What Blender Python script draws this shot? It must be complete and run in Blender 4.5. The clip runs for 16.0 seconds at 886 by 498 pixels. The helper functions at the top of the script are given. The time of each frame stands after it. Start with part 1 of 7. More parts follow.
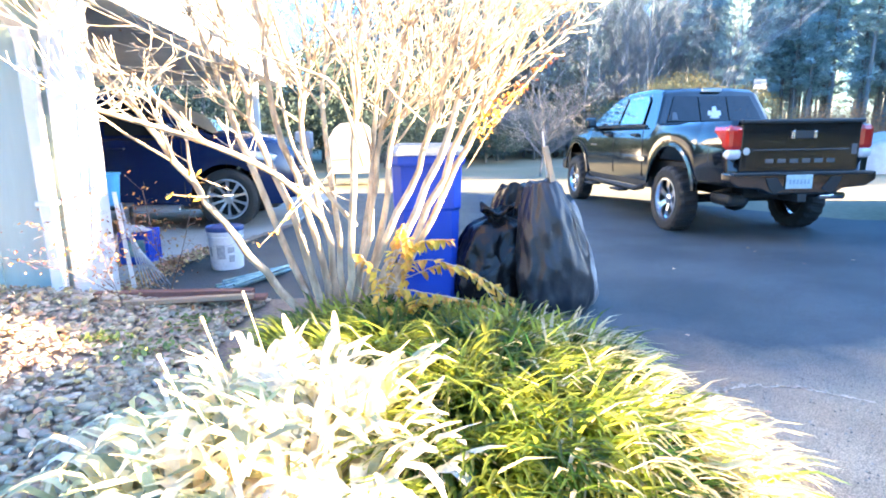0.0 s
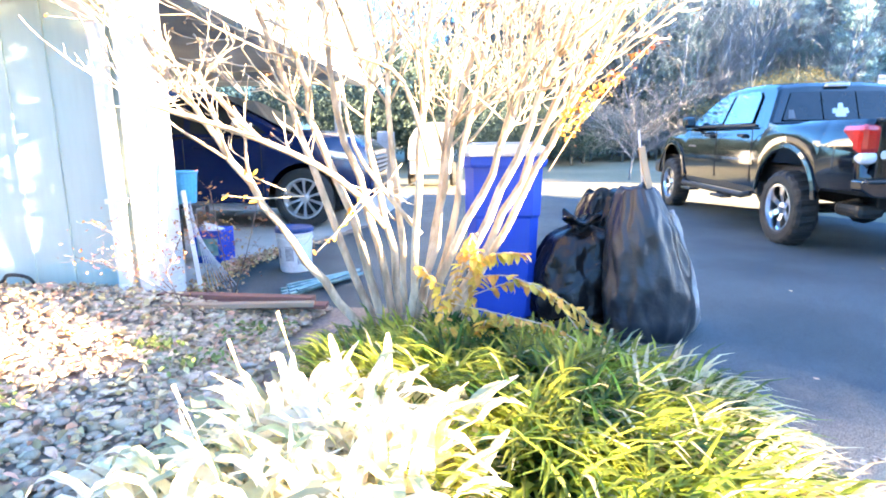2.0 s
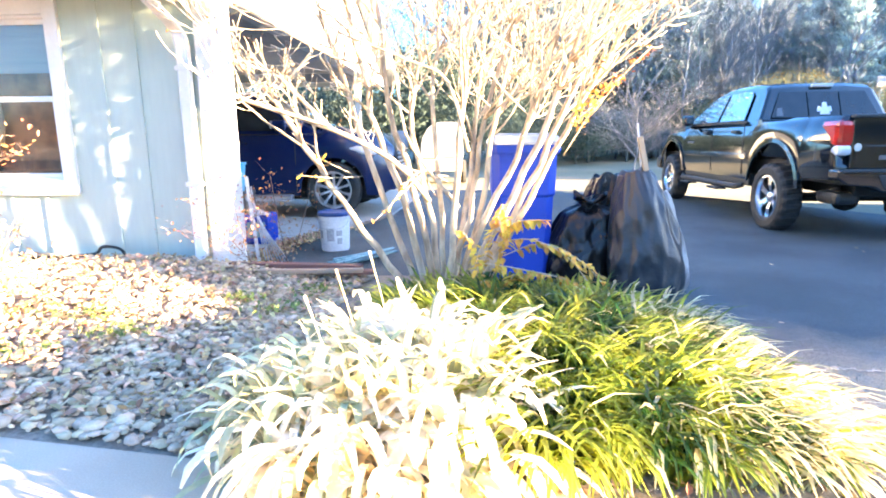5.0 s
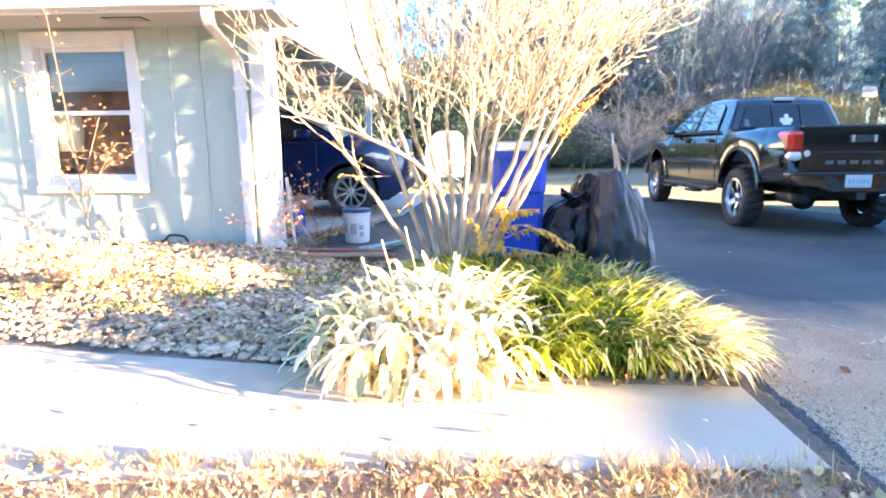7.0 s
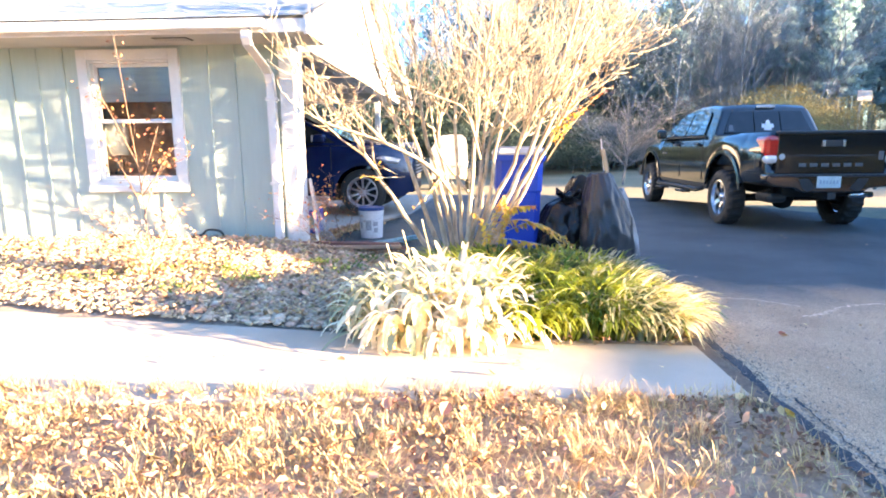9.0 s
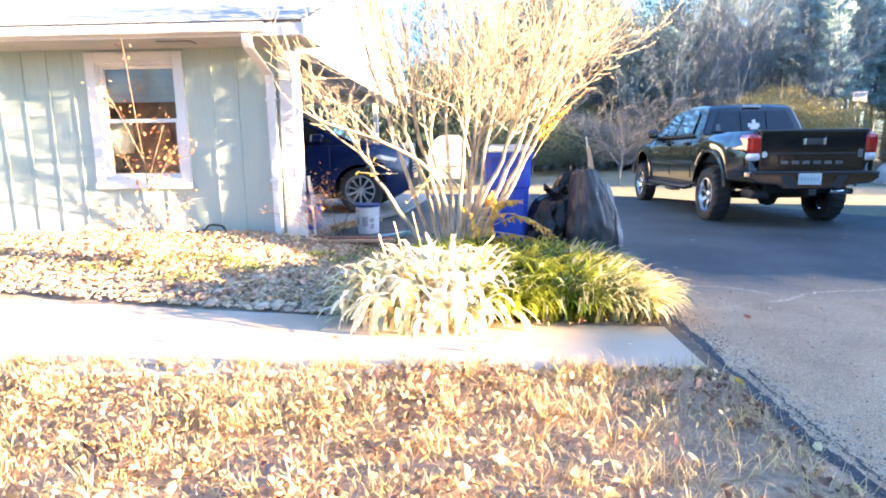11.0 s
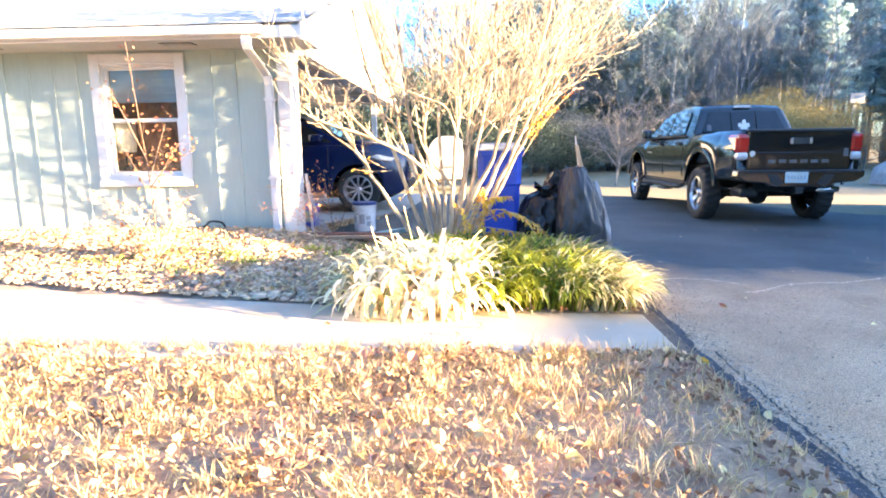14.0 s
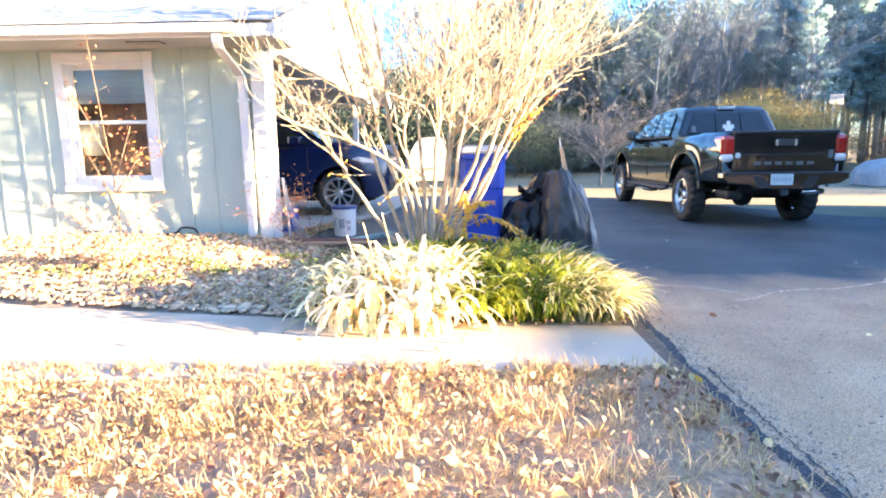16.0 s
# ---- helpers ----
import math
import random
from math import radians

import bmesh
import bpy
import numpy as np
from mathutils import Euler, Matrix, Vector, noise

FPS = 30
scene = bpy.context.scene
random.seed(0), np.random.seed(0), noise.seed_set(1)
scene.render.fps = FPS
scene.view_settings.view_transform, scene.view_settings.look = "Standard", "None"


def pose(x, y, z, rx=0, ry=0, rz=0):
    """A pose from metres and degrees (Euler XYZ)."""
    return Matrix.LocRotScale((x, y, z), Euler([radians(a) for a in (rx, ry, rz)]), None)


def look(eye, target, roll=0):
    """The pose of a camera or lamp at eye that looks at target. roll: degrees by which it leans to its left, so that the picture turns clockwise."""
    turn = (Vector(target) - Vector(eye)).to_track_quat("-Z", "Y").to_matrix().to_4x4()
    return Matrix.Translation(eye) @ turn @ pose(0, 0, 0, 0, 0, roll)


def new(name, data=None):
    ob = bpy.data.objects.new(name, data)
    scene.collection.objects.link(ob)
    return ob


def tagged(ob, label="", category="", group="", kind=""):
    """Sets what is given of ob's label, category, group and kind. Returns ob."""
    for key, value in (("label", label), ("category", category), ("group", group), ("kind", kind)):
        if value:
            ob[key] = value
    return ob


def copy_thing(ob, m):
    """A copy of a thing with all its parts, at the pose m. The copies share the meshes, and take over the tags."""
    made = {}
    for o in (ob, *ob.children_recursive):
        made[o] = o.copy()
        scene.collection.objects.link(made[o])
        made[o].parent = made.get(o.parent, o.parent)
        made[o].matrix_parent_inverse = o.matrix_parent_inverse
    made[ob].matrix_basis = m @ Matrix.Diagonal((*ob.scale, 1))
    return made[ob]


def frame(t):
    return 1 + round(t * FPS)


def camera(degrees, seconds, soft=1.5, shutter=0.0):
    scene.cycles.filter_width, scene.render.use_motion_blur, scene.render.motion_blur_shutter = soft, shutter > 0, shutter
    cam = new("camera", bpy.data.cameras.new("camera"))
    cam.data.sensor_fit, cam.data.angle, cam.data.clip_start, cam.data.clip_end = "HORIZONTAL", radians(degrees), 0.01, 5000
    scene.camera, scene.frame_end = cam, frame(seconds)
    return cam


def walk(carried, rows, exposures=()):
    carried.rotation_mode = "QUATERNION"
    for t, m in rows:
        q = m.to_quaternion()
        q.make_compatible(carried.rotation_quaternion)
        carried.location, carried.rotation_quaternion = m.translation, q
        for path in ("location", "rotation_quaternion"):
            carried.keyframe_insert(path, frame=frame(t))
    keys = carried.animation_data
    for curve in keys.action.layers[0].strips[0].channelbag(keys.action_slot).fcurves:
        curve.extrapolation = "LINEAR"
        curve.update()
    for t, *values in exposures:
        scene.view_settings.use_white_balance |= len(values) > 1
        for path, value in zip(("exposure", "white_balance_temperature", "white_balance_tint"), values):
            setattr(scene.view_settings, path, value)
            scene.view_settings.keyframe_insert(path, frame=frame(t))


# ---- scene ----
SCALE = 1.13  # metres to one unit of the plan below
cam = camera(76.3, 16.0, 1.9)
PATH = [
    (0, (-0.09, -0.765, 1.106), (0.109, 1.184, 0.706), -0.7),
    (0.5, (-0.056, -0.67, 1.099), (0.154, 1.278, 0.701), -0.7),
    (1, (-0.043, -0.568, 1.109), (0.177, 1.38, 0.71), -0.7),
    (1.5, (-0.025, -0.476, 1.113), (0.126, 1.479, 0.716), -0.7),
    (2, (-0.025, -0.408, 1.09), (-0.11, 1.551, 0.696), -0.5),
    (2.5, (-0.017, -0.35, 1.053), (-0.116, 1.609, 0.66), -0.5),
    (3, (-0.021, -0.308, 1.034), (-0.117, 1.652, 0.647), -0.5),
    (3.5, (-0.023, -0.35, 1.061), (-0.121, 1.61, 0.675), -0.5),
    (4, (-0.068, -0.672, 1.044), (-0.164, 1.288, 0.658), -0.6),
    (4.2, (-0.103, -0.819, 1.016), (-0.207, 1.14, 0.627), -0.5),
    (6.3, (-0.199, -1.311, 1.054), (-0.287, 0.653, 0.684), -0.6),
    (6.5, (-0.199, -1.461, 1.039), (-0.292, 0.503, 0.675), -0.5),
    (7, (-0.233, -1.905, 1.023), (-0.327, 0.06, 0.662), -0.5),
    (7.5, (-0.277, -2.402, 0.996), (-0.386, -0.437, 0.64), -0.4),
    (8, (-0.29, -2.527, 1.03), (-0.389, -0.561, 0.678), -0.5),
    (8.5, (-0.28, -2.504, 1.047), (-0.379, -0.538, 0.694), -0.5),
    (9, (-0.26, -2.508, 1.044), (-0.362, -0.542, 0.691), -0.5),
    (11.5, (-0.153, -2.77, 0.994), (-0.257, -0.803, 0.647), -0.6),
    (12, (-0.144, -2.728, 0.977), (-0.247, -0.761, 0.628), -0.6),
    (12.5, (-0.141, -2.807, 0.961), (-0.243, -0.841, 0.613), -0.6),
    (13, (-0.129, -2.91, 0.96), (-0.234, -0.943, 0.614), -0.6),
    (13.5, (-0.104, -2.921, 0.965), (-0.212, -0.954, 0.623), -0.6),
    (14, (-0.08, -2.909, 0.97), (-0.189, -0.941, 0.63), -0.6),
    (14.5, (-0.057, -2.879, 0.974), (-0.168, -0.911, 0.634), -0.6),
    (15, (-0.053, -2.842, 0.992), (-0.163, -0.874, 0.65), -0.6),
    (15.5, (-0.052, -2.789, 0.996), (-0.162, -0.821, 0.657), -0.6),
    (16, (-0.05, -2.727, 0.993), (-0.108, -0.757, 0.654), -0.7),
]
walk(cam, [(t, look(Vector(eye) * SCALE, Vector(target) * SCALE, roll)) for t, eye, target, roll in PATH],
     exposures=[(0, 4.42, 6700, 8.5), (1.4, 4.78, 6850, 9.5), (2.6, 4.51, 6800, 8.5), (4.2, 4.52, 6980, 10.3), (7, 4.04, 7200, 11.8), (9, 3.85, 7450, 13.2), (16, 3.91, 7520, 13.5)])

# ---- world and sun ----
SUN = Vector((0.965, -0.215, 0.148)).normalized()
world = bpy.data.worlds.new("world")
scene.world = world
world.use_nodes = True
wn = world.node_tree.nodes
sky = wn.new("ShaderNodeTexSky")
sky.sky_type, sky.sun_disc = "NISHITA", False
sky.sun_elevation = math.asin(SUN.z)
sky.sun_rotation = math.atan2(SUN.x, SUN.y)
sky.air_density, sky.dust_density, sky.ozone_density = 1.0, 2.0, 6.0
world.node_tree.links.new(sky.outputs[0], wn["Background"].inputs["Color"])
wn["Background"].inputs["Strength"].default_value = 0.106
sun_data = bpy.data.lights.new("sun", "SUN")
sun_data.energy, sun_data.angle, sun_data.color = 5.0, radians(0.5), (1.0, 0.77, 0.50)
sun = new("sun", sun_data)
sun.matrix_world = look((30, -6, 8), Vector((30, -6, 8)) - SUN)

# ---- materials ----
def mat(name, c1, c2=None, rough=0.7, metal=0.0, scale=6.0, fine=60.0, bump=0.15, grain=0.12,
        rand=0.0, island=0.0, coat=0.0, translucent=0.0, spec=0.5, stretch=(1, 1, 1), hue=0.0, lo=0.38, hi=0.62):
    """Principled surface with broad variation between two colours and a finer grain."""
    m = bpy.data.materials.new(name)
    m.use_nodes = True
    nt = m.node_tree
    N, L = nt.nodes, nt.links
    b = N["Principled BSDF"]
    b.inputs["Metallic"].default_value = metal
    b.inputs["Coat Weight"].default_value = coat
    b.inputs["Coat Roughness"].default_value = 0.04
    b.inputs["Specular IOR Level"].default_value = spec
    tc = N.new("ShaderNodeTexCoord")
    mp = N.new("ShaderNodeMapping")
    mp.inputs["Scale"].default_value = stretch
    L.new(tc.outputs["Object"], mp.inputs["Vector"])
    n1 = N.new("ShaderNodeTexNoise")
    n1.inputs["Scale"].default_value, n1.inputs["Detail"].default_value = scale, 5
    n2 = N.new("ShaderNodeTexNoise")
    n2.inputs["Scale"].default_value, n2.inputs["Detail"].default_value = fine, 3
    for n in (n1, n2):
        L.new(mp.outputs[0], n.inputs["Vector"])
    ramp = N.new("ShaderNodeValToRGB")
    ramp.color_ramp.elements[0].position, ramp.color_ramp.elements[1].position = lo, hi
    ramp.color_ramp.elements[0].color = (*c1, 1)
    ramp.color_ramp.elements[1].color = (*(c2 or [0.8 * v for v in c1]), 1)
    L.new(n1.outputs["Fac"], ramp.inputs["Fac"])
    hsv = N.new("ShaderNodeHueSaturation")
    L.new(ramp.outputs["Color"], hsv.inputs["Color"])
    val = N.new("ShaderNodeMapRange")
    val.inputs["From Min"].default_value, val.inputs["From Max"].default_value = 0.25, 0.75
    val.inputs["To Min"].default_value, val.inputs["To Max"].default_value = 1 - grain, 1 + grain
    L.new(n2.outputs["Fac"], val.inputs["Value"])
    value = val.outputs["Result"]
    if rand or island:
        if rand:
            src = N.new("ShaderNodeObjectInfo").outputs["Random"]
        else:
            src = N.new("ShaderNodeNewGeometry").outputs["Random Per Island"]
        r = N.new("ShaderNodeMapRange")
        r.inputs["To Min"].default_value, r.inputs["To Max"].default_value = 1 - (rand or island), 1 + (rand or island)
        L.new(src, r.inputs["Value"])
        mul = N.new("ShaderNodeMath")
        mul.operation = "MULTIPLY"
        L.new(value, mul.inputs[0]), L.new(r.outputs["Result"], mul.inputs[1])
        value = mul.outputs[0]
        if hue:
            w = N.new("ShaderNodeTexWhiteNoise")
            w.noise_dimensions = "1D"
            L.new(src, w.inputs["W"])
            h = N.new("ShaderNodeMapRange")
            h.inputs["To Min"].default_value, h.inputs["To Max"].default_value = 0.5 - hue, 0.5 + hue
            L.new(w.outputs["Value"], h.inputs["Value"])
            L.new(h.outputs["Result"], hsv.inputs["Hue"])
    L.new(value, hsv.inputs["Value"])
    L.new(hsv.outputs["Color"], b.inputs["Base Color"])
    rr = N.new("ShaderNodeMapRange")
    rr.inputs["To Min"].default_value, rr.inputs["To Max"].default_value = max(0.02, rough - 0.1 * min(1, rough * 2)), min(1, rough + 0.1 * min(1, rough * 2))
    L.new(n1.outputs["Fac"], rr.inputs["Value"])
    L.new(rr.outputs["Result"], b.inputs["Roughness"])
    if bump:
        bp = N.new("ShaderNodeBump")
        bp.inputs["Strength"].default_value, bp.inputs["Distance"].default_value = bump, 0.01
        L.new(n2.outputs["Fac"], bp.inputs["Height"])
        L.new(bp.outputs["Normal"], b.inputs["Normal"])
    if translucent:
        tr = N.new("ShaderNodeBsdfTranslucent")
        L.new(hsv.outputs["Color"], tr.inputs["Color"])
        mx = N.new("ShaderNodeMixShader")
        mx.inputs["Fac"].default_value = translucent
        L.new(b.outputs[0], mx.inputs[1]), L.new(tr.outputs[0], mx.inputs[2])
        L.new(mx.outputs[0], N["Material Output"].inputs["Surface"])
    return m


def glass(name, tint=(1, 1, 1), rough=0.0):
    m = bpy.data.materials.new(name)
    m.use_nodes = True
    b = m.node_tree.nodes["Principled BSDF"]
    b.inputs["Base Color"].default_value = (*tint, 1)
    b.inputs["Roughness"].default_value = rough
    b.inputs["Transmission Weight"].default_value = 1.0
    b.inputs["IOR"].default_value = 1.45
    return m


def asphalt_mat():
    """Sealed black asphalt that is worn to a pale brownish grey towards the street."""
    m = mat("asphalt", (0.052, 0.069, 0.075), (0.084, 0.104, 0.112), rough=0.7, scale=1.3, fine=190, bump=0.5, grain=0.75, spec=0.3)
    N, L = m.node_tree.nodes, m.node_tree.links
    hsv = next(n for n in N if n.type == "HUE_SAT")
    tc = next(n for n in N if n.type == "TEX_COORD")
    sep = N.new("ShaderNodeSeparateXYZ")
    L.new(tc.outputs["Object"], sep.inputs[0])
    n = N.new("ShaderNodeTexNoise")
    n.inputs["Scale"].default_value, n.inputs["Detail"].default_value = 1.6, 8
    L.new(tc.outputs["Object"], n.inputs["Vector"])
    add = N.new("ShaderNodeMath")
    add.operation = "MULTIPLY_ADD"
    add.inputs[1].default_value = 1.6
    L.new(n.outputs["Fac"], add.inputs[0]), L.new(sep.outputs["Y"], add.inputs[2])
    mr = N.new("ShaderNodeMapRange")
    mr.inputs["From Min"].default_value, mr.inputs["From Max"].default_value = 1.9, 2.7
    mr.inputs["To Min"].default_value, mr.inputs["To Max"].default_value = 1.0, 0.0
    L.new(add.outputs[0], mr.inputs["Value"])
    mix = N.new("ShaderNodeMix")
    mix.data_type = "RGBA"
    L.new(mr.outputs["Result"], mix.inputs[0])
    L.new(next(k for k in N if k.type == "VALTORGB").outputs["Color"], mix.inputs[6])
    worn = N.new("ShaderNodeValToRGB")
    worn.color_ramp.elements[0].position, worn.color_ramp.elements[1].position = 0.35, 0.66
    worn.color_ramp.elements[0].color, worn.color_ramp.elements[1].color = (0.40, 0.262, 0.163, 1), (0.53, 0.362, 0.232, 1)
    L.new(n.outputs["Fac"], worn.inputs["Fac"])
    L.new(worn.outputs["Color"], mix.inputs[7])
    L.new(mix.outputs[2], hsv.inputs["Color"])
    return m


ASPHALT = asphalt_mat()
CONCRETE = mat("concrete", (0.42, 0.345, 0.265), (0.49, 0.41, 0.325), rough=0.85, scale=2.0, fine=160, bump=0.06, grain=0.1)
SLAB = mat("carport_concrete", (0.36, 0.335, 0.295), (0.43, 0.40, 0.36), rough=0.8, scale=1.5, fine=60, bump=0.2)
SOIL = mat("soil", (0.24, 0.185, 0.145), (0.30, 0.24, 0.19), rough=0.95, scale=5, fine=50, bump=0.8, grain=0.3)
TURF = mat("dry_turf", (0.42, 0.285, 0.195), (0.29, 0.20, 0.14), rough=0.95, scale=4, fine=45, bump=0.8, grain=0.3)
FIELD = mat("dormant_field", (0.24, 0.20, 0.13), (0.17, 0.155, 0.09), rough=0.95, scale=0.25, fine=9, bump=0.5, grain=0.2)
STONE = mat("river_stone", (0.46, 0.34, 0.235), (0.57, 0.435, 0.315), rough=0.9, scale=9, fine=70, bump=0.2, island=0.28, hue=0.02, spec=0.2)
STONE_P = mat("river_stone_single", (0.46, 0.34, 0.235), (0.57, 0.435, 0.315), rough=0.9, scale=9, fine=70, bump=0.2, rand=0.35, hue=0.02, spec=0.2)
SIDING = mat("siding_paint", (0.350, 0.425, 0.378), (0.380, 0.45, 0.402), rough=0.6, scale=1.5, fine=25, bump=0.12, grain=0.05, stretch=(1, 1, 0.15))
TRIM = mat("white_trim_paint", (0.68, 0.67, 0.65), (0.62, 0.61, 0.59), rough=0.5, scale=3, fine=40, bump=0.06, grain=0.04)
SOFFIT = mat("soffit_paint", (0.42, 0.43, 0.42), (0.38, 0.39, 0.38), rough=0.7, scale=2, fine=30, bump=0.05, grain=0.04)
SHINGLE = mat("pale_shingle", (0.48, 0.51, 0.53), (0.40, 0.425, 0.45), rough=0.85, scale=6, fine=90, bump=0.4, rand=0.0, island=0.12)
DARKWOOD = mat("carport_ceiling", (0.50, 0.47, 0.44), (0.43, 0.405, 0.38), rough=0.8, scale=2, fine=30)
PANE = glass("window_glass", (0.95, 0.97, 0.97))
# Room brown, reddened to stand in for the shrub reflected in the lower pane.
ROOM = mat("room_wall", (0.34, 0.165, 0.09), (0.15, 0.075, 0.05), rough=0.8)
BLIND = mat("window_blind", (0.30, 0.33, 0.36), (0.25, 0.28, 0.31), rough=0.7, scale=3, stretch=(0.1, 1, 6))
LAMPSHADE = mat("lamp_shade_cloth", (0.78, 0.74, 0.62), (0.7, 0.66, 0.56), rough=0.8)
BARK = mat("smooth_bark", (0.29, 0.22, 0.145), (0.49, 0.39, 0.27), rough=0.7, scale=16, fine=60, bump=0.3, grain=0.18, stretch=(1, 1, 0.35), lo=0.40, hi=0.56)
TWIG = mat("twig", (0.49, 0.395, 0.285), (0.62, 0.515, 0.39), rough=0.8, scale=9, fine=60, bump=0.1)
DARKTWIG = mat("dark_twig", (0.15, 0.09, 0.065), (0.22, 0.14, 0.10), rough=0.85, scale=9, fine=60, bump=0.1)
SEED = mat("seed_head", (0.26, 0.14, 0.07), (0.36, 0.20, 0.10), rough=0.85, island=0.4, bump=0.0)
YLEAF = mat("yellow_leaf", (0.66, 0.46, 0.08), (0.56, 0.34, 0.07), rough=0.6, scale=7, island=0.35, hue=0.03, translucent=0.35, bump=0.0)
RLEAF = mat("russet_leaf", (0.40, 0.13, 0.06), (0.46, 0.25, 0.08), rough=0.6, scale=7, island=0.4, hue=0.03, translucent=0.3, bump=0.0)
DLEAF = mat("fallen_leaf", (0.50, 0.30, 0.155), (0.62, 0.44, 0.26), rough=0.75, scale=5, island=0.55, hue=0.035, translucent=0.15, bump=0.0)
STRAW = mat("dry_grass_blade", (0.67, 0.51, 0.29), (0.53, 0.38, 0.20), rough=0.8, scale=3, island=0.45, hue=0.03, translucent=0.25, bump=0.0)
IRIS = mat("pale_iris_leaf", (0.86, 0.74, 0.42), (0.92, 0.86, 0.72), rough=0.55, scale=3.5, island=0.25, hue=0.02, translucent=0.42, bump=0.0)
IRISG = mat("green_iris_leaf", (0.26, 0.32, 0.20), (0.46, 0.44, 0.24), rough=0.5, scale=4, island=0.3, hue=0.03, translucent=0.3, bump=0.0)
LIRI = mat("lilyturf_leaf", (0.035, 0.09, 0.014), (0.44, 0.48, 0.07), rough=0.38, scale=4, island=0.5, hue=0.02, translucent=0.58, bump=0.0, lo=0.41, hi=0.60)
MULCH = mat("dark_mulch", (0.11, 0.080, 0.060), (0.16, 0.115, 0.085), rough=0.95, scale=9, fine=60, bump=0.6, grain=0.3)
# Sun glare on the lilyturf's outer edge is put into this pale colour.
PALEBLADE = mat("sunlit_blade", (0.72, 0.64, 0.36), (0.82, 0.75, 0.54), rough=0.5, scale=4, island=0.3, hue=0.02, translucent=0.6, bump=0.0)
PEACHLEAF = mat("peach_shrub_leaf", (0.62, 0.40, 0.24), (0.70, 0.52, 0.34), rough=0.7, scale=5, island=0.35, hue=0.02, translucent=0.3, bump=0.0)
GRIT = mat("asphalt_grit", (0.24, 0.19, 0.145), (0.36, 0.29, 0.23), rough=0.9, scale=20, island=0.6, bump=0.0)
BLEAF = mat("dark_fallen_leaf", (0.20, 0.10, 0.055), (0.32, 0.17, 0.09), rough=0.75, scale=5, island=0.4, hue=0.02, translucent=0.1, bump=0.0)
TANLEAF = mat("tan_shrub_leaf", (0.34, 0.13, 0.06), (0.44, 0.22, 0.11), rough=0.7, scale=5, island=0.4, hue=0.03, translucent=0.3, bump=0.0)
WEED = mat("weed_leaf", (0.16, 0.22, 0.06), (0.24, 0.26, 0.07), rough=0.6, island=0.4, translucent=0.3, bump=0.0)
BINBLUE = mat("blue_bin_plastic", (0.003, 0.042, 0.36), (0.004, 0.055, 0.44), rough=0.5, scale=3, fine=120, bump=0.05, grain=0.06)
# Sky sheen on the bin lid is put into this pale grey-blue.
BINGREY = mat("sky_sheen_lid", (0.40, 0.44, 0.50), (0.34, 0.38, 0.45), rough=0.45, scale=4, fine=90, bump=0.05)
RUBBER = mat("black_rubber", (0.018, 0.018, 0.018), (0.028, 0.027, 0.026), rough=0.75, scale=8, fine=80)
BAG = mat("black_bag_film", (0.014, 0.017, 0.023), (0.022, 0.026, 0.034), rough=0.42, scale=2, fine=26, bump=0.5, grain=0.1, spec=0.6)
BLACKBAG = mat("glossy_black_bag_film", (0.005, 0.005, 0.006), (0.008, 0.008, 0.010), rough=0.28, scale=2, fine=40, bump=0.8, grain=0.1, spec=0.35)
SILVER = mat("grey_bag_film", (0.34, 0.34, 0.34), (0.16, 0.16, 0.17), rough=0.35, scale=7, fine=25, bump=0.6)
WOOD = mat("weathered_lath", (0.42, 0.33, 0.23), (0.32, 0.24, 0.16), rough=0.8, scale=5, fine=40, stretch=(1, 1, 0.2))
REDWOOD = mat("stained_board", (0.24, 0.10, 0.07), (0.18, 0.08, 0.06), rough=0.8, scale=5, fine=40, stretch=(0.2, 1, 1))
TANWOOD = mat("bare_board", (0.42, 0.28, 0.18), (0.34, 0.22, 0.14), rough=0.8, scale=5, fine=40, stretch=(0.2, 1, 1))
TEAL = mat("teal_painted_steel", (0.10, 0.25, 0.26), (0.26, 0.42, 0.43), rough=0.5, scale=12, fine=70)
BUCKETW = mat("white_bucket_plastic", (0.74, 0.75, 0.76), (0.66, 0.67, 0.68), rough=0.4, scale=6, fine=50, bump=0.04)
LIDBLUE = mat("navy_lid_plastic", (0.02, 0.05, 0.17), (0.03, 0.07, 0.22), rough=0.4)
TUBBLUE = mat("light_blue_plastic", (0.08, 0.38, 0.62), (0.07, 0.33, 0.55), rough=0.4)
INK = mat("faded_print", (0.33, 0.34, 0.36), (0.45, 0.45, 0.47), rough=0.6, scale=30)
PAPER = mat("paper_scrap", (0.7, 0.7, 0.72), (0.55, 0.5, 0.48), rough=0.8, scale=12)
WIRE = mat("grey_coated_wire", (0.50, 0.52, 0.55), (0.42, 0.44, 0.47), rough=0.5)
DARK = mat("dark_underside", (0.012, 0.012, 0.013), (0.02, 0.02, 0.02), rough=0.8)
SEALER = mat("tar_sealer", (0.022, 0.025, 0.032), (0.05, 0.053, 0.062), rough=0.75, scale=14, fine=90, bump=0.4, grain=0.5)
SANDLINE = mat("sand_filled_crack", (0.76, 0.55, 0.39), (0.58, 0.41, 0.29), rough=0.95, scale=20)


# ---- helpers for building ----
def thing(name, label, category, loc=(0, 0, 0), group="", kind=""):
    ob = new(name)
    ob.location = loc
    ob.empty_display_size = 0.1
    return tagged(ob, label, category, group, kind)


def root_loc(ob):
    while ob.parent:
        ob = ob.parent
    return Vector(ob.location)


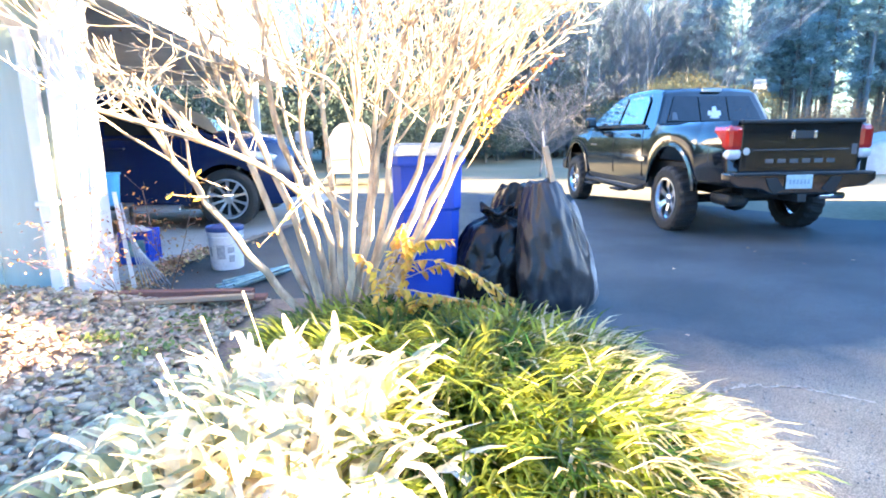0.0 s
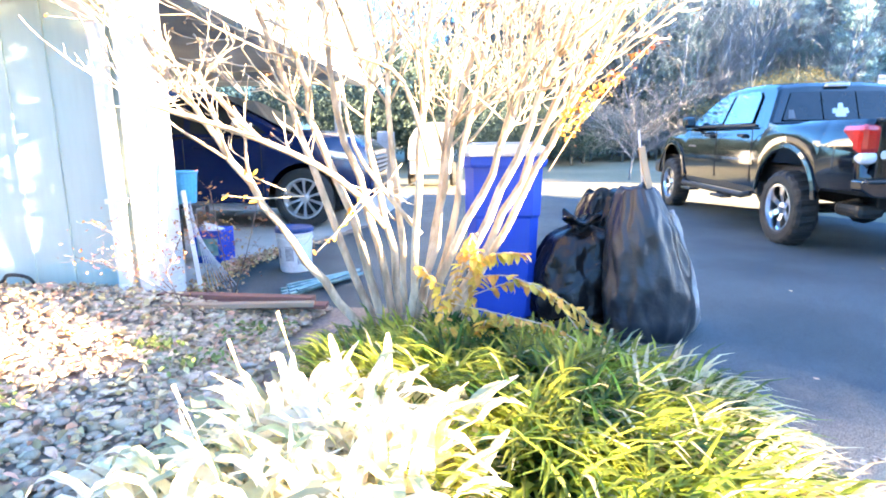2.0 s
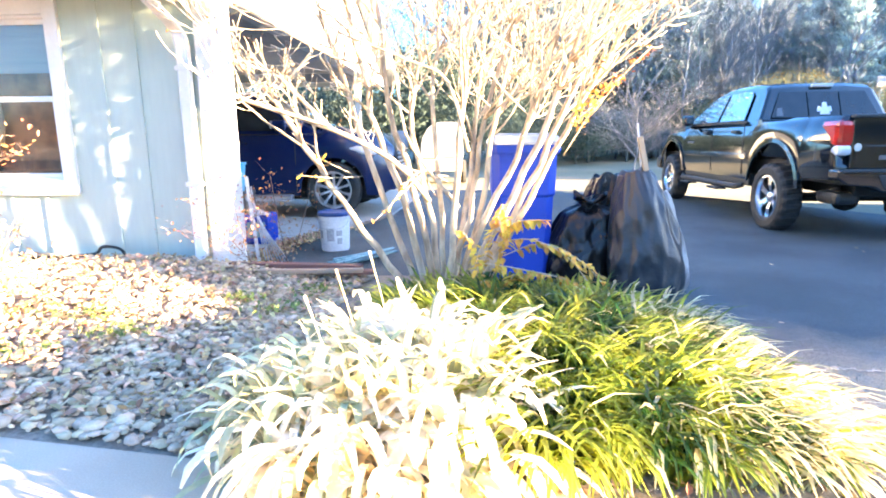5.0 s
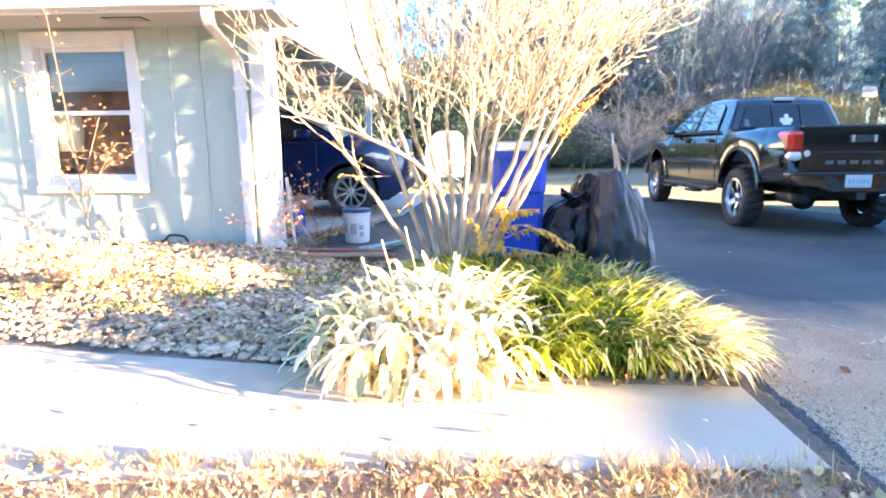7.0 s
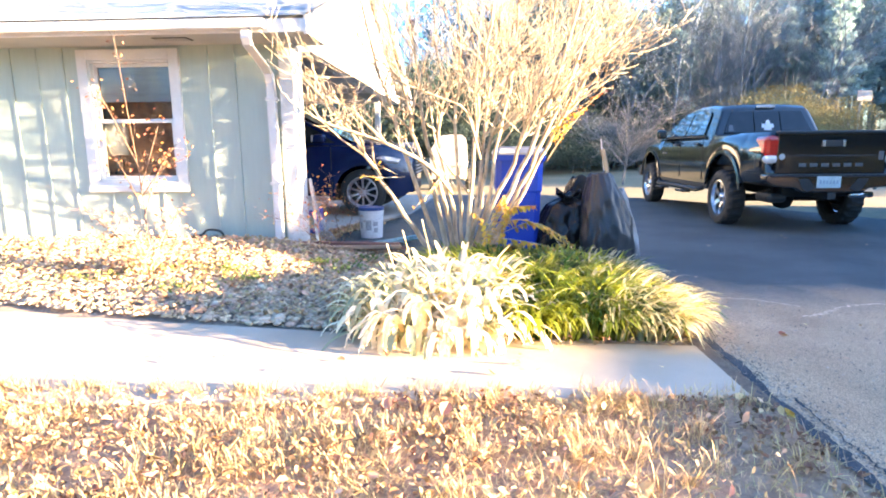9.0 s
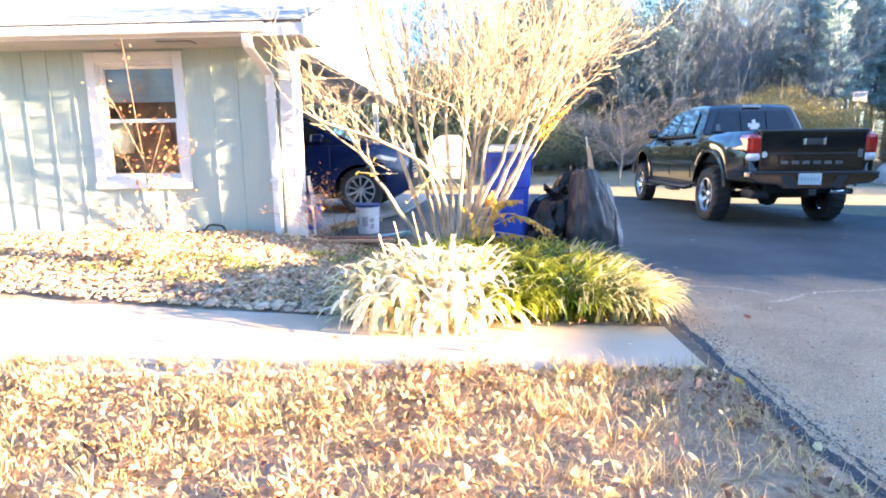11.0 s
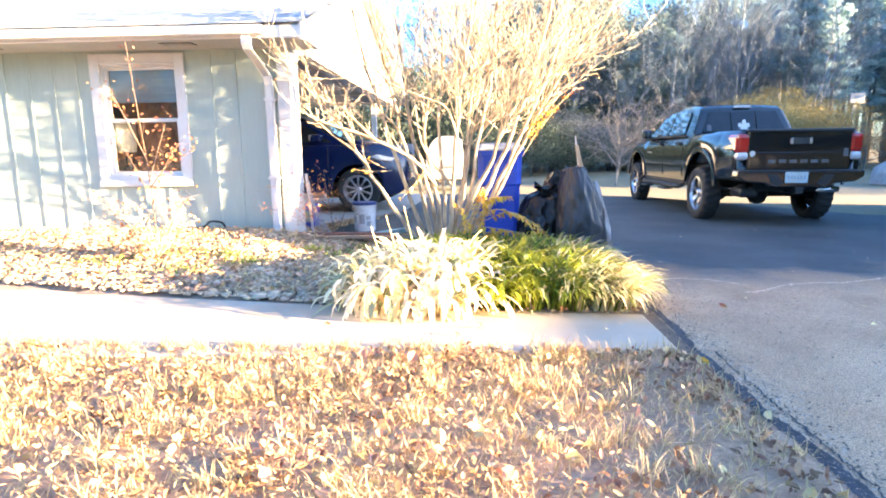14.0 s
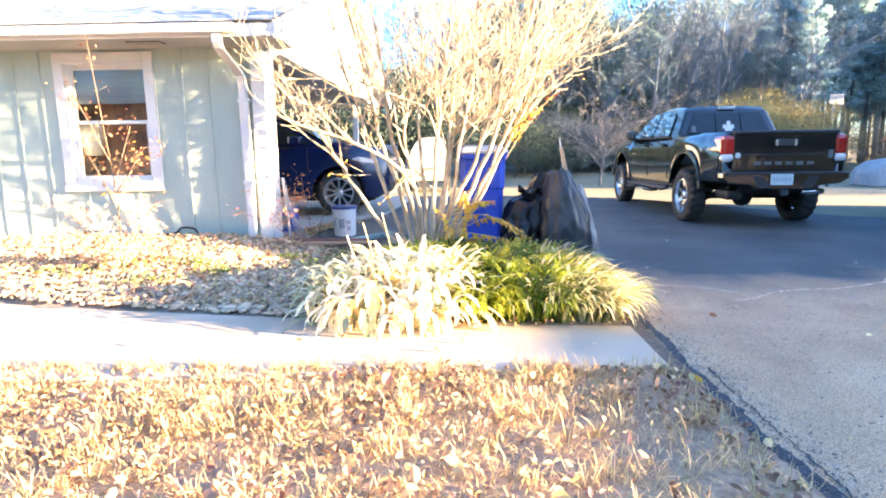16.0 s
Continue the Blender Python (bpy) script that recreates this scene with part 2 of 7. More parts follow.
def link(name, me, material, parent=None, label="", smooth=False):
    if material and not me.materials:
        me.materials.append(material)
    if smooth:
        for p in me.polygons:
            p.use_smooth = True
    ob = new(name, me)
    if parent:
        ob.parent = parent
    if label:
        tagged(ob, label)
    return ob


def part(name, bm, material, parent, label="", smooth=False):
    """Links a bmesh, given in world coordinates, as one mesh under a thing or under a part."""
    base = root_loc(parent) if parent else Vector()
    bmesh.ops.translate(bm, verts=bm.verts, vec=-base)
    bmesh.ops.recalc_face_normals(bm, faces=bm.faces)
    me = bpy.data.meshes.new(name)
    bm.to_mesh(me)
    bm.free()
    return link(name, me, material, parent, label, smooth)


def raw(name, verts, faces, material, parent=None, label="", smooth=False):
    base = root_loc(parent) if parent else Vector()
    me = bpy.data.meshes.new(name)
    v = np.asarray(verts, dtype=float) - np.array(base)
    me.from_pydata(v.tolist(), [], faces)
    me.validate()
    return link(name, me, material, parent, label, smooth)


def box(lo, hi, bevel=0.0, bm=None, rot=None):
    """A bevelled box between two corners; added to bm where given; rot turns it about its centre."""
    own = bmesh.new()
    c = [(a + b) / 2 for a, b in zip(lo, hi)]
    s = [abs(b - a) for a, b in zip(lo, hi)]
    bmesh.ops.create_cube(own, size=1, matrix=Matrix.Diagonal((*s, 1)))
    if bevel:
        bmesh.ops.bevel(own, geom=own.edges[:], offset=min(bevel, min(s) * 0.45), segments=2, affect="EDGES", profile=0.5)
    m = Matrix.Translation(c) @ (rot.to_4x4() if rot else Matrix())
    bmesh.ops.transform(own, matrix=m, verts=own.verts)
    return own if bm is None else merge(bm, own)


def merge(bm, own):
    me = bpy.data.meshes.new("joined")
    own.to_mesh(me)
    own.free()
    bm.from_mesh(me)
    bpy.data.meshes.remove(me)
    return bm


def lathe(profile, n=24, axis="z", centre=(0, 0, 0), bm=None, cap=True):
    """Turns (radius, height) pairs about an axis through centre."""
    own = bmesh.new()
    rings = []
    for r, h in profile:
        ring = []
        for i in range(n):
            a = 2 * math.pi * i / n
            p = (r * math.cos(a), r * math.sin(a), h)
            if axis == "x":
                p = (h, r * math.cos(a), r * math.sin(a))
            elif axis == "y":
                p = (r * math.cos(a), h, r * math.sin(a))
            ring.append(own.verts.new(Vector(p) + Vector(centre)))
        rings.append(ring)
    for a, b in zip(rings, rings[1:]):
        for i in range(n):
            own.faces.new((a[i], a[(i + 1) % n], b[(i + 1) % n], b[i]))
    for ring, r in ((rings[0], profile[0][0]), (rings[-1], profile[-1][0])):
        if cap and r > 1e-4:
            own.faces.new(ring)
    bmesh.ops.remove_doubles(own, verts=own.verts, dist=1e-5)
    return own if bm is None else merge(bm, own)


def tube(V, F, pts, radii, sides=6):
    """Appends a tapered tube along pts to the lists V and F."""
    pts = [Vector(p) for p in pts]
    up = Vector((0.31, 0.77, 0.55))
    start = len(V)
    for i, p in enumerate(pts):
        d = (pts[min(i + 1, len(pts) - 1)] - pts[max(i - 1, 0)]).normalized()
        s = d.cross(up)
        s = s.normalized() if s.length > 1e-3 else d.orthogonal().normalized()
        u = s.cross(d)
        for k in range(sides):
            a = 2 * math.pi * k / sides
            V.append(p + radii[i] * (math.cos(a) * s + math.sin(a) * u))
    for i in range(len(pts) - 1):
        for k in range(sides):
            a, b = start + i * sides + k, start + i * sides + (k + 1) % sides
            F.append((a, b, b + sides, a + sides))
    F.append(tuple(start + (len(pts) - 1) * sides + k for k in range(sides)))
    F.append(tuple(start + k for k in reversed(range(sides))))


def tubes(name, runs, material, parent=None, label="", sides=6, smooth=True):
    V, F = [], []
    for pts, radii in runs:
        tube(V, F, pts, radii if isinstance(radii, (list, tuple)) else [radii] * len(pts), sides)
    return raw(name, V, F, material, parent, label, smooth)


def spline(pts, n):
    """A smooth run of n points through pts."""
    P = [Vector(p) for p in pts]
    P = [2 * P[0] - P[1]] + P + [2 * P[-1] - P[-2]]
    out = []
    m = len(pts) - 1
    for i in range(n):
        t = i / (n - 1) * m
        k = min(int(t), m - 1)
        t -= k
        a, b, c, d = P[k:k + 4]
        out.append(0.5 * ((2 * b) + (c - a) * t + (2 * a - 5 * b + 4 * c - d) * t * t + (3 * b - a - 3 * c + d) * t ** 3))
    return out


def blade(V, F, base, lean, length, width, droop, rng, crease=0.25, n=5, tilt=(0.05, 0.35), fold=False):
    """A strap leaf that rises from base, leans the way lean and bends over by droop."""
    lean = Vector((lean[0], lean[1], 0))
    lean = lean.normalized() if lean.length > 1e-4 else Vector((1, 0, 0))
    side = Vector((-lean.y, lean.x, 0))
    ang = rng.uniform(*tilt)
    knee = rng.uniform(0.4, 0.72) if fold else 0
    p = Vector(base)
    s0 = len(V)
    for i in range(n + 1):
        t = i / n
        w = width * (0.75 + 0.5 * t if t < 0.5 else 1.0) * (1 - (max(0, t - 0.8) / 0.2) ** 3 * 0.7 if fold else 1 - (max(0, t - 0.55) / 0.45) ** 1.6 * 0.92) * 0.5
        d = lean * math.sin(ang) + Vector((0, 0, math.cos(ang)))
        nrm = side.cross(d)
        V.append(p - side * w)
        V.append(p + nrm * w * crease)
        V.append(p + side * w)
        p = p + d * (length / n)
        ang += droop / n * (3.0 * math.exp(-((t - knee) / 0.19) ** 2) if fold else 0.5 + t)
    for i in range(n):
        a = s0 + 3 * i
        F.append((a, a + 1, a + 4, a + 3))
        F.append((a + 1, a + 2, a + 5, a + 4))


def leaf(V, F, p, size, rng, up=0.5, shape=0.5):
    """A cupped leaf of six faces, turned at random."""
    d = Vector((rng.gauss(0, 1), rng.gauss(0, 1), rng.gauss(0, up))).normalized()
    s = d.cross(Vector((rng.gauss(0, 0.4), rng.gauss(0, 0.4), 1))).normalized()
    u = s.cross(d)
    s0 = len(V)
    p = Vector(p)
    c = rng.uniform(-0.1, 0.3) * size
    for a, b, h in ((-0.5, 0, 0), (-0.15, -shape * 0.5, 1), (0.25, -shape * 0.4, 1), (0.5, 0, 0.3), (0.25, shape * 0.4, 1), (-0.15, shape * 0.5, 1)):
        V.append(p + d * a * size + s * b * size + u * c * h)
    V.append(p)
    for i in range(6):
        F.append((s0 + i, s0 + (i + 1) % 6, s0 + 6))


def strip(name, pts, width, material):
    """A flat ragged strip on the ground along pts; width gives the half width at each point."""
    V, F = [], []
    for i, p in enumerate(pts):
        d = (Vector(pts[min(i + 1, len(pts) - 1)]) - Vector(pts[max(i - 1, 0)])).normalized()
        s = Vector((-d.y, d.x, 0))
        V += [Vector(p) - s * width(i, 0), Vector(p) + s * width(i, 1)]
    for i in range(len(pts) - 1):
        F.append((2 * i, 2 * i + 1, 2 * i + 3, 2 * i + 2))
    return raw(name, V, F, material)


def grid(name, xs, ys, height, material, parent=None, smooth=True):
    V = [(x, y, height(x, y)) for y in ys for x in xs]
    n = len(xs)
    F = [(j * n + i, j * n + i + 1, (j + 1) * n + i + 1, (j + 1) * n + i) for j in range(len(ys) - 1) for i in range(n - 1)]
    return raw(name, V, F, material, parent, "", smooth)


def slab(outline, z0, z1, bevel=0.0):
    """An upright prism over an outline in plan."""
    bm = bmesh.new()
    low = [bm.verts.new((x, y, z0)) for x, y in outline]
    f = bm.faces.new(low)
    ext = bmesh.ops.extrude_face_region(bm, geom=[f])
    top = [v for v in ext["geom"] if isinstance(v, bmesh.types.BMVert)]
    bmesh.ops.translate(bm, verts=top, vec=(0, 0, z1 - z0))
    if bevel:
        edges = [e for e in bm.edges if all(v in top for v in e.verts)]
        bmesh.ops.bevel(bm, geom=edges, offset=bevel, segments=2, affect="EDGES", profile=0.5)
    return bm


def rise(x, y):
    """Height of the planted bed and the rock bed above the walk."""
    t = min(1, max(0, (y - 0.6) / 2.2))
    return 0.01 + 0.14 * t * min(1, max(0, (-x - 1.15) / 1.1)) + 0.035 * t + 0.012 * noise.noise((x * 3, y * 3, 0))

# ---- ground ----
rng = random.Random(4)
tagged(grid("ground", [-400, -120, -40, -15, -6, 0, 6, 15, 40, 120, 400], [-400, -120, -40, -12, -4, 0, 5, 10, 20, 30, 60, 120, 400],
            lambda x, y: -0.12, FIELD, smooth=False), "dormant tan field reaching the woods", "ground", kind="structure")

drive = part("driveway", slab([(1.0, -14), (14, -14), (14, 4.5), (8.0, 4.9), (5.7, 5.7), (4.6, 7.6), (3.4, 9.4), (1.5, 10.2), (-0.9, 10.4), (-1.96, 10.4), (-1.96, 3.35), (-1.2, 3.2), (-0.4, 2.9), (0.2, 2.5), (0.75, 2.0), (1.0, 1.2)],
                               -0.14, -0.012), ASPHALT, None)
tagged(drive, "dark sealed asphalt driveway worn pale towards the street", "driveway", kind="structure")
walk_slab = part("walkway", slab([(0.93, -0.2), (0.93, 0.42), (0.4, 0.44), (-0.5, 0.5), (-1.2, 0.62), (-2.3, 0.78), (-3.4, 1.0), (-5.0, 1.35), (-8, 2.2), (-8, -0.62), (-4, -0.48), (-2, -0.36), (0, -0.25)],
                                   -0.1, 0.0, 0.012), CONCRETE, None)
tagged(walk_slab, "pale sunlit concrete front walk", "walkway", kind="structure")
lawn = grid("lawn", [-9 + 0.2 * i for i in range(50)] + [1.01], [-9 + 0.2 * i for i in range(43)] + [-0.4, -0.22],
            lambda x, y: -0.025 + 0.02 * noise.noise((x * 1.3, y * 1.3, 3)) + (0.012 if x > 0.7 else 0), TURF)
tagged(lawn, "dry winter lawn littered with fallen leaves", "lawn", kind="structure")
bed = grid("planting_bed", [-9 + 0.15 * i for i in range(67)], [0.3 + 0.15 * i for i in range(19)],
           lambda x, y: (rise(x, y) - 0.02 if y > 0.60 + 0.155 * max(0, -x - 1.1) ** 1.05 - (0.25 if x > -1 else 0) and not (x > 0.2 and y > 2.9 - 1.7 * (x - 0.2)) else (-0.016 if x < 0.1 and y < 2.2 else -0.09)), SOIL)
tagged(bed, "mulched planting bed beside the walk", "flower bed", kind="structure")
verge = grid("verge", [0.90 + 0.02 * i for i in range(7)], [-0.32 + 0.08 * i for i in range(12)],
             lambda x, y: -0.007 + 0.006 * noise.noise((x * 14, y * 14, 2)) - (0.012 if x > 1.0 else 0), MULCH)
tagged(verge, "narrow strip of soil between the walk and the asphalt", "soil", kind="structure")
cp = part("carport_slab", slab([(-9, 3.35), (-2.0, 3.35), (-2.0, 4.15), (-1.65, 5.2), (-1.25, 6.5), (-1.05, 10.2), (-9, 10.2)], -0.14, 0.012, 0.01), SLAB, None)
tagged(cp, "pale worn concrete carport floor", "floor", kind="structure")

dirt = strip("dirt_line", [p + Vector((rng.gauss(0, 0.015), rng.gauss(0, 0.02), 0)) for p in spline([(-1.9, 3.3, 0.016), (-1.98, 4.15, 0.016), (-1.63, 5.2, 0.016), (-1.24, 6.4, 0.016)], 60)],
             lambda i, k: 0.03 + 0.05 * rng.random(), SOIL)
tagged(dirt, "line of dirt and leaf bits along the slab edge", "dirt", kind="structure")
# cracks and the broken seam along the lawn edge
for pts, wide in (([(1.02, 1.30), (1.25, 1.36), (1.50, 1.42), (1.72, 1.36), (1.92, 1.20)], 0.009), ([(1.80, 0.98), (1.96, 1.05), (2.25, 1.24), (2.66, 1.31), (3.05, 1.46), (3.6, 1.75), (4.6, 1.6)], 0.014)):
    line = [p + Vector((rng.gauss(0, 0.008), rng.gauss(0, 0.010), 0)) for p in spline([(x, y, -0.009) for x, y in pts], 22 * len(pts))]
    crack = strip("pavement_crack", line, lambda i, k: max(0.0015, 0.0045 + wide * noise.noise((i * 0.25, 5 * k, 3)) + 0.5 * wide * rng.random()), SANDLINE)
    tagged(crack, "sand-filled crack wandering across the asphalt", "crack", kind="structure")
seam = strip("asphalt_seam", [(1.025 + 0.008 * math.sin(9 * y) + 0.014 * math.sin(3.1 * y), y, -0.0085) for y in [0.75 - 0.015 * i for i in range(700)]],
             lambda i, k: 0.020 + 0.016 * noise.noise((i * 0.09, 4 * k, 1)) + 0.014 * noise.noise((i * 0.35, 4 * k, 2)) + 0.010 * rng.random(), SEALER)
tagged(seam, "dark tarry band along the asphalt edge", "seam", kind="structure")
split = strip("asphalt_split", [(1.075 + 0.025 * math.sin(1.7 * y + 1.0) - 0.03 * y + 0.006 * rng.gauss(0, 1), y, -0.008) for y in [-0.2 - 0.015 * i for i in range(450)]],
              lambda i, k: max(0.0008, 0.002 + 0.009 * noise.noise((i * 0.12, 4 * k, 5)) + 0.003 * rng.random()), SEALER)
tagged(split, "ragged dark split running beside the asphalt edge", "crack", kind="structure")
V, F = [], []
for _ in range(9000):
    y = rng.uniform(-3.6, 1.5)
    x = 1.0 + abs(rng.gauss(0, 0.10)) if rng.random() < 0.6 else rng.uniform(1.05, 3.6)
    q = rng.uniform(0.0025, 0.007)
    i = len(V)
    a = rng.uniform(0, 3)
    V += [(x + q * math.cos(a + k * 1.571) * rng.uniform(0.7, 1.3), y + q * math.sin(a + k * 1.571), -0.012) for k in range(4)] + [(x, y, -0.012 + q * 0.9)]
    F += [(i, i + 1, i + 4), (i + 1, i + 2, i + 4), (i + 2, i + 3, i + 4), (i + 3, i, i + 4)]
tagged(raw("gravel_crumbs", V, F, GRIT), "loose pale grit and asphalt crumbs on the drive", "gravel", kind="stuff")

# ---- house ----
WY = 3.0
def wall_with_window():
    bm = bmesh.new()
    for lo, hi in (((-9, WY, -0.1), (-3.98, WY + 0.14, 2.03)), ((-3.15, WY, -0.1), (-1.99, WY + 0.14, 2.03)),
                   ((-3.98, WY, -0.1), (-3.15, WY + 0.14, 0.74)), ((-3.98, WY, 1.9), (-3.15, WY + 0.14, 2.03))):
        box(lo, hi, 0, bm)
    return bm


wall = part("wall_south", wall_with_window(), SIDING, None)
tagged(wall, "grey-green painted vertical board siding wall", "wall", kind="structure")
for x in [-8.2 + 0.265 * i for i in range(16)] + [-3.06, -2.79, -2.53]:
    if not -4.13 < x < -3.04:
        b = part("batten", box((x - 0.012, WY - 0.012, 0.0), (x + 0.012, WY + 0.001, 2.025), 0.003), SIDING, wall)
for x in (-3.86, -3.6, -3.33):
    part("batten", box((x - 0.012, WY - 0.012, 0.0), (x + 0.012, WY + 0.001, 0.62), 0.003), SIDING, wall)

# corner boards and the post of the carport
corner = thing("corner_post", "broad white corner post with chipped paint", "post", (-2.07, 3.24, 0.0))
part("board", box((-2.09, 2.965, 0.05), (-1.96, 2.988, 2.05), 0.004), TRIM, corner)
part("board", box((-2.085, 2.99, 0.05), (-1.965, 3.3, 2.05), 0.006), TRIM, corner)

# gutter pipe
pipe = thing("downspout", "white square metal downspout with two elbows", "downspout", (-2.165, 2.95, 0.1))
def square_pipe(pts, w=0.055, d=0.04):
    bm = bmesh.new()
    rings = []
    for i, p in enumerate(pts):
        rings.append([bm.verts.new((p[0] + sx * w, p[1] + sy * d, p[2])) for sx, sy in ((-0.7, -1), (0.7, -1), (1, -0.7), (1, 0.7), (0.7, 1), (-0.7, 1), (-1, 0.7), (-1, -0.7))])
    for a, b in zip(rings, rings[1:]):
        for k in range(8):
            bm.faces.new((a[k], a[(k + 1) % 8], b[(k + 1) % 8], b[k]))
    bm.faces.new(rings[0]), bm.faces.new(rings[-1])
    return bm
part("pipe", square_pipe([(-2.17, 2.42, 2.06), (-2.17, 2.42, 1.97), (-2.17, 2.46, 1.92), (-2.17, 2.80, 1.80), (-2.168, 2.92, 1.74), (-2.165, 2.945, 1.66), (-2.16, 2.945, 0.2), (-2.16, 2.93, 0.15), (-2.16, 2.87, 0.12)], 0.042, 0.034), TRIM, pipe, smooth=False)
for z in (1.5, 0.7):
    part("strap", box((-2.218, 2.905, z), (-2.108, 2.995, z + 0.03), 0.003), TRIM, pipe)

# window
win = thing("window_1", "white double-hung window with a half-drawn blind", "window", (-3.565, WY, 0.74), kind="structure")
def frame_bm(x0, x1, z0, z1, t, y0, y1, bevel=0.004):
    bm = bmesh.new()
    for lo, hi in (((x0, y0, z0), (x0 + t, y1, z1)), ((x1 - t, y0, z0), (x1, y1, z1)), ((x0 + t, y0, z0), (x1 - t, y1, z0 + t)), ((x0 + t, y0, z1 - t), (x1 - t, y1, z1))):
        box(lo, hi, bevel, bm)
    return bm
part("casing", frame_bm(-4.07, -3.06, 0.64, 2.0, 0.10, WY - 0.03, WY + 0.0), TRIM, win)
part("sill", box((-4.075, WY - 0.05, 0.637), (-3.055, WY - 0.031, 0.70), 0.006), TRIM, win)
part("jamb", frame_bm(-3.98, -3.15, 0.74, 1.9, 0.02, WY + 0.002, WY + 0.13), TRIM, win)
for name, z0, z1, y in (("lower_sash", 0.76, 1.345, WY + 0.035), ("upper_sash", 1.315, 1.88, WY + 0.065)):
    sash = part(name, frame_bm(-3.96, -3.17, z0, z1, 0.035, y - 0.014, y + 0.014), TRIM, win)
    pane = part("pane", box((-3.925, y - 0.002, z0 + 0.035), (-3.205, y + 0.002, z1 - 0.035)), PANE, sash)
    pane.visible_shadow = False
bm = box((-4.9, 3.32, 0.2), (-2.3, 3.335, 2.0))
inner = part("room_partition", bm, ROOM, None)
tagged(inner, "brown interior wall, reddened for the shrub reflected in the window", "wall", kind="structure")
blind = thing("window_blind", "grey-blue roller blind drawn half down", "blind", (-3.565, 3.12, 1.4))
part("fabric", box((-3.95, 3.125, 1.52), (-3.18, 3.13, 1.9)), BLIND, blind)
lampo = thing("table_lamp", "table lamp with a cream cloth shade on a dark base", "lamp", (-3.90, 3.225, 0.74))
part("shade", lathe([(0.085, 1.00), (0.088, 1.00), (0.112, 1.15), (0.105, 1.31), (0.10, 1.31)], 20, centre=(-3.90, 3.225, 0)), LAMPSHADE, lampo, smooth=True)
part("base", lathe([(0.055, 0.80), (0.06, 0.82), (0.02, 0.86), (0.035, 0.92), (0.012, 0.98), (0.01, 1.06)], 16, centre=(-3.90, 3.225, 0)), RUBBER, lampo, smooth=True)
sh = thing("window_shelf", "dark wooden shelf under the window inside", "shelf", (-3.56, 3.24, 0.7))
part("board", box((-4.2, 3.145, 0.77), (-2.9, 3.318, 0.80), 0.004), ROOM, sh)

# roof: eave, soffit, fascia, shingle courses, gable over the carport
roof = thing("roof", "low-pitched pale shingle roof with white eaves", "roof", (-5, 6.7, 2.1), kind="structure")
RX0, RX1, RY0, RYR, RZ0, PITCH = -9.3, -1.68, 2.44, 6.7, 2.13, 0.36
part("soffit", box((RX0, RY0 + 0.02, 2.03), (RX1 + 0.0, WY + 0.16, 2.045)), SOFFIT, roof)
part("fascia", box((RX0, RY0 - 0.005, 2.02), (RX1 + 0.02, RY0 + 0.018, 2.13), 0.003), TRIM, roof)
part("gutter", box((RX0, RY0 - 0.085, 2.045), (-2.0, RY0 - 0.007, 2.125), 0.012), TRIM, roof)
for x in (-2.95, -4.95):
    vent = part("soffit_vent", box((x - 0.16, 2.62, 2.024), (x + 0.16, 2.76, 2.029)), DARK, roof)
    for k in range(7):
        part("slat", box((x - 0.15, 2.63 + 0.018 * k, 2.018), (x + 0.15, 2.636 + 0.018 * k, 2.024)), SOFFIT, vent)
def slope(y):
    return RZ0 + PITCH * (y - RY0)
V, F = [], []
for s in (1, -1):
    far = 2 * RYR - RY0
    yy = (lambda d: RY0 + d) if s > 0 else (lambda d: far - d)
    n = 30
    for k in range(n):
        d0, d1 = (RYR - RY0) / n * k - 0.03, (RYR - RY0) / n * (k + 1)
        z0, z1 = RZ0 + PITCH * d0 + 0.045, RZ0 + PITCH * d1 + 0.03
        x = RX0 - rng.random() * 0.3
        while x < RX1:
            x1 = min(x + 0.30 + 0.1 * rng.random(), RX1 + 0.03)
            i = len(V)
            lift = 0.004 * rng.random()
            V += [(x, yy(d0), z0 - 0.015), (x1, yy(d0), z0 - 0.015), (x1, yy(d0), z0 + lift), (x, yy(d0), z0 + lift), (x1, yy(d1), z1), (x, yy(d1), z1)]
            F += [(i, i + 1, i + 2, i + 3), (i + 3, i + 2, i + 4, i + 5)]
            x = x1 + 0.004
courses = raw("shingle_courses", V, F, SHINGLE, roof)
tagged(courses, kind="stuff")
bm = bmesh.new()
for s in (1, -1):
    y0, y1 = (RY0, RYR) if s > 0 else (RYR, 2 * RYR - RY0)
    z0, z1 = (RZ0, slope(RYR)) if s > 0 else (slope(RYR), RZ0)
    vs = [bm.verts.new(p) for p in ((RX0, y0, z0), (RX1, y0, z0), (RX1, y1, z1), (RX0, y1, z1), (RX0, y0, z0 - 0.05), (RX1, y0, z0 - 0.05), (RX1, y1, z1 - 0.05), (RX0, y1, z1 - 0.05))]
    for f in ((0, 1, 2, 3), (4, 7, 6, 5), (0, 4, 5, 1), (1, 5, 6, 2), (2, 6, 7, 3), (3, 7, 4, 0)):
        bm.faces.new([vs[i] for i in f])
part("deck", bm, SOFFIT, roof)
bm = bmesh.new()
for s in (1, -1):
    ya, yb = (RY0 - 0.01, RYR) if s > 0 else (2 * RYR - RY0 + 0.01, RYR)
    za, zb = RZ0 + 0.02, slope(RYR) + 0.02
    vs = [bm.verts.new((x, y, z)) for x in (RX1 + 0.004, RX1 + 0.028) for y, z in ((ya, za), (yb, zb), (yb, zb - 0.15), (ya, za - 0.15))]
    for f in ((0, 1, 2, 3), (7, 6, 5, 4), (0, 4, 5, 1), (1, 5, 6, 2), (2, 6, 7, 3), (3, 7, 4, 0)):
        bm.faces.new([vs[i] for i in f])
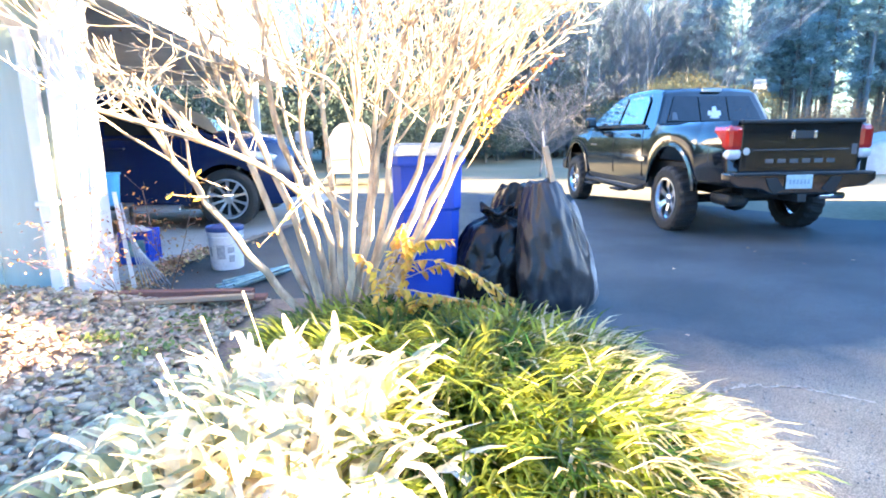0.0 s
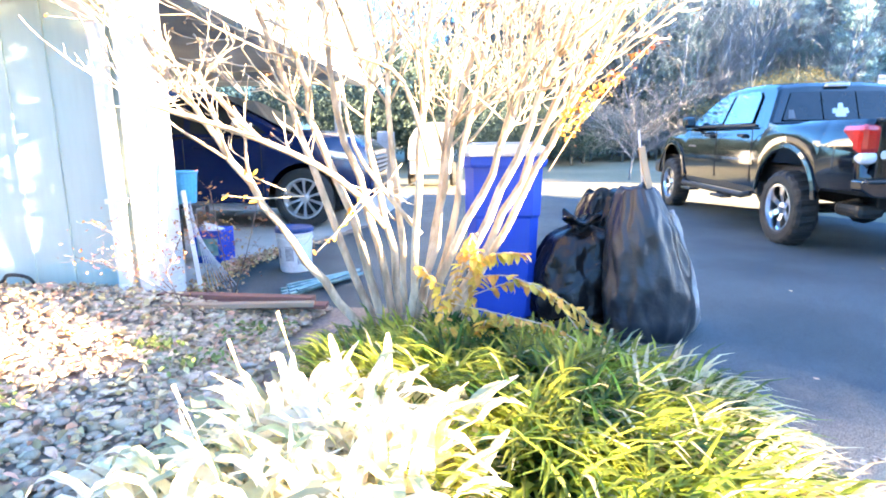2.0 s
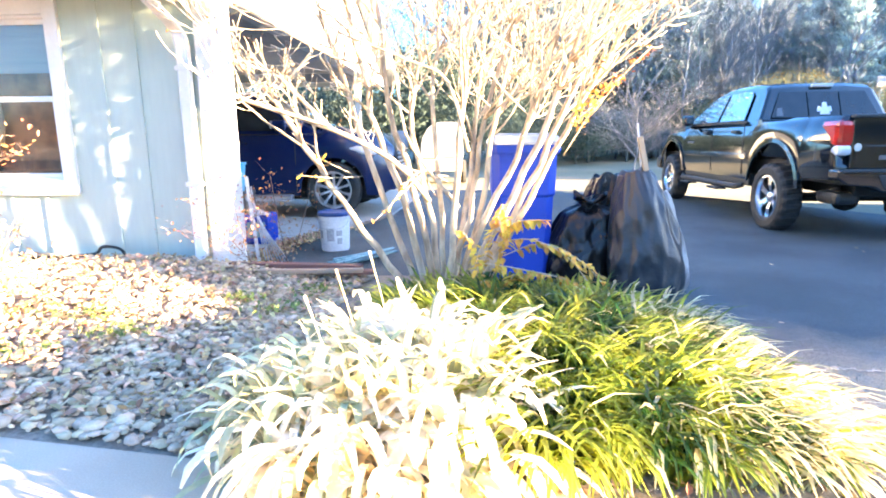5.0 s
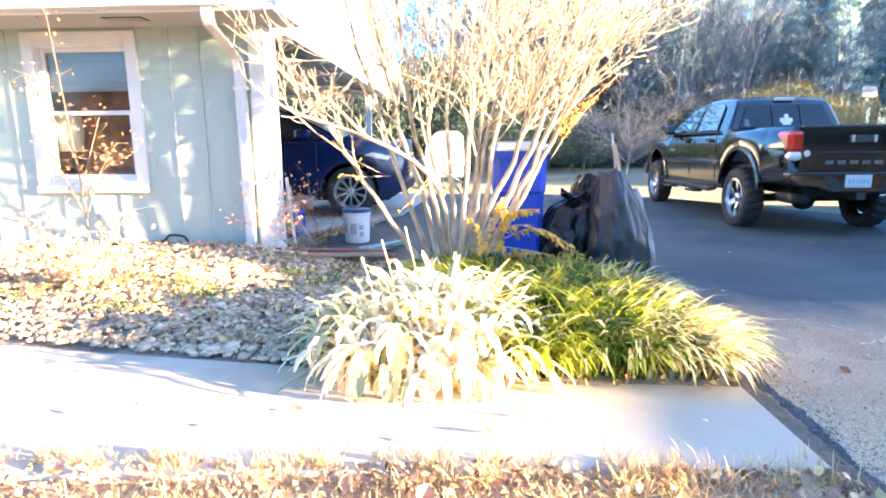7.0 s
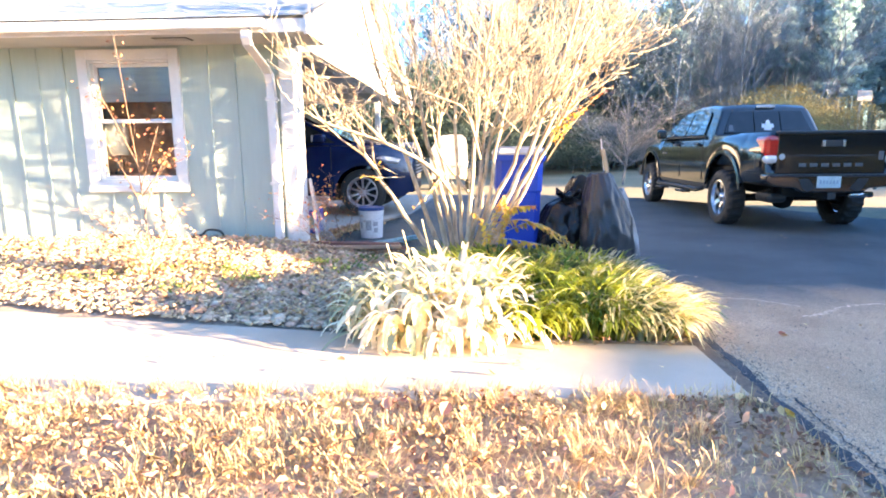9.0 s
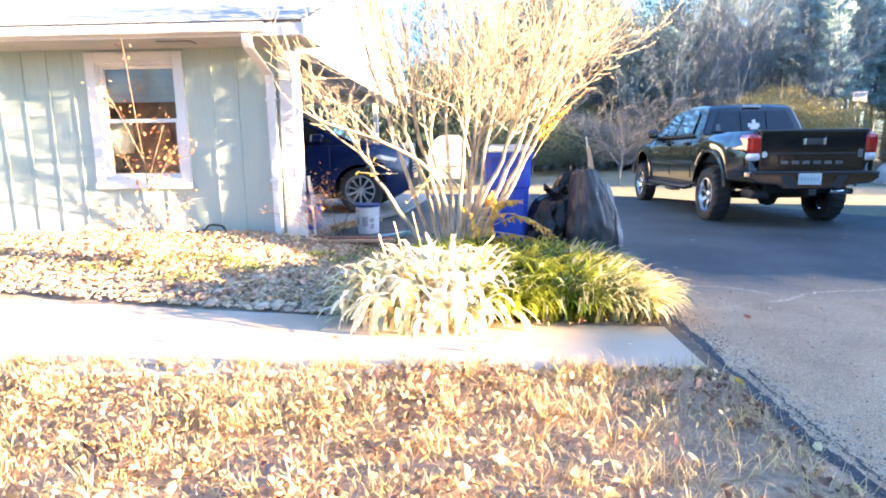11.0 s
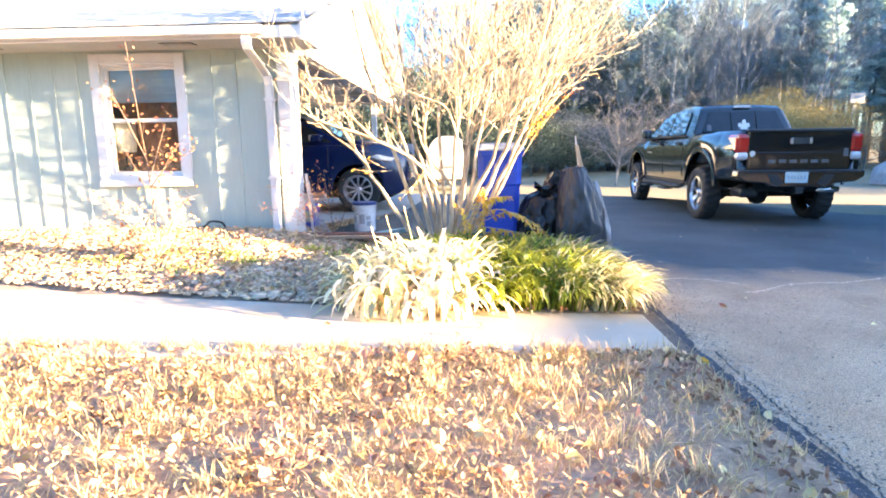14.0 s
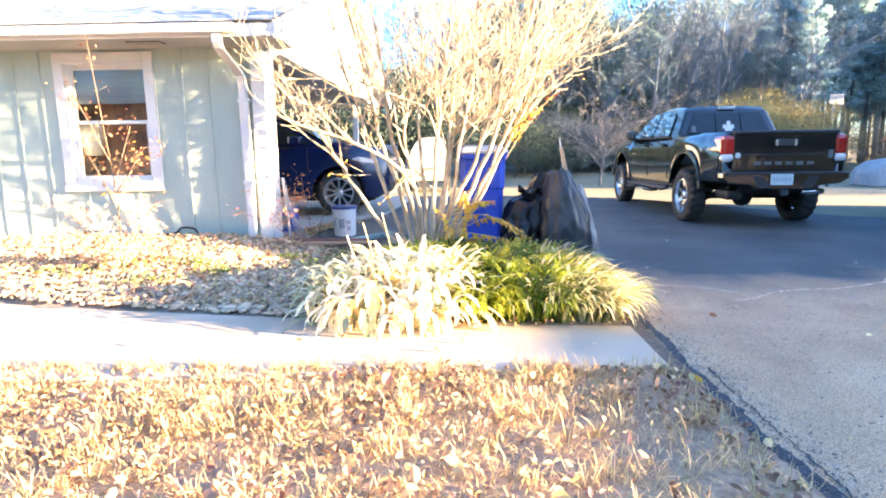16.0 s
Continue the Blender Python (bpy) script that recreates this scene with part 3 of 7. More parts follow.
part("rake_board", bm, TRIM, roof)
gable = part("wall_gable", slab([(3.0, 2.16), (10.4, 2.16), (RYR, slope(RYR) - 0.06)], 0, 0.05), TRIM, None)
gable.matrix_world = Matrix(((0, 0, 1, -1.98), (1, 0, 0, 0), (0, 1, 0, 0), (0, 0, 0, 1)))
tagged(gable, "white painted gable wall over the carport opening", "wall", kind="structure")
beam = thing("carport_beam", "white carport beam along the open side", "beam", (-1.95, 6.7, 2.1))
part("beam", box((-2.06, 3.302, 2.0), (-1.86, 10.3, 2.17), 0.008), TRIM, beam)
beam2 = thing("carport_beam", "white far carport beam on posts", "beam", (-5, 9.1, 2.1))
part("beam", box((-8.9, 9.02, 1.99), (-2.07, 9.16, 2.14), 0.008), TRIM, beam2)
ceil = part("ceiling", box((-8.9, 3.32, 2.175), (-2.06, 10.3, 2.2)), DARKWOOD, None)
tagged(ceil, "dull brown carport ceiling", "ceiling", kind="structure")
for x in (-2.16, -5.2, -8.4):
    post = thing("carport_post", "slim white painted carport post", "post", (x, 9.09, 0), group="carport posts")
    part("shaft", box((x - 0.05, 9.04, 0.05), (x + 0.05, 9.14, 1.99), 0.006), TRIM, post)
    part("foot", box((x - 0.075, 9.015, 0.0), (x + 0.075, 9.165, 0.08), 0.008), TRIM, post)
back = part("wall_north", box((-9, 3.14, -0.1), (-8.9, 10.3, 2.17)), SIDING, None)
tagged(back, "grey-green wall closing the carport", "wall", kind="structure")
inwall = part("wall_inner", box((-8.9, 3.34, -0.1), (-2.2, 3.42, 2.17)), SIDING, None)
tagged(inwall, "grey-green house wall inside the carport", "wall", kind="structure")


# ---- crape myrtle ----
def crape_myrtle():
    r = random.Random(11)
    tree = thing("crape_myrtle", "multi-stemmed bare crape myrtle with pale bark and a few yellow leaves", "tree", (-0.33, 2.45, 0.0))
    base = Vector((-0.33, 2.45, 0.0))
    # foot and head of each stem in plan and height
    stems = [
        [(-0.55, 2.44, 0), (-0.80, 2.40, 0.40), (-1.02, 2.33, 0.74), (-1.22, 2.28, 1.10), (-1.36, 2.25, 1.32), (-1.48, 2.2, 1.55)],
        [(-0.52, 2.50, 0), (-0.72, 2.52, 0.62), (-0.93, 2.55, 1.25), (-1.08, 2.58, 1.75), (-1.22, 2.6, 2.35), (-1.3, 2.6, 2.9)],
        [(-0.45, 2.42, 0), (-0.57, 2.36, 0.60), (-0.74, 2.30, 1.15), (-0.82, 2.24, 1.60), (-0.95, 2.2, 2.2), (-1.02, 2.2, 2.8)],
        [(-0.38, 2.52, 0), (-0.44, 2.58, 0.55), (-0.56, 2.66, 1.15), (-0.50, 2.72, 1.55), (-0.60, 2.8, 2.1), (-0.62, 2.8, 3.0)],
        [(-0.34, 2.36, 0), (-0.27, 2.28, 0.55), (-0.23, 2.22, 1.15), (-0.19, 2.16, 1.55), (-0.10, 2.1, 2.1), (-0.14, 2.0, 3.0)],
        [(-0.28, 2.50, 0), (-0.12, 2.56, 0.52), (-0.05, 2.62, 1.00), (0.05, 2.66, 1.45), (0.13, 2.7, 2.0), (0.16, 2.75, 3.0)],
        [(-0.26, 2.42, 0), (-0.06, 2.40, 0.60), (0.13, 2.38, 1.00), (0.27, 2.36, 1.45), (0.40, 2.35, 2.0), (0.46, 2.3, 2.9)],
        [(-0.20, 2.46, 0), (0.12, 2.50, 0.60), (0.36, 2.55, 1.10), (0.54, 2.58, 1.50), (0.72, 2.6, 2.0), (0.85, 2.6, 2.7)],
        [(-0.14, 2.40, 0), (0.20, 2.36, 0.72), (0.42, 2.32, 1.15), (0.70, 2.28, 1.65), (0.98, 2.25, 1.95), (1.2, 2.2, 2.4)],
        [(-0.42, 2.46, 0), (-0.50, 2.48, 0.6), (-0.66, 2.46, 1.2), (-0.72, 2.44, 1.7), (-0.80, 2.45, 2.3), (-0.84, 2.45, 2.9)],
        [(-0.36, 2.44, 0), (-0.36, 2.40, 0.6), (-0.40, 2.38, 1.2), (-0.36, 2.34, 1.7), (-0.38, 2.3, 2.3), (-0.40, 2.3, 3.0)],
        [(-0.31, 2.46, 0), (-0.18, 2.46, 0.6), (-0.10, 2.44, 1.1), (0.06, 2.42, 1.7), (0.14, 2.4, 2.3), (0.18, 2.4, 2.9)],
        [(-0.24, 2.38, 0), (0.03, 2.30, 0.6), (0.25, 2.24, 1.1), (0.42, 2.2, 1.6), (0.58, 2.15, 2.2), (0.64, 2.1, 2.7)],
        [(-0.30, 2.60, 0), (-0.20, 2.80, 0.6), (-0.14, 2.98, 1.2), (-0.05, 3.1, 1.9), (0.0, 3.15, 2.7)],
    ]
    sub, twigs, seeds, tips = [], [], [], []

    def branch(p, d, length, rad, level):
        pts = [p.copy()]
        n = 5
        for i in range(n):
            d = (d + Vector((r.gauss(0, 0.10), r.gauss(0, 0.10), 0.07 + r.gauss(0, 0.06)))).normalized()
            p = p + d * length / n
            pts.append(p.copy())
        (sub if level == 1 else twigs).append((pts, [max(0.0021, rad * (1 - 0.75 * i / n)) for i in range(n + 1)]))
        if level < 3:
            for _ in range(5 if level == 1 else 4):
                k = r.randint(1, n)
                q = pts[k]
                dd = (pts[k] - pts[k - 1]).normalized()
                side = Vector((r.gauss(0, 1), r.gauss(0, 1), r.gauss(0.1, 0.5))).normalized()
                branch(q, (dd * 0.85 + side * 0.75).normalized(), length * r.uniform(0.35, 0.65), rad * 0.45, level + 1)
        else:
            tips.append(p)
            if r.random() < 0.14 and p.z < 2.9:
                seeds.append(p)

    for si, s in enumerate(stems):
        s = [(-0.35 + (s[0][0] + 0.35) * 0.88, *s[0][1:])] + s[1:]
        pts = spline(s, 18)
        pts = [q + Vector((r.gauss(0, 0.008), r.gauss(0, 0.008), 0)) for q in pts]
        pts[0].z = -0.03
        r0 = r.uniform(0.017, 0.025)
        rad = [r0 * (1.25 if i == 0 else 1 - 0.68 * i / 17) for i in range(18)]
        tubes("stem", [(pts, rad)], BARK, tree, sides=8)
        for k in range(7, 18):
            for _ in range(2):
                if r.random() < (0.35 if si == 0 else 0.82):
                    d = (pts[k] - pts[k - 1]).normalized()
                    out = Vector((pts[k].x - base.x, (pts[k].y - base.y), 0)) * 0.35
                    side = Vector((r.gauss(0, 1), r.gauss(0, 1), r.gauss(0.15, 0.4))).normalized()
                    branch(pts[k], (d * 0.8 + side * 0.7 + out).normalized(), r.uniform(0.35, 0.85), rad[k] * 0.55, 1)
    # the long low limb that sweeps towards the house
    limb = spline([(-0.42, 2.28, 0.66), (-0.62, 2.2, 0.90), (-0.95, 2.12, 1.08), (-1.35, 2.05, 1.22), (-1.42, 2.04, 1.25), (-1.48, 2.04, 1.28)], 16)
    tubes("limb", [(limb, [0.018 * (1 - 0.6 * i / 15) for i in range(16)])], BARK, tree, sides=7)
    limb2 = spline([(-0.95, 2.12, 1.08), (-1.25, 2.2, 1.36), (-1.34, 2.22, 1.42), (-1.42, 2.24, 1.50)], 10)
    tubes("limb", [(limb2, [0.013 * (1 - 0.6 * i / 9) for i in range(10)])], BARK, tree, sides=7)
    limb3 = spline([(-0.19, 2.16, 0.95), (-0.30, 2.1, 1.32), (-0.48, 2.05, 1.42), (-0.85, 2.0, 1.56)], 10)
    tubes("limb", [(limb3, [0.011 * (1 - 0.5 * i / 9) for i in range(10)])], BARK, tree, sides=7)
    fork = spline([(-0.25, 2.3, 0.62), (-0.42, 2.26, 0.84), (-0.55, 2.24, 1.05), (-0.60, 2.2, 1.4)], 10)
    tubes("limb", [(fork, [0.013 * (1 - 0.5 * i / 9) for i in range(10)])], BARK, tree, sides=7)
    for run in (limb, limb2):
        for k in range(3, len(run) - 3):
            for _ in range(1):
                d = (run[k] - run[k - 1]).normalized()
                side = Vector((r.gauss(0, 0.6), r.gauss(0, 0.6), r.gauss(0.1, 0.8))).normalized()
                branch(run[k], (d * 0.7 + side).normalized(), r.uniform(0.15, 0.36), 0.006, 2)
    tagged(tubes("branch", sub, BARK, tree, sides=5), kind="stuff")
    tagged(tubes("twig", twigs, TWIG, tree, sides=3), kind="stuff")
    V, F = [], []
    for p in seeds:
        for _ in range(5):
            leaf(V, F, p + Vector((r.gauss(0, 0.012), r.gauss(0, 0.012), r.gauss(0, 0.02))), r.uniform(0.010, 0.018), r, 1.0, 0.9)
    tagged(raw("seed_head", V, F, SEED, tree, "dry brown seed heads"), kind="stuff")
    # yellow leaves on the low sprays and along the outer stem
    sprays = [
        [(-0.05, 2.2, 0.42), (0.16, 2.1, 0.46), (0.35, 2.02, 0.38), (0.50, 1.98, 0.20)],
        [(-0.10, 2.2, 0.30), (0.10, 2.05, 0.30), (0.34, 1.98, 0.26), (0.52, 1.95, 0.17)],
        [(-0.05, 2.25, 0.2), (0.02, 2.1, 0.45), (0.02, 2.02, 0.60)],
        [(-0.15, 2.2, 0.1), (-0.14, 2.08, 0.36), (-0.22, 2.02, 0.52)],
        [(-0.1, 2.22, 0.05), (0.02, 2.08, 0.18), (0.06, 2.0, 0.28)],
        [(-0.2, 2.2, 0.05), (-0.16, 2.05, 0.2), (-0.1, 1.98, 0.25)],
        [(-0.02, 2.2, 0.05), (0.12, 2.06, 0.12), (0.2, 1.98, 0.18)],
        [(0.0, 2.2, 0.34), (0.22, 2.08, 0.44), (0.42, 2.0, 0.36), (0.56, 1.98, 0.22)],
        [(-0.02, 2.25, 0.45), (0.08, 2.1, 0.56), (0.22, 2.02, 0.58)],
        [(-0.25, 2.2, 0.0), (-0.22, 2.06, 0.14), (-0.14, 1.98, 0.16)],
        [(0.04, 2.2, 0.08), (0.08, 2.06, 0.22), (0.16, 2.0, 0.30)],
        [(-0.12, 2.3, 0.20), (-0.06, 2.16, 0.46), (0.0, 2.08, 0.66)],
    ]
    V, F = [], []
    for s in sprays:
        pts = spline(s, 16)
        tubes("spray", [(pts, [0.0035] * 16)], TWIG, tree, sides=4)
        for k, q in enumerate(pts[2:]):
            d = pts[k + 2] - pts[k + 1]
            for side in (-1, 1, -1):
                lean = (d.x + side * -d.y + r.gauss(0, 0.02), d.y + side * d.x + r.gauss(0, 0.02))
                blade(V, F, q + Vector((r.gauss(0, 0.008), r.gauss(0, 0.008), 0)), lean, r.uniform(0.035, 0.078), r.uniform(0.022, 0.038), r.uniform(0.3, 1.4), r, crease=0.3, n=3, tilt=(1.3, 2.6))
    for s in ([(-0.84, 2.38, 0.80), (-1.03, 2.28, 0.80), (-1.2, 2.25, 0.82)], [(-0.90, 2.36, 0.82), (-1.0, 2.28, 0.88), (-1.07, 2.25, 0.92)],
              [(-0.34, 2.34, 0.96), (-0.42, 2.26, 0.86), (-0.60, 2.2, 0.69), (-0.74, 2.18, 0.55)], [(-0.40, 2.3, 0.88), (-0.52, 2.22, 0.80), (-0.66, 2.18, 0.62)]):
        pts = spline(s, 10)
        tubes("spray", [(pts, [0.003] * 10)], TWIG, tree, sides=4)
        for q in pts[5:]:
            leaf(V, F, q + Vector((r.gauss(0, 0.012), 0, r.gauss(0, 0.012))), r.uniform(0.03, 0.05), r, 1.0, 0.5)
    raw("leaves", V, F, YLEAF, tree, "yellow autumn leaves")
    # leafy twigs beside the outer stem
    for n, m, label, runs in ((3, RLEAF, "russet leaves along an outer stem", ([(0.36, 2.3, 0.92), (0.50, 2.26, 1.16), (0.62, 2.22, 1.36)], [(0.5, 2.26, 1.14), (0.66, 2.2, 1.36), (0.80, 2.2, 1.50)], [(0.44, 2.3, 1.1), (0.47, 2.22, 1.24), (0.55, 2.2, 1.42)])),
                              (5, YLEAF, "yellow leaves at the end of an outer twig", ([(0.34, 2.26, 1.10), (0.46, 2.2, 1.22), (0.64, 2.18, 1.34)], [(0.36, 2.3, 1.04), (0.44, 2.22, 1.14), (0.56, 2.2, 1.24)]))):
        V, F = [], []
        for s in runs:
            pts = spline(s, 12)
            tubes("spray", [(pts, [0.003] * 12)], TWIG, tree, sides=4)
            for q in pts[3:]:
                for _ in range(n):
                    leaf(V, F, q + Vector((r.gauss(0, 0.016), r.gauss(0, 0.016), r.gauss(0, 0.016))), r.uniform(0.022, 0.040), r, 1.0, 0.55)
        raw("leaves", V, F, m, tree, label)
    V, F = [], []
    low = [q for q in tips if q.z < 2.3]
    for q in r.sample(low, min(130, len(low))):
        leaf(V, F, q, r.uniform(0.015, 0.032), r, 1.0, 0.6)
    raw("leaves", V, F, RLEAF, tree, "shrivelled russet leaves")
    return tree


crape_myrtle()


# ---- planted bed ----
iris = thing("iris_bed", "sprawling pale strap-leaf plants, frost-bleached and arching", "plant", (-0.45, 0.8, 0.0))


def iris_leaves():
    r = random.Random(40)
    spots = [(-0.95, 0.62), (-0.72, 0.54), (-0.45, 0.50), (-0.18, 0.50), (0.04, 0.55), (-1.00, 0.86), (-0.72, 0.78), (-0.46, 0.74), (-0.20, 0.72), (0.06, 0.78),
             (-0.92, 1.08), (-0.62, 1.04), (-0.34, 1.02), (-0.08, 1.02), (0.10, 1.10), (-0.70, 1.28), (-0.40, 1.28), (-0.12, 1.3), (-1.04, 0.72)]
    rest, green, single = ([], []), ([], []), 0
    for i, (x, y) in enumerate(spots):
        x = -0.76 + (x + 1.04) * 0.52
        for j in range(70):
            a = r.uniform(0, 2 * math.pi)
            q = r.random() ** 0.7 * 0.13
            p = (x + q * math.cos(a), y + q * math.sin(a), max(0.0, rise(x, y)) - 0.02)
            out = Vector((x + 0.35, y - 0.95)) * 0.9
            lean = (math.cos(a) + r.gauss(0, 0.3) + out.x, math.sin(a) + r.gauss(0, 0.3) + out.y - 0.1)
            front = y < 0.7
            g = r.random() < (0.45 if x < -0.62 else 0.2)
            outer = front or x < -0.62
            args = (p, lean, r.uniform(0.30, 0.50), r.uniform(0.022, 0.044), r.uniform(1.6, 3.2) if outer or r.random() < 0.75 else r.uniform(0.6, 1.6), r)
            tilt = (0.1, 1.1) if outer else (0.05, 0.7)
            if front and single < 300 and j < 60:
                single += 1
                V, F = [], []
                blade(V, F, *args, n=9, tilt=tilt, fold=r.random() < 0.68)
                raw("leaf", V, F, IRISG if g else IRIS, iris, "", True)
            else:
                blade(*(green if g else rest), *args, n=9, tilt=tilt, fold=r.random() < 0.68)
    tagged(raw("leaves", *rest, IRIS, iris, "", True), kind="stuff")
    tagged(raw("leaves", *green, IRISG, iris, "grey-green strap leaves", True), kind="stuff")


iris_leaves()
V, F = [], []
r = random.Random(8)
for x, y, h in ((-0.62, 1.12, 0.52), (-0.70, 0.95, 0.46), (-0.50, 1.2, 0.58)):
    pts = spline([(x, y, 0.0), (x - 0.03, y, h * 0.5), (x - 0.09, y - 0.02, h)], 8)
    tube(V, F, pts, [0.003] * 7 + [0.006], 5)
tagged(raw("iris_stalks", V, F, IRIS, None, "", True), "a few dry upright flower stalks", "plant", kind="stuff")


def lilyturf():
    r = random.Random(21)
    fresh, pale = ([], []), ([], [])
    clumps = []
    for i in range(-4, 9):
        for j in range(3, 18):
            x, y = 0.14 * i + r.gauss(0, 0.025), 0.14 * j + r.gauss(0, 0.025)
            edge = 0.85 if y < 1.3 else 0.85 - 0.46 * (y - 1.3)
            if not 0.47 < y < 2.2 or x > edge or x < (-0.06 + 0.18 * (y - 0.5) if y < 1.45 else -0.55) or (y > 1.95 and x > 0.35):
                continue
            clumps.append((x, y))
    for x, y in clumps:
        out = Vector((x - 0.30, y - 1.30))
        tall = max(0.0, 1 - ((x - 0.42) / 0.75) ** 2) * max(0.0, 1 - ((y - 1.2) / 1.1) ** 2)
        for _ in range(90):
            a = r.uniform(0, 2 * math.pi)
            q = 0.07 * math.sqrt(r.random())
            lean = (math.cos(a) + 1.5 * out.x + 0.25, math.sin(a) + 1.2 * out.y - 0.15)
            # More pale blades towards the asphalt edge stand in for direct sun there.
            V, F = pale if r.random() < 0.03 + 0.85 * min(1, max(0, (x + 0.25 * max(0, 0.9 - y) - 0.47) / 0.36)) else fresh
            blade(V, F, (x + q * math.cos(a), y + q * math.sin(a), rise(x, y) - 0.02), lean, r.uniform(0.26, 0.39) * (0.92 + 0.30 * tall + (0.10 if x < 0.12 and y > 1.35 else 0) - (0.08 if y > 1.75 else 0)), r.uniform(0.010, 0.022), r.uniform(2.0, 3.3), r, crease=0.2, n=5, tilt=(0.02, 0.75 - 0.45 * tall))
    ob = raw("lilyturf", *fresh, LIRI, None, "", True)
    tagged(ob, "dense mound of arching green and yellow lilyturf blades", "ground cover", kind="stuff")
    ob = raw("sunlit_lilyturf", *pale, PALEBLADE, None, "", True)
    tagged(ob, "straw-yellow lilyturf blades at the asphalt edge, sun glare put in their colour", "ground cover", kind="stuff")


lilyturf()

# ---- vehicles ----
PAINT = mat("black_car_paint", (0.008, 0.009, 0.011), (0.010, 0.011, 0.013), rough=0.10, scale=2, fine=300, bump=0.0, grain=0.05, coat=0.9, spec=0.5)
NAVY = mat("navy_car_paint", (0.003, 0.011, 0.052), (0.004, 0.013, 0.060), rough=0.25, scale=2, fine=300, bump=0.0, grain=0.05, coat=0.4)
TINT = mat("tinted_car_glass", (0.015, 0.018, 0.02), (0.02, 0.022, 0.025), rough=0.03, bump=0.0, grain=0.02, spec=0.5, coat=0.15)
SIDEGLASS = mat("clear_car_glass", (0.075, 0.075, 0.075), (0.085, 0.085, 0.085), rough=0.03, bump=0.0, grain=0.02, spec=1.0, coat=1.0)
SIDEGLASS.node_tree.nodes["Principled BSDF"].inputs["IOR"].default_value = 2.2
PLASTIC = mat("matt_black_plastic", (0.022, 0.022, 0.023), (0.03, 0.03, 0.03), rough=0.55, scale=5, fine=120, bump=0.1)
BUMPER = mat("grey_bumper_plastic", (0.016, 0.016, 0.017), (0.022, 0.022, 0.024), rough=0.5, scale=5, fine=120, bump=0.1)
CHROME = mat("bright_alloy", (0.78, 0.78, 0.80), (0.70, 0.70, 0.72), rough=0.22, metal=1.0, bump=0.0, grain=0.03)
SATIN = mat("satin_alloy", (0.62, 0.63, 0.65), (0.55, 0.56, 0.58), rough=0.35, metal=0.8, bump=0.0, grain=0.03)
REDLENS = mat("red_lens", (0.50, 0.02, 0.015), (0.42, 0.015, 0.012), rough=0.12, bump=0.0, coat=1.0)
CLEARLENS = mat("clear_lens", (0.70, 0.70, 0.70), (0.55, 0.55, 0.56), rough=0.1, bump=0.0, coat=1.0)
DECAL = mat("white_decal", (0.75, 0.75, 0.75), (0.70, 0.70, 0.70), rough=0.6)
GREYLET = mat("grey_raised_mark", (0.09, 0.09, 0.095), (0.12, 0.12, 0.125), rough=0.35)
PLATE = mat("plate_face", (0.42, 0.52, 0.53), (0.52, 0.60, 0.60), rough=0.45, scale=9)
PLATEINK = mat("plate_ink", (0.26, 0.34, 0.40), (0.30, 0.38, 0.44), rough=0.5)


def shell(stations, place):
    """A car body skin lofted over stations (u, low edge, belt, middle height, half widths low, mid, top, bed floor or None)."""
    bm = bmesh.new()
    rows = []
    for u, zb, zt, zc, hb, hm, ht, floor in stations:
        half = [(hb, zb), (hb + 0.7 * (hm - hb), zb + 0.18 * (zt - zb)), (hm, zb + 0.42 * (zt - zb)), (hm - 0.004, zb + 0.66 * (zt - zb)), (hm - 0.03 * (hm > ht), zb + 0.80 * (zt - zb)), (ht, zt)]
        if floor is None:
            half += [(ht * 0.95, zt + 0.55 * (zc - zt)), (ht * 0.75, zt + 0.9 * (zc - zt)), (0.0, zc)]
        else:
            half += [(ht - 0.055, zt), (ht - 0.06, floor), (0.0, floor)]
        line = [(-v, z) for v, z in half] + [(v, z) for v, z in reversed(half[:-1])]
        rows.append([bm.verts.new(place(u, v, z)) for v, z in line])
    for a, b in zip(rows, rows[1:]):
        for k in range(len(a) - 1):
            bm.faces.new((a[k], a[k + 1], b[k + 1], b[k]))
    bm.faces.new(rows[0]), bm.faces.new(rows[-1])
    return bm


def arch(y, centres, zc, R, base):
    z = base
    for c in centres:
        if abs(y - c) < R:
            z = max(z, zc + math.sqrt(R * R - (y - c) ** 2))
    return z


def poly_plate(pts, thick, bm=None):
    """A thin plate over a flat outline in space, raised along its normal."""
    own = bmesh.new()
    P = [Vector(p) for p in pts]
    n = (P[1] - P[0]).cross(P[2] - P[0]).normalized()
    a = [own.verts.new(p) for p in P]
    b = [own.verts.new(p + n * thick) for p in P]
    own.faces.new(a[::-1]), own.faces.new(b)
    for i in range(len(P)):
        j = (i + 1) % len(P)
        own.faces.new((a[i], a[j], b[j], b[i]))
    return own if bm is None else merge(bm, own)


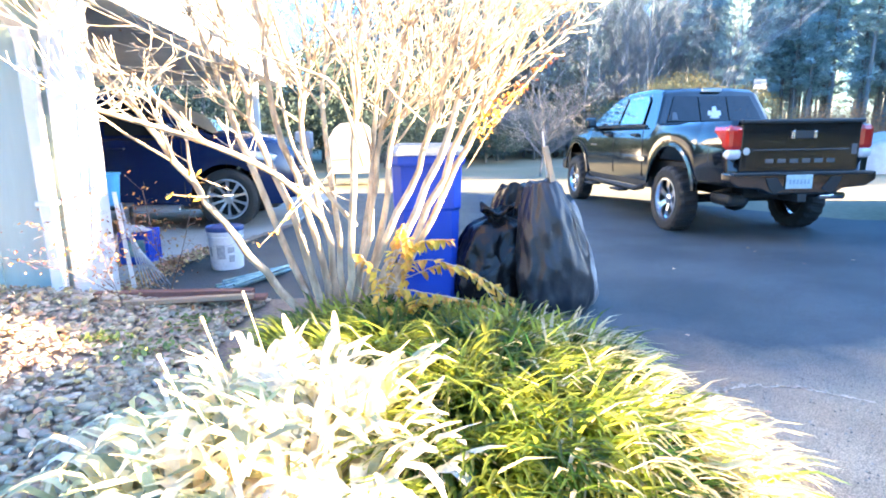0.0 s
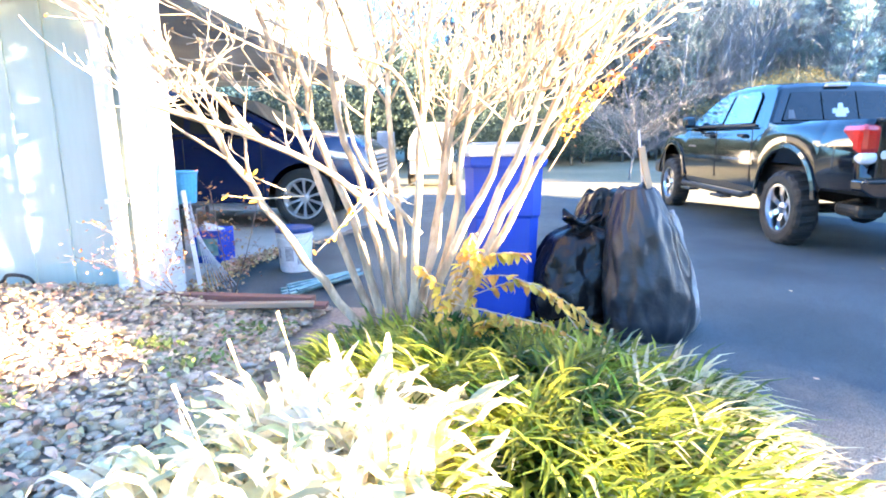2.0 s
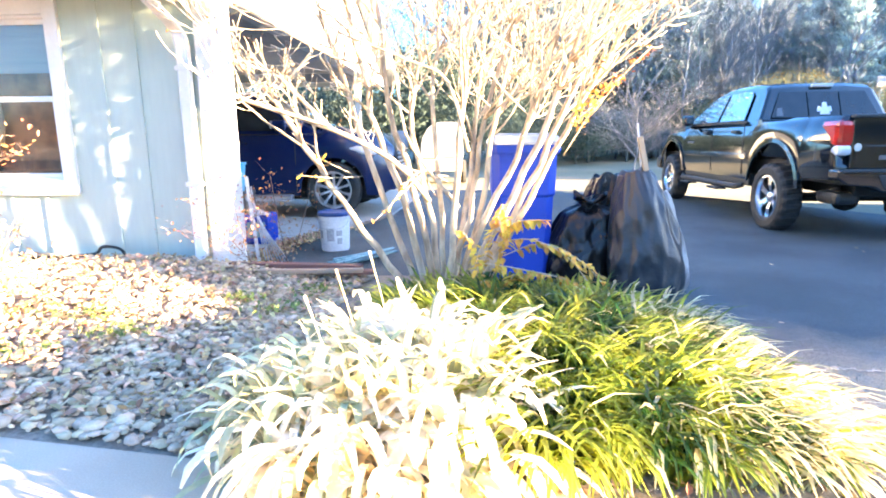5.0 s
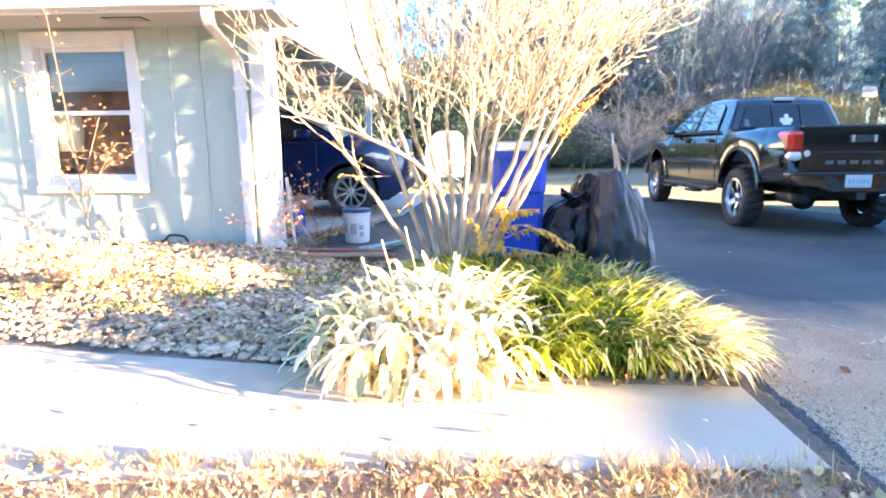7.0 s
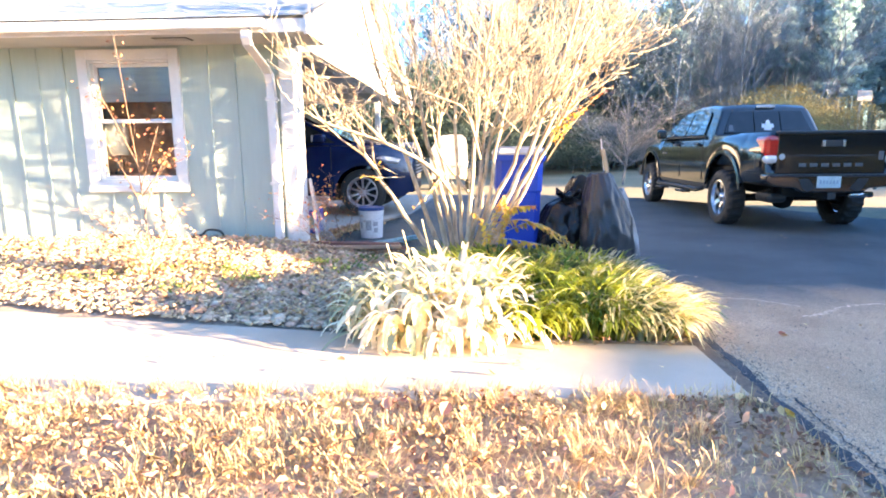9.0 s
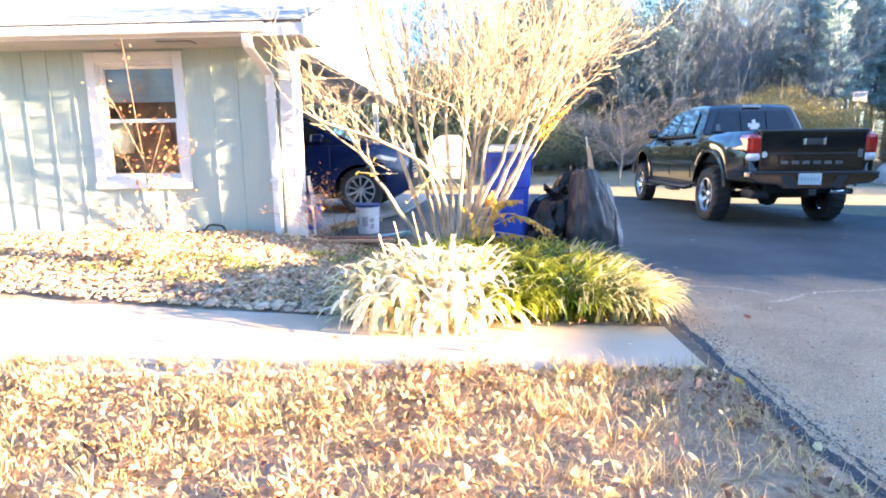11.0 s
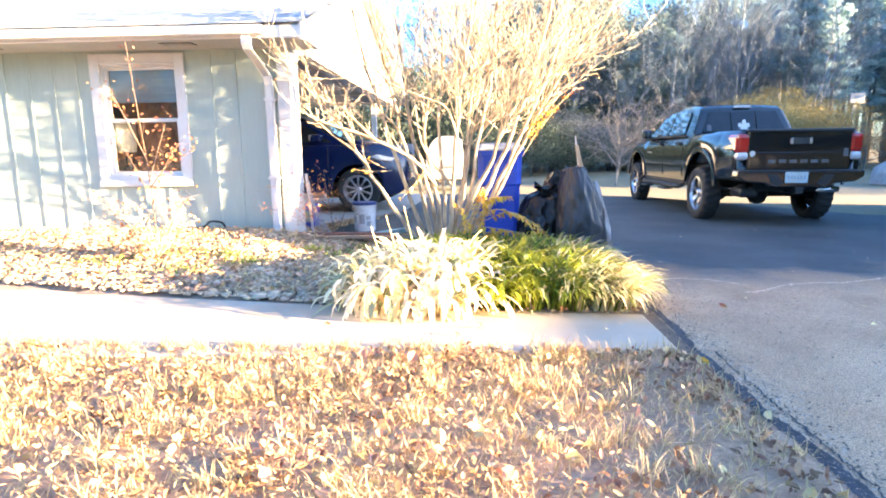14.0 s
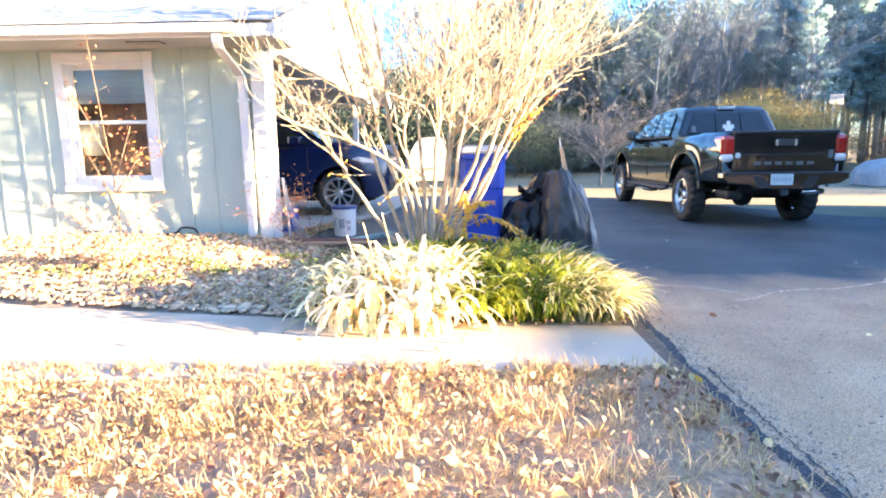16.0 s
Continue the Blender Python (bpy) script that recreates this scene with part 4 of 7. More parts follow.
def wheel(parent, c, axis, out, R, width, rim, spokes, alloy, lugs=0):
    """A road wheel: hub, tyre and alloy rim; out is the side that faces outwards (+1 or -1) along the axis."""
    c = Vector(c)
    def turn(profile, n):
        return lathe([(r, h * out) for r, h in profile], n, axis, c, None, False)
    w = part("wheel", turn([(0.09, -0.10), (0.10, 0.0), (0.07, 0.03), (0.02, 0.045), (0.0, 0.045)], 16), PLASTIC, parent, smooth=True)
    h = width / 2
    bm = turn([(rim, -h * 0.8), (rim + 0.03, -h), (R - 0.05, -h), (R - 0.015, -h * 0.86), (R, -h * 0.6), (R, h * 0.6), (R - 0.015, h * 0.86), (R - 0.05, h), (rim + 0.03, h), (rim, h * 0.85), (rim, -h * 0.8)], 88 if lugs else 44)
    def spin(bmx, a):
        m = Matrix.Rotation(a, 4, "X" if axis == "x" else "Y")
        bmesh.ops.transform(bmx, matrix=Matrix.Translation(c) @ m @ Matrix.Translation(-c), verts=bmx.verts)
        return bmx
    for v in bm.verts if lugs else ():
        p = v.co - c
        side, a, q = (p.x, p.z, p.y) if axis == "x" else (p.y, p.z, p.x)
        if math.hypot(a, q) > R - 0.03 and abs(side) > 0.2 * h:
            k = round(math.atan2(a, q) / (2 * math.pi) * 88)
            if (k // 2 + (side > 0)) % 2:
                v.co = c + p - Vector((0, p.y, p.z) if axis == "x" else (p.x, 0, p.z)).normalized() * 0.013
    part("tyre", bm, RUBBER, w, smooth=False)
    bm = turn([(rim - 0.002, h * 0.82), (rim + 0.006, h * 0.9), (rim - 0.012, h * 0.92), (rim - 0.022, h * 0.55), (rim - 0.03, -h * 0.5)], 40)
    for k in range(spokes):
        a = 2 * math.pi * k / spokes
        own = bmesh.new()
        pts = [(-0.024, 0.03), (0.024, 0.03), (0.030, rim * 0.55), (0.045, rim - 0.012), (-0.045, rim - 0.012), (-0.030, rim * 0.55)]
        if spokes > 8:
            pts = [(-0.014, 0.03), (0.014, 0.03), (0.012, rim * 0.55), (0.020, rim - 0.012), (-0.020, rim - 0.012), (-0.012, rim * 0.55)]
        vs = []
        for d0, d1 in ((h * 0.40, h * 0.62), (h * 0.18, h * 0.40)):
            ring = []
            for i, (x, y) in enumerate(pts):
                d = (d0 if y < 0.05 else d1) * out
                ring.append(own.verts.new(c + (Vector((d, x, y)) if axis == "x" else Vector((x, d, y)))))
            vs.append(ring)
        own.faces.new(vs[0]), own.faces.new(vs[1][::-1])
        for i in range(6):
            own.faces.new((vs[0][i], vs[0][(i + 1) % 6], vs[1][(i + 1) % 6], vs[1][i]))
        merge(bm, spin(own, a))
    lathe([(0.055, out * h * 0.35), (0.055, out * h * 0.62), (0.03, out * h * 0.72), (0.0, out * h * 0.72)], 16, axis, c, bm)
    part("rim", bm, alloy, w, "bright spoked alloy rim")
    part("rim_barrel", turn([(rim - 0.03, h * 0.1), (0.02, h * 0.08), (0.0, h * 0.08)], 24), DARK, w)
    return w


def pickup():
    X, G = 3.975, -0.02
    t = thing("pickup_truck", "glossy black crew-cab pickup truck with bright spoked wheels", "pickup truck", (X, 7.0, G))
    rc, fc = 5.395, 8.635
    ys = sorted(set([4.44, 4.5, 4.6, 4.7] + [4.8 + 0.1 * i for i in range(47)] + [rc + 0.53 * math.cos(a * math.pi / 14) for a in range(15)] + [fc + 0.53 * math.cos(a * math.pi / 14) for a in range(15)] + [5.93, 5.95, 9.5, 9.56]))
    st = []
    for y in ys:
        zb = arch(y, (rc, fc), 0.41, 0.53, 0.50 if y > 4.85 else 0.60)
        if y <= 5.94:
            zt, zc, fl = 1.195, 1.195, 0.78
        elif y < 8.25:
            zt = 1.175 - 0.03 * (y - 5.95) / 2.3
            zc, fl = zt + 0.02, None
        else:
            k = (y - 8.25) / 1.3
            zt, zc, fl = 1.125 - 0.10 * k - 0.20 * max(0, k - 0.75) * 2, 1.185 - 0.10 * k - 0.25 * max(0, k - 0.8) * 2, None
        nose = max(0, (y - 8.7) / 0.86) ** 2
        tail = max(0, (4.95 - y) / 0.51) ** 2
        hm = 0.868 - 0.14 * nose - 0.085 * tail
        flare = 0.018 * max(0, 1 - min(abs(y - rc), abs(y - fc)) / 0.7)
        st.append((y, zb, zt, zc, hm - 0.02 + flare * 1.5, hm + flare, hm - 0.085, fl))
    body = part("body", shell(st, lambda u, v, z: Vector((X + v, u, z))), PAINT, t, smooth=True)
    # black wheel-arch flares
    for c in (rc, fc):
        for s in (-1, 1):
            bm = bmesh.new()
            prev = None
            for i in range(19):
                a = math.radians(8 + 164 * i / 18)
                ring = []
                for rr, off in ((0.525, 0.868), (0.525, 0.890), (0.535, 0.893), (0.575, 0.884), (0.575, 0.862)):
                    ring.append(bm.verts.new((X + s * off, c + rr * math.cos(a), 0.41 + rr * math.sin(a))))
                if prev:
                    for k in range(5):
                        bm.faces.new((prev[k], prev[(k + 1) % 5], ring[(k + 1) % 5], ring[k]))
                prev = ring
            part("wheel_arch", bm, PAINT, t, smooth=False)
    # cab
    def half(z):
        return 0.795 - 0.195 * (z - 1.15) / 0.48
    prof = [(5.93, 1.16), (6.02, 1.40), (6.09, 1.575), (6.16, 1.615), (6.5, 1.645), (7.0, 1.645), (7.35, 1.62), (7.52, 1.575), (7.9, 1.38), (8.3, 1.145)]
    bm = bmesh.new()
    rows = []
    for y, z in prof:
        h = half(z)
        rows.append([bm.verts.new((X + s * hh, y, zz)) for s, hh, zz in ((-1, half(1.15), 1.15), (-1, h + 0.02, z - 0.045), (-1, h - 0.03, z - 0.012), (-1, h * 0.5, z + 0.008), (1, h * 0.5, z + 0.008), (1, h - 0.03, z - 0.012), (1, h + 0.02, z - 0.045), (1, half(1.15), 1.15))])
    for a, b in zip(rows, rows[1:]):
        for k in range(7):
            bm.faces.new((a[k], a[k + 1], b[k + 1], b[k]))
    bm.faces.new(rows[0]), bm.faces.new(rows[-1])
    cab = part("cab", bm, PAINT, t, smooth=False)
    for s in (-1, 1):
        def sp(y, z):
            return (X + s * (half(z) + 0.018), y, z)
        for nm, pts in (("rear_side_window", [(6.30, 1.20), (7.02, 1.20), (7.00, 1.555), (6.45, 1.555), (6.36, 1.50)]), ("front_side_window", [(7.09, 1.20), (8.02, 1.185), (7.62, 1.45), (7.46, 1.53), (7.07, 1.555)])):
            P = [sp(y, z) for y, z in pts]
            part(nm, poly_plate(P if s > 0 else P[::-1], 0.006), SIDEGLASS, cab)
        part("window_trim", box((X + s * 0.80 - 0.012, 6.2, 1.165), (X + s * 0.80 + 0.012, 8.1, 1.19), 0.004), PLASTIC, cab)
    def rp(x, k):
        return (X + x, 5.925 + 0.155 * k, 1.19 + 0.385 * k)
    for nm, a, b in (("rear_window", -0.64, -0.20), ("rear_slider", -0.185, 0.185), ("rear_window", 0.20, 0.64)):
        q = 0.13
        sa, sb = (a + q if a < -0.5 else a), (b - q if b > 0.5 else b)
        part(nm, poly_plate([rp(a, 0.08), rp(b, 0.08), rp(sb, 0.86), rp(sa, 0.86)], 0.006), TINT, cab)
    part("windshield", poly_plate([(X + 0.66, 8.22, 1.20), (X - 0.66, 8.22, 1.20), (X - 0.56, 7.62, 1.545), (X + 0.56, 7.62, 1.545)], 0.006), TINT, cab)
    part("cargo_lamp", box((X - 0.13, 6.045, 1.572), (X + 0.13, 6.10, 1.612), 0.01), CLEARLENS, cab, "pale high-mounted brake and cargo lamp")
    bm = bmesh.new()
    own = bmesh.new()
    for x0, z0, w, h in ((-0.06, 0.16, 0.12, 0.11), (-0.09, 0.25, 0.05, 0.07), (0.04, 0.25, 0.05, 0.07), (-0.03, 0.36, 0.07, 0.08)):
        merge(bm, poly_plate([rp(x0, z0), rp(x0 + w, z0), rp(x0 + w * 0.9, z0 + h * 2.2), rp(x0 + w * 0.2, z0 + h * 2.0)], 0.009))
    own.free()
    part("sticker", bm, DECAL, cab, "white window sticker")
    part("sticker", poly_plate([rp(-0.58, 0.12), rp(-0.50, 0.12), rp(-0.51, 0.36), rp(-0.56, 0.36)], 0.009), GREYLET, cab, "small grey window sticker")
    # doors, handles, mirrors, mouldings, steps
    for s in (-1, 1):
        for y0, y1 in ((6.12, 7.04), (7.06, 8.12)):
            d = part("door_seam", box((X + s * 0.866 - 0.004, y0, 0.55), (X + s * 0.866 + 0.005, y0 + 0.010, 1.15), 0.002), DARK, t)
        for y in (6.32, 7.24):
            part("door_handle", box((X + s * 0.845 - 0.03, y, 1.045), (X + s * 0.845 + 0.035, y + 0.17, 1.082), 0.012), PLASTIC, t)
        part("side_moulding", box((X + s * 0.866 - 0.006, 6.05, 0.735), (X + s * 0.866 + 0.016, 8.05, 0.80), 0.008), PAINT, t)
        m = part("mirror", box((X + s * 0.93 - 0.085, 7.80, 1.165), (X + s * 0.93 + 0.085, 7.92, 1.315), 0.035), PAINT, t)
        part("mirror_arm", box((X + s * 0.82 - 0.06, 7.84, 1.16), (X + s * 0.82 + 0.06, 7.90, 1.20), 0.01), PLASTIC, m)
        part("badge", box((X + s * 0.866 - 0.004, 7.72, 0.91), (X + s * 0.866 + 0.006, 7.98, 0.935), 0.003), GREYLET, t)
        step = tubes("step_bar", [([(X + s * 0.86, 6.05, 0.43), (X + s * 0.92, 6.15, 0.40), (X + s * 0.92, 7.95, 0.40), (X + s * 0.86, 8.05, 0.43)], 0.035)], PLASTIC, t, "black tubular side step", 10)
        for y in (6.45, 7.45):
            part("step_pad", box((X + s * 0.95 - 0.075, y, 0.335), (X + s * 0.95 + 0.07, y + 0.32, 0.365), 0.01), PLASTIC, step)
        part("rocker", box((X + s * 0.80 - 0.04, 5.95, 0.42), (X + s * 0.80 + 0.03, 8.1, 0.56), 0.02), PLASTIC, t)
    # tail
    gate = part("tailgate", box((X - 0.655, 4.41, 0.70), (X + 0.655, 4.475, 1.195), 0.018), PAINT, t)
    part("tailgate_lip", box((X - 0.67, 4.385, 1.168), (X + 0.67, 4.47, 1.206), 0.014), PLASTIC, gate)
    part("tailgate_recess", box((X - 0.60, 4.402, 0.74), (X + 0.60, 4.412, 0.92), 0.008), PAINT, gate)
    hb = part("gate_handle", box((X - 0.13, 4.398, 1.02), (X + 0.15, 4.413, 1.095), 0.006), PLASTIC, gate)
    for s in (-1, 1):
        part("handle_edge", box((X + 0.01 + s * 0.12 - 0.018, 4.388, 1.02), (X + 0.01 + s * 0.12 + 0.018, 4.4, 1.095), 0.005), CHROME, hb)
    for k in range(6):
        x = X - 0.34 + 0.135 * k
        bm = bmesh.new()
        box((x - 0.046, 4.398, 0.788), (x + 0.046, 4.4035, 0.829), 0.002, bm)
        part("raised_mark", bm, GREYLET, gate)
    part("sticker", lathe([(0.036, 0), (0.036, 0.004), (0.0, 0.004)], 20, "y", (X - 0.595, 4.40, 0.905)), SATIN, gate, "white oval sticker")
    part("sticker", box((X + 0.555, 4.398, 0.865), (X + 0.615, 4.406, 0.965), 0.004), GREYLET, gate, "small grey badge")
    for s in (-1, 1):
        lamp = part("tail_lamp", box((X + s * 0.715 - 0.085, 4.40, 0.905), (X + s * 0.715 + 0.085, 4.70, 1.155), 0.05), REDLENS, t, "red tail lamp")
        part("reverse_lens", box((X + s * 0.717 - 0.078, 4.396, 0.825), (X + s * 0.717 + 0.078, 4.62, 0.93), 0.04), CLEARLENS, lamp, "clear reversing lens")
    P = [(-0.80, 0.70), (-0.80, 0.62), (-0.70, 0.56), (-0.45, 0.54), (-0.36, 0.49), (0.36, 0.49), (0.45, 0.54), (0.70, 0.56), (0.80, 0.62), (0.80, 0.70)]
    bm = slab(P, 0, 0.16)
    bmesh.ops.bevel(bm, geom=bm.edges[:], offset=0.015, segments=2, affect="EDGES", profile=0.5)
    bmesh.ops.transform(bm, matrix=Matrix(((1, 0, 0, X), (0, 0, 1, 4.325), (0, 1, 0, 0), (0, 0, 0, 1))), verts=bm.verts)
    bump = part("bumper", bm, PAINT, t)
    part("bumper_step", box((X - 0.76, 4.312, 0.672), (X + 0.76, 4.40, 0.704), 0.012), BUMPER, bump)
    for s in (-1, 1):
        P = [(X + s * 0.42, 4.318, 0.655), (X + s * 0.30, 4.318, 0.655), (X + s * 0.20, 4.318, 0.54), (X + s * 0.30, 4.318, 0.50), (X + s * 0.36, 4.318, 0.54)]
        part("bumper_web", poly_plate(P if s < 0 else P[::-1], 0.014), BUMPER, bump)
    pl = part("plate", box((X - 0.20, 4.305, 0.545), (X + 0.085, 4.32, 0.68), 0.004), PLATE, bump, "pale number plate with dark marks")
    for k in range(6):
        part("mark", box((X - 0.172 + 0.040 * k, 4.302, 0.59), (X - 0.148 + 0.040 * k, 4.3055, 0.635)), PLATEINK, pl)
    # underside
    part("frame", box((X - 0.45, 4.6, 0.42), (X + 0.45, 9.3, 0.56), 0.02), DARK, t)
    part("bed_pan", box((X - 0.72, 4.5, 0.56), (X + 0.72, 9.4, 0.76), 0.02), DARK, t)
    bm = lathe([(0.05, -0.75), (0.05, 0.75)], 14, "x", (X, rc, 0.345))
    lathe([(0.02, -0.16), (0.13, -0.08), (0.15, 0.0), (0.13, 0.08), (0.02, 0.16)], 14, "x", (X, rc, 0.335), bm)
    part("axle", bm, DARK, t, smooth=True)
    part("muffler", box((X - 0.62, 4.6, 0.34), (X - 0.36, 4.95, 0.47), 0.05), PLASTIC, t)
    part("exhaust_tip", lathe([(0.035, -0.14), (0.036, 0.14), (0.030, 0.14), (0.028, -0.12)], 16, "x", (X + 0.42, 4.45, 0.455)), CHROME, t, smooth=True)
    part("hitch", box((X - 0.05, 4.32, 0.41), (X + 0.05, 4.7, 0.49), 0.008), PLASTIC, t)
    for x in (-0.52, 0.52):
        tubes("leaf_spring", [(spline([(X + x, 4.72, 0.50), (X + x, rc, 0.36), (X + x, 6.05, 0.50)], 12), 0.028)], DARK, t)
    for y in (rc, fc):
        for s in (-1, 1):
            wheel(t, (X + s * 0.79, y, 0.345 + (0 if y == rc else 0.0)), "x", s, 0.375, 0.245, 0.235, 6, CHROME, 36)
    part("grille", box((X - 0.5, 9.53, 0.62), (X + 0.5, 9.60, 0.92), 0.03), PLASTIC, t)
    part("front_bumper", box((X - 0.80, 9.40, 0.45), (X + 0.80, 9.66, 0.66), 0.05), PLASTIC, t)
    t.rotation_euler.z = radians(-0.6)
    t.scale.x = 0.945
    return t


pickup()


def suv():
    Y, G = 7.06, 0.0
    t = thing("suv", "dark blue SUV parked nose-out in the carport", "car", (-3.3, Y, G))
    fc, rc = -1.95, -4.78
    us = sorted(set([-5.72 + 0.12 * i for i in range(37)] + [c + 0.44 * math.cos(a * math.pi / 14) for c in (fc, rc) for a in range(15)] + [-1.32, -1.26, -1.21, -1.18]))
    st = []
    for u in us:
        zb = arch(u, (fc, rc), 0.37, 0.42, 0.30)
        if u > -2.1:
            k = (u + 2.1) / 0.92
            zt = 1.10 - 0.12 * k ** 1.5 - 0.22 * max(0, k - 0.72) * 3.0 * max(0, k - 0.6)
            zc = 1.19 - 0.15 * k ** 1.6 - 0.25 * max(0, k - 0.8) * 2.4
        else:
            zt, zc = 1.07 + 0.02 * (-2.1 - u) / 3.6, 1.13
        nose = max(0, (u + 1.82) / 0.60) ** 2
        tail = max(0, (-5.3 - u) / 0.45) ** 2
        hm = 0.925 - 0.19 * nose - 0.07 * tail
        if u > -1.27:
            zb += 0.06
        fl = 0.012 * max(0, 1 - min(abs(u - fc), abs(u - rc)) / 0.6)
        st.append((u, zb, zt, zc, hm - 0.03 + fl, hm + fl, hm - 0.06, None))
    part("body", shell(st, lambda u, v, z: Vector((u, Y - v, z))), NAVY, t, smooth=True)
    def half(z):
        return 0.84 - 0.22 * (z - 1.08) / 0.55
    prof = [(-5.75, 1.1), (-5.6, 1.42), (-5.3, 1.60), (-4.6, 1.665), (-3.6, 1.665), (-3.05, 1.60), (-2.55, 1.36), (-2.05, 1.10)]
    bm = bmesh.new()
    rows = []
    for u, z in prof:
        h = half(z)
        rows.append([bm.verts.new((u, Y - s * hh, zz)) for s, hh, zz in ((1, half(1.06), 1.06), (1, h + 0.01, z - 0.05), (1, h - 0.05, z - 0.01), (1, h * 0.5, z + 0.008), (-1, h * 0.5, z + 0.008), (-1, h - 0.05, z - 0.01), (-1, h + 0.01, z - 0.05), (-1, half(1.06), 1.06))])
    for a, b in zip(rows, rows[1:]):
        for k in range(7):
            bm.faces.new((a[k], a[k + 1], b[k + 1], b[k]))
    bm.faces.new(rows[0]), bm.faces.new(rows[-1])
    cab = part("cab", bm, NAVY, t)
    for s in (1, -1):
        for nm, pts in (("front_window", [(-3.28, 1.13), (-2.36, 1.13), (-2.62, 1.30), (-3.0, 1.50), (-3.30, 1.54)]), ("rear_window", [(-4.28, 1.13), (-3.36, 1.13), (-3.38, 1.545), (-4.24, 1.56)]), ("quarter_window", [(-5.2, 1.16), (-4.36, 1.14), (-4.32, 1.55), (-5.05, 1.5)])):
            P = [(u, Y - s * (half(z) + 0.010), z) for u, z in pts]
            part(nm, poly_plate(P if s > 0 else P[::-1], 0.006), TINT, cab)
        tubes("roof_rail", [([(-5.0, Y - s * 0.56, 1.66), (-4.9, Y - s * 0.57, 1.70), (-3.5, Y - s * 0.57, 1.70), (-3.4, Y - s * 0.56, 1.66)], 0.016)], SATIN, cab, "satin roof rail", 8)
        m = part("mirror", box((-2.66, Y - s * 1.02 - 0.09, 1.13), (-2.46, Y - s * 1.02 + 0.09, 1.26), 0.04), NAVY, t)
        part("mirror_cap", box((-2.665, Y - s * 1.02 - 0.085, 1.15), (-2.60, Y - s * 1.02 + 0.085, 1.25), 0.02), SATIN, m, "bright mirror face")
        part("running_board", box((-4.25, Y - s * 0.945 - 0.055, 0.25), (-2.46, Y - s * 0.945 + 0.055, 0.325), 0.025), SATIN, t, "satin silver running board")
        for u in (-2.42, -3.34, -4.28):
            part("door_seam", box((u, Y - s * 0.922 - 0.004, 0.36), (u + 0.01, Y - s * 0.922 + 0.004, 1.07), 0.002), DARK, t)
        for u in (-3.22, -4.14):
            part("door_handle", box((u, Y - s * 0.915 - 0.03, 0.96), (u + 0.18, Y - s * 0.915 + 0.03, 0.99), 0.012), NAVY, t)
        P = [(-1.72, Y - s * 0.916, 0.885), (-1.56, Y - s * 0.896, 0.835), (-1.40, Y - s * 0.842, 0.815), (-1.36, Y - s * 0.815, 0.86), (-1.48, Y - s * 0.868, 0.895), (-1.62, Y - s * 0.905, 0.915)]
        part("headlamp", poly_plate(P if s > 0 else P[::-1], 0.03), CLEARLENS, t, "clear headlamp lens")
        part("fog_lamp", lathe([(0.045, 0), (0.05, 0.03), (0.0, 0.035)], 14, "x", (-1.23, Y - s * 0.60, 0.50)), CLEARLENS, t)
        for u in (fc, rc):
            wheel(t, (u, Y - s * 0.80, 0.375), "y", -s, 0.355, 0.235, 0.235, 10, SATIN, 0)
    part("windshield", poly_plate([(-2.10, Y - 0.74, 1.145), (-2.10, Y + 0.74, 1.145), (-2.95, Y + 0.60, 1.57), (-2.95, Y - 0.60, 1.57)], 0.008), SIDEGLASS, cab)
    g = part("grille", box((-1.25, Y - 0.48, 0.62), (-1.15, Y + 0.48, 0.86), 0.03), PLASTIC, t)
    for k in range(4):
        part("grille_bar", box((-1.17, Y - 0.47, 0.65 + 0.055 * k), (-1.135, Y + 0.47, 0.675 + 0.055 * k), 0.006), SATIN, g)
    part("lower_grille", box((-1.26, Y - 0.56, 0.36), (-1.16, Y + 0.56, 0.52), 0.03), PLASTIC, t)
    part("floor_pan", box((-5.5, Y - 0.75, 0.24), (-1.4, Y + 0.75, 0.42), 0.03), DARK, t)
    return t


suv()


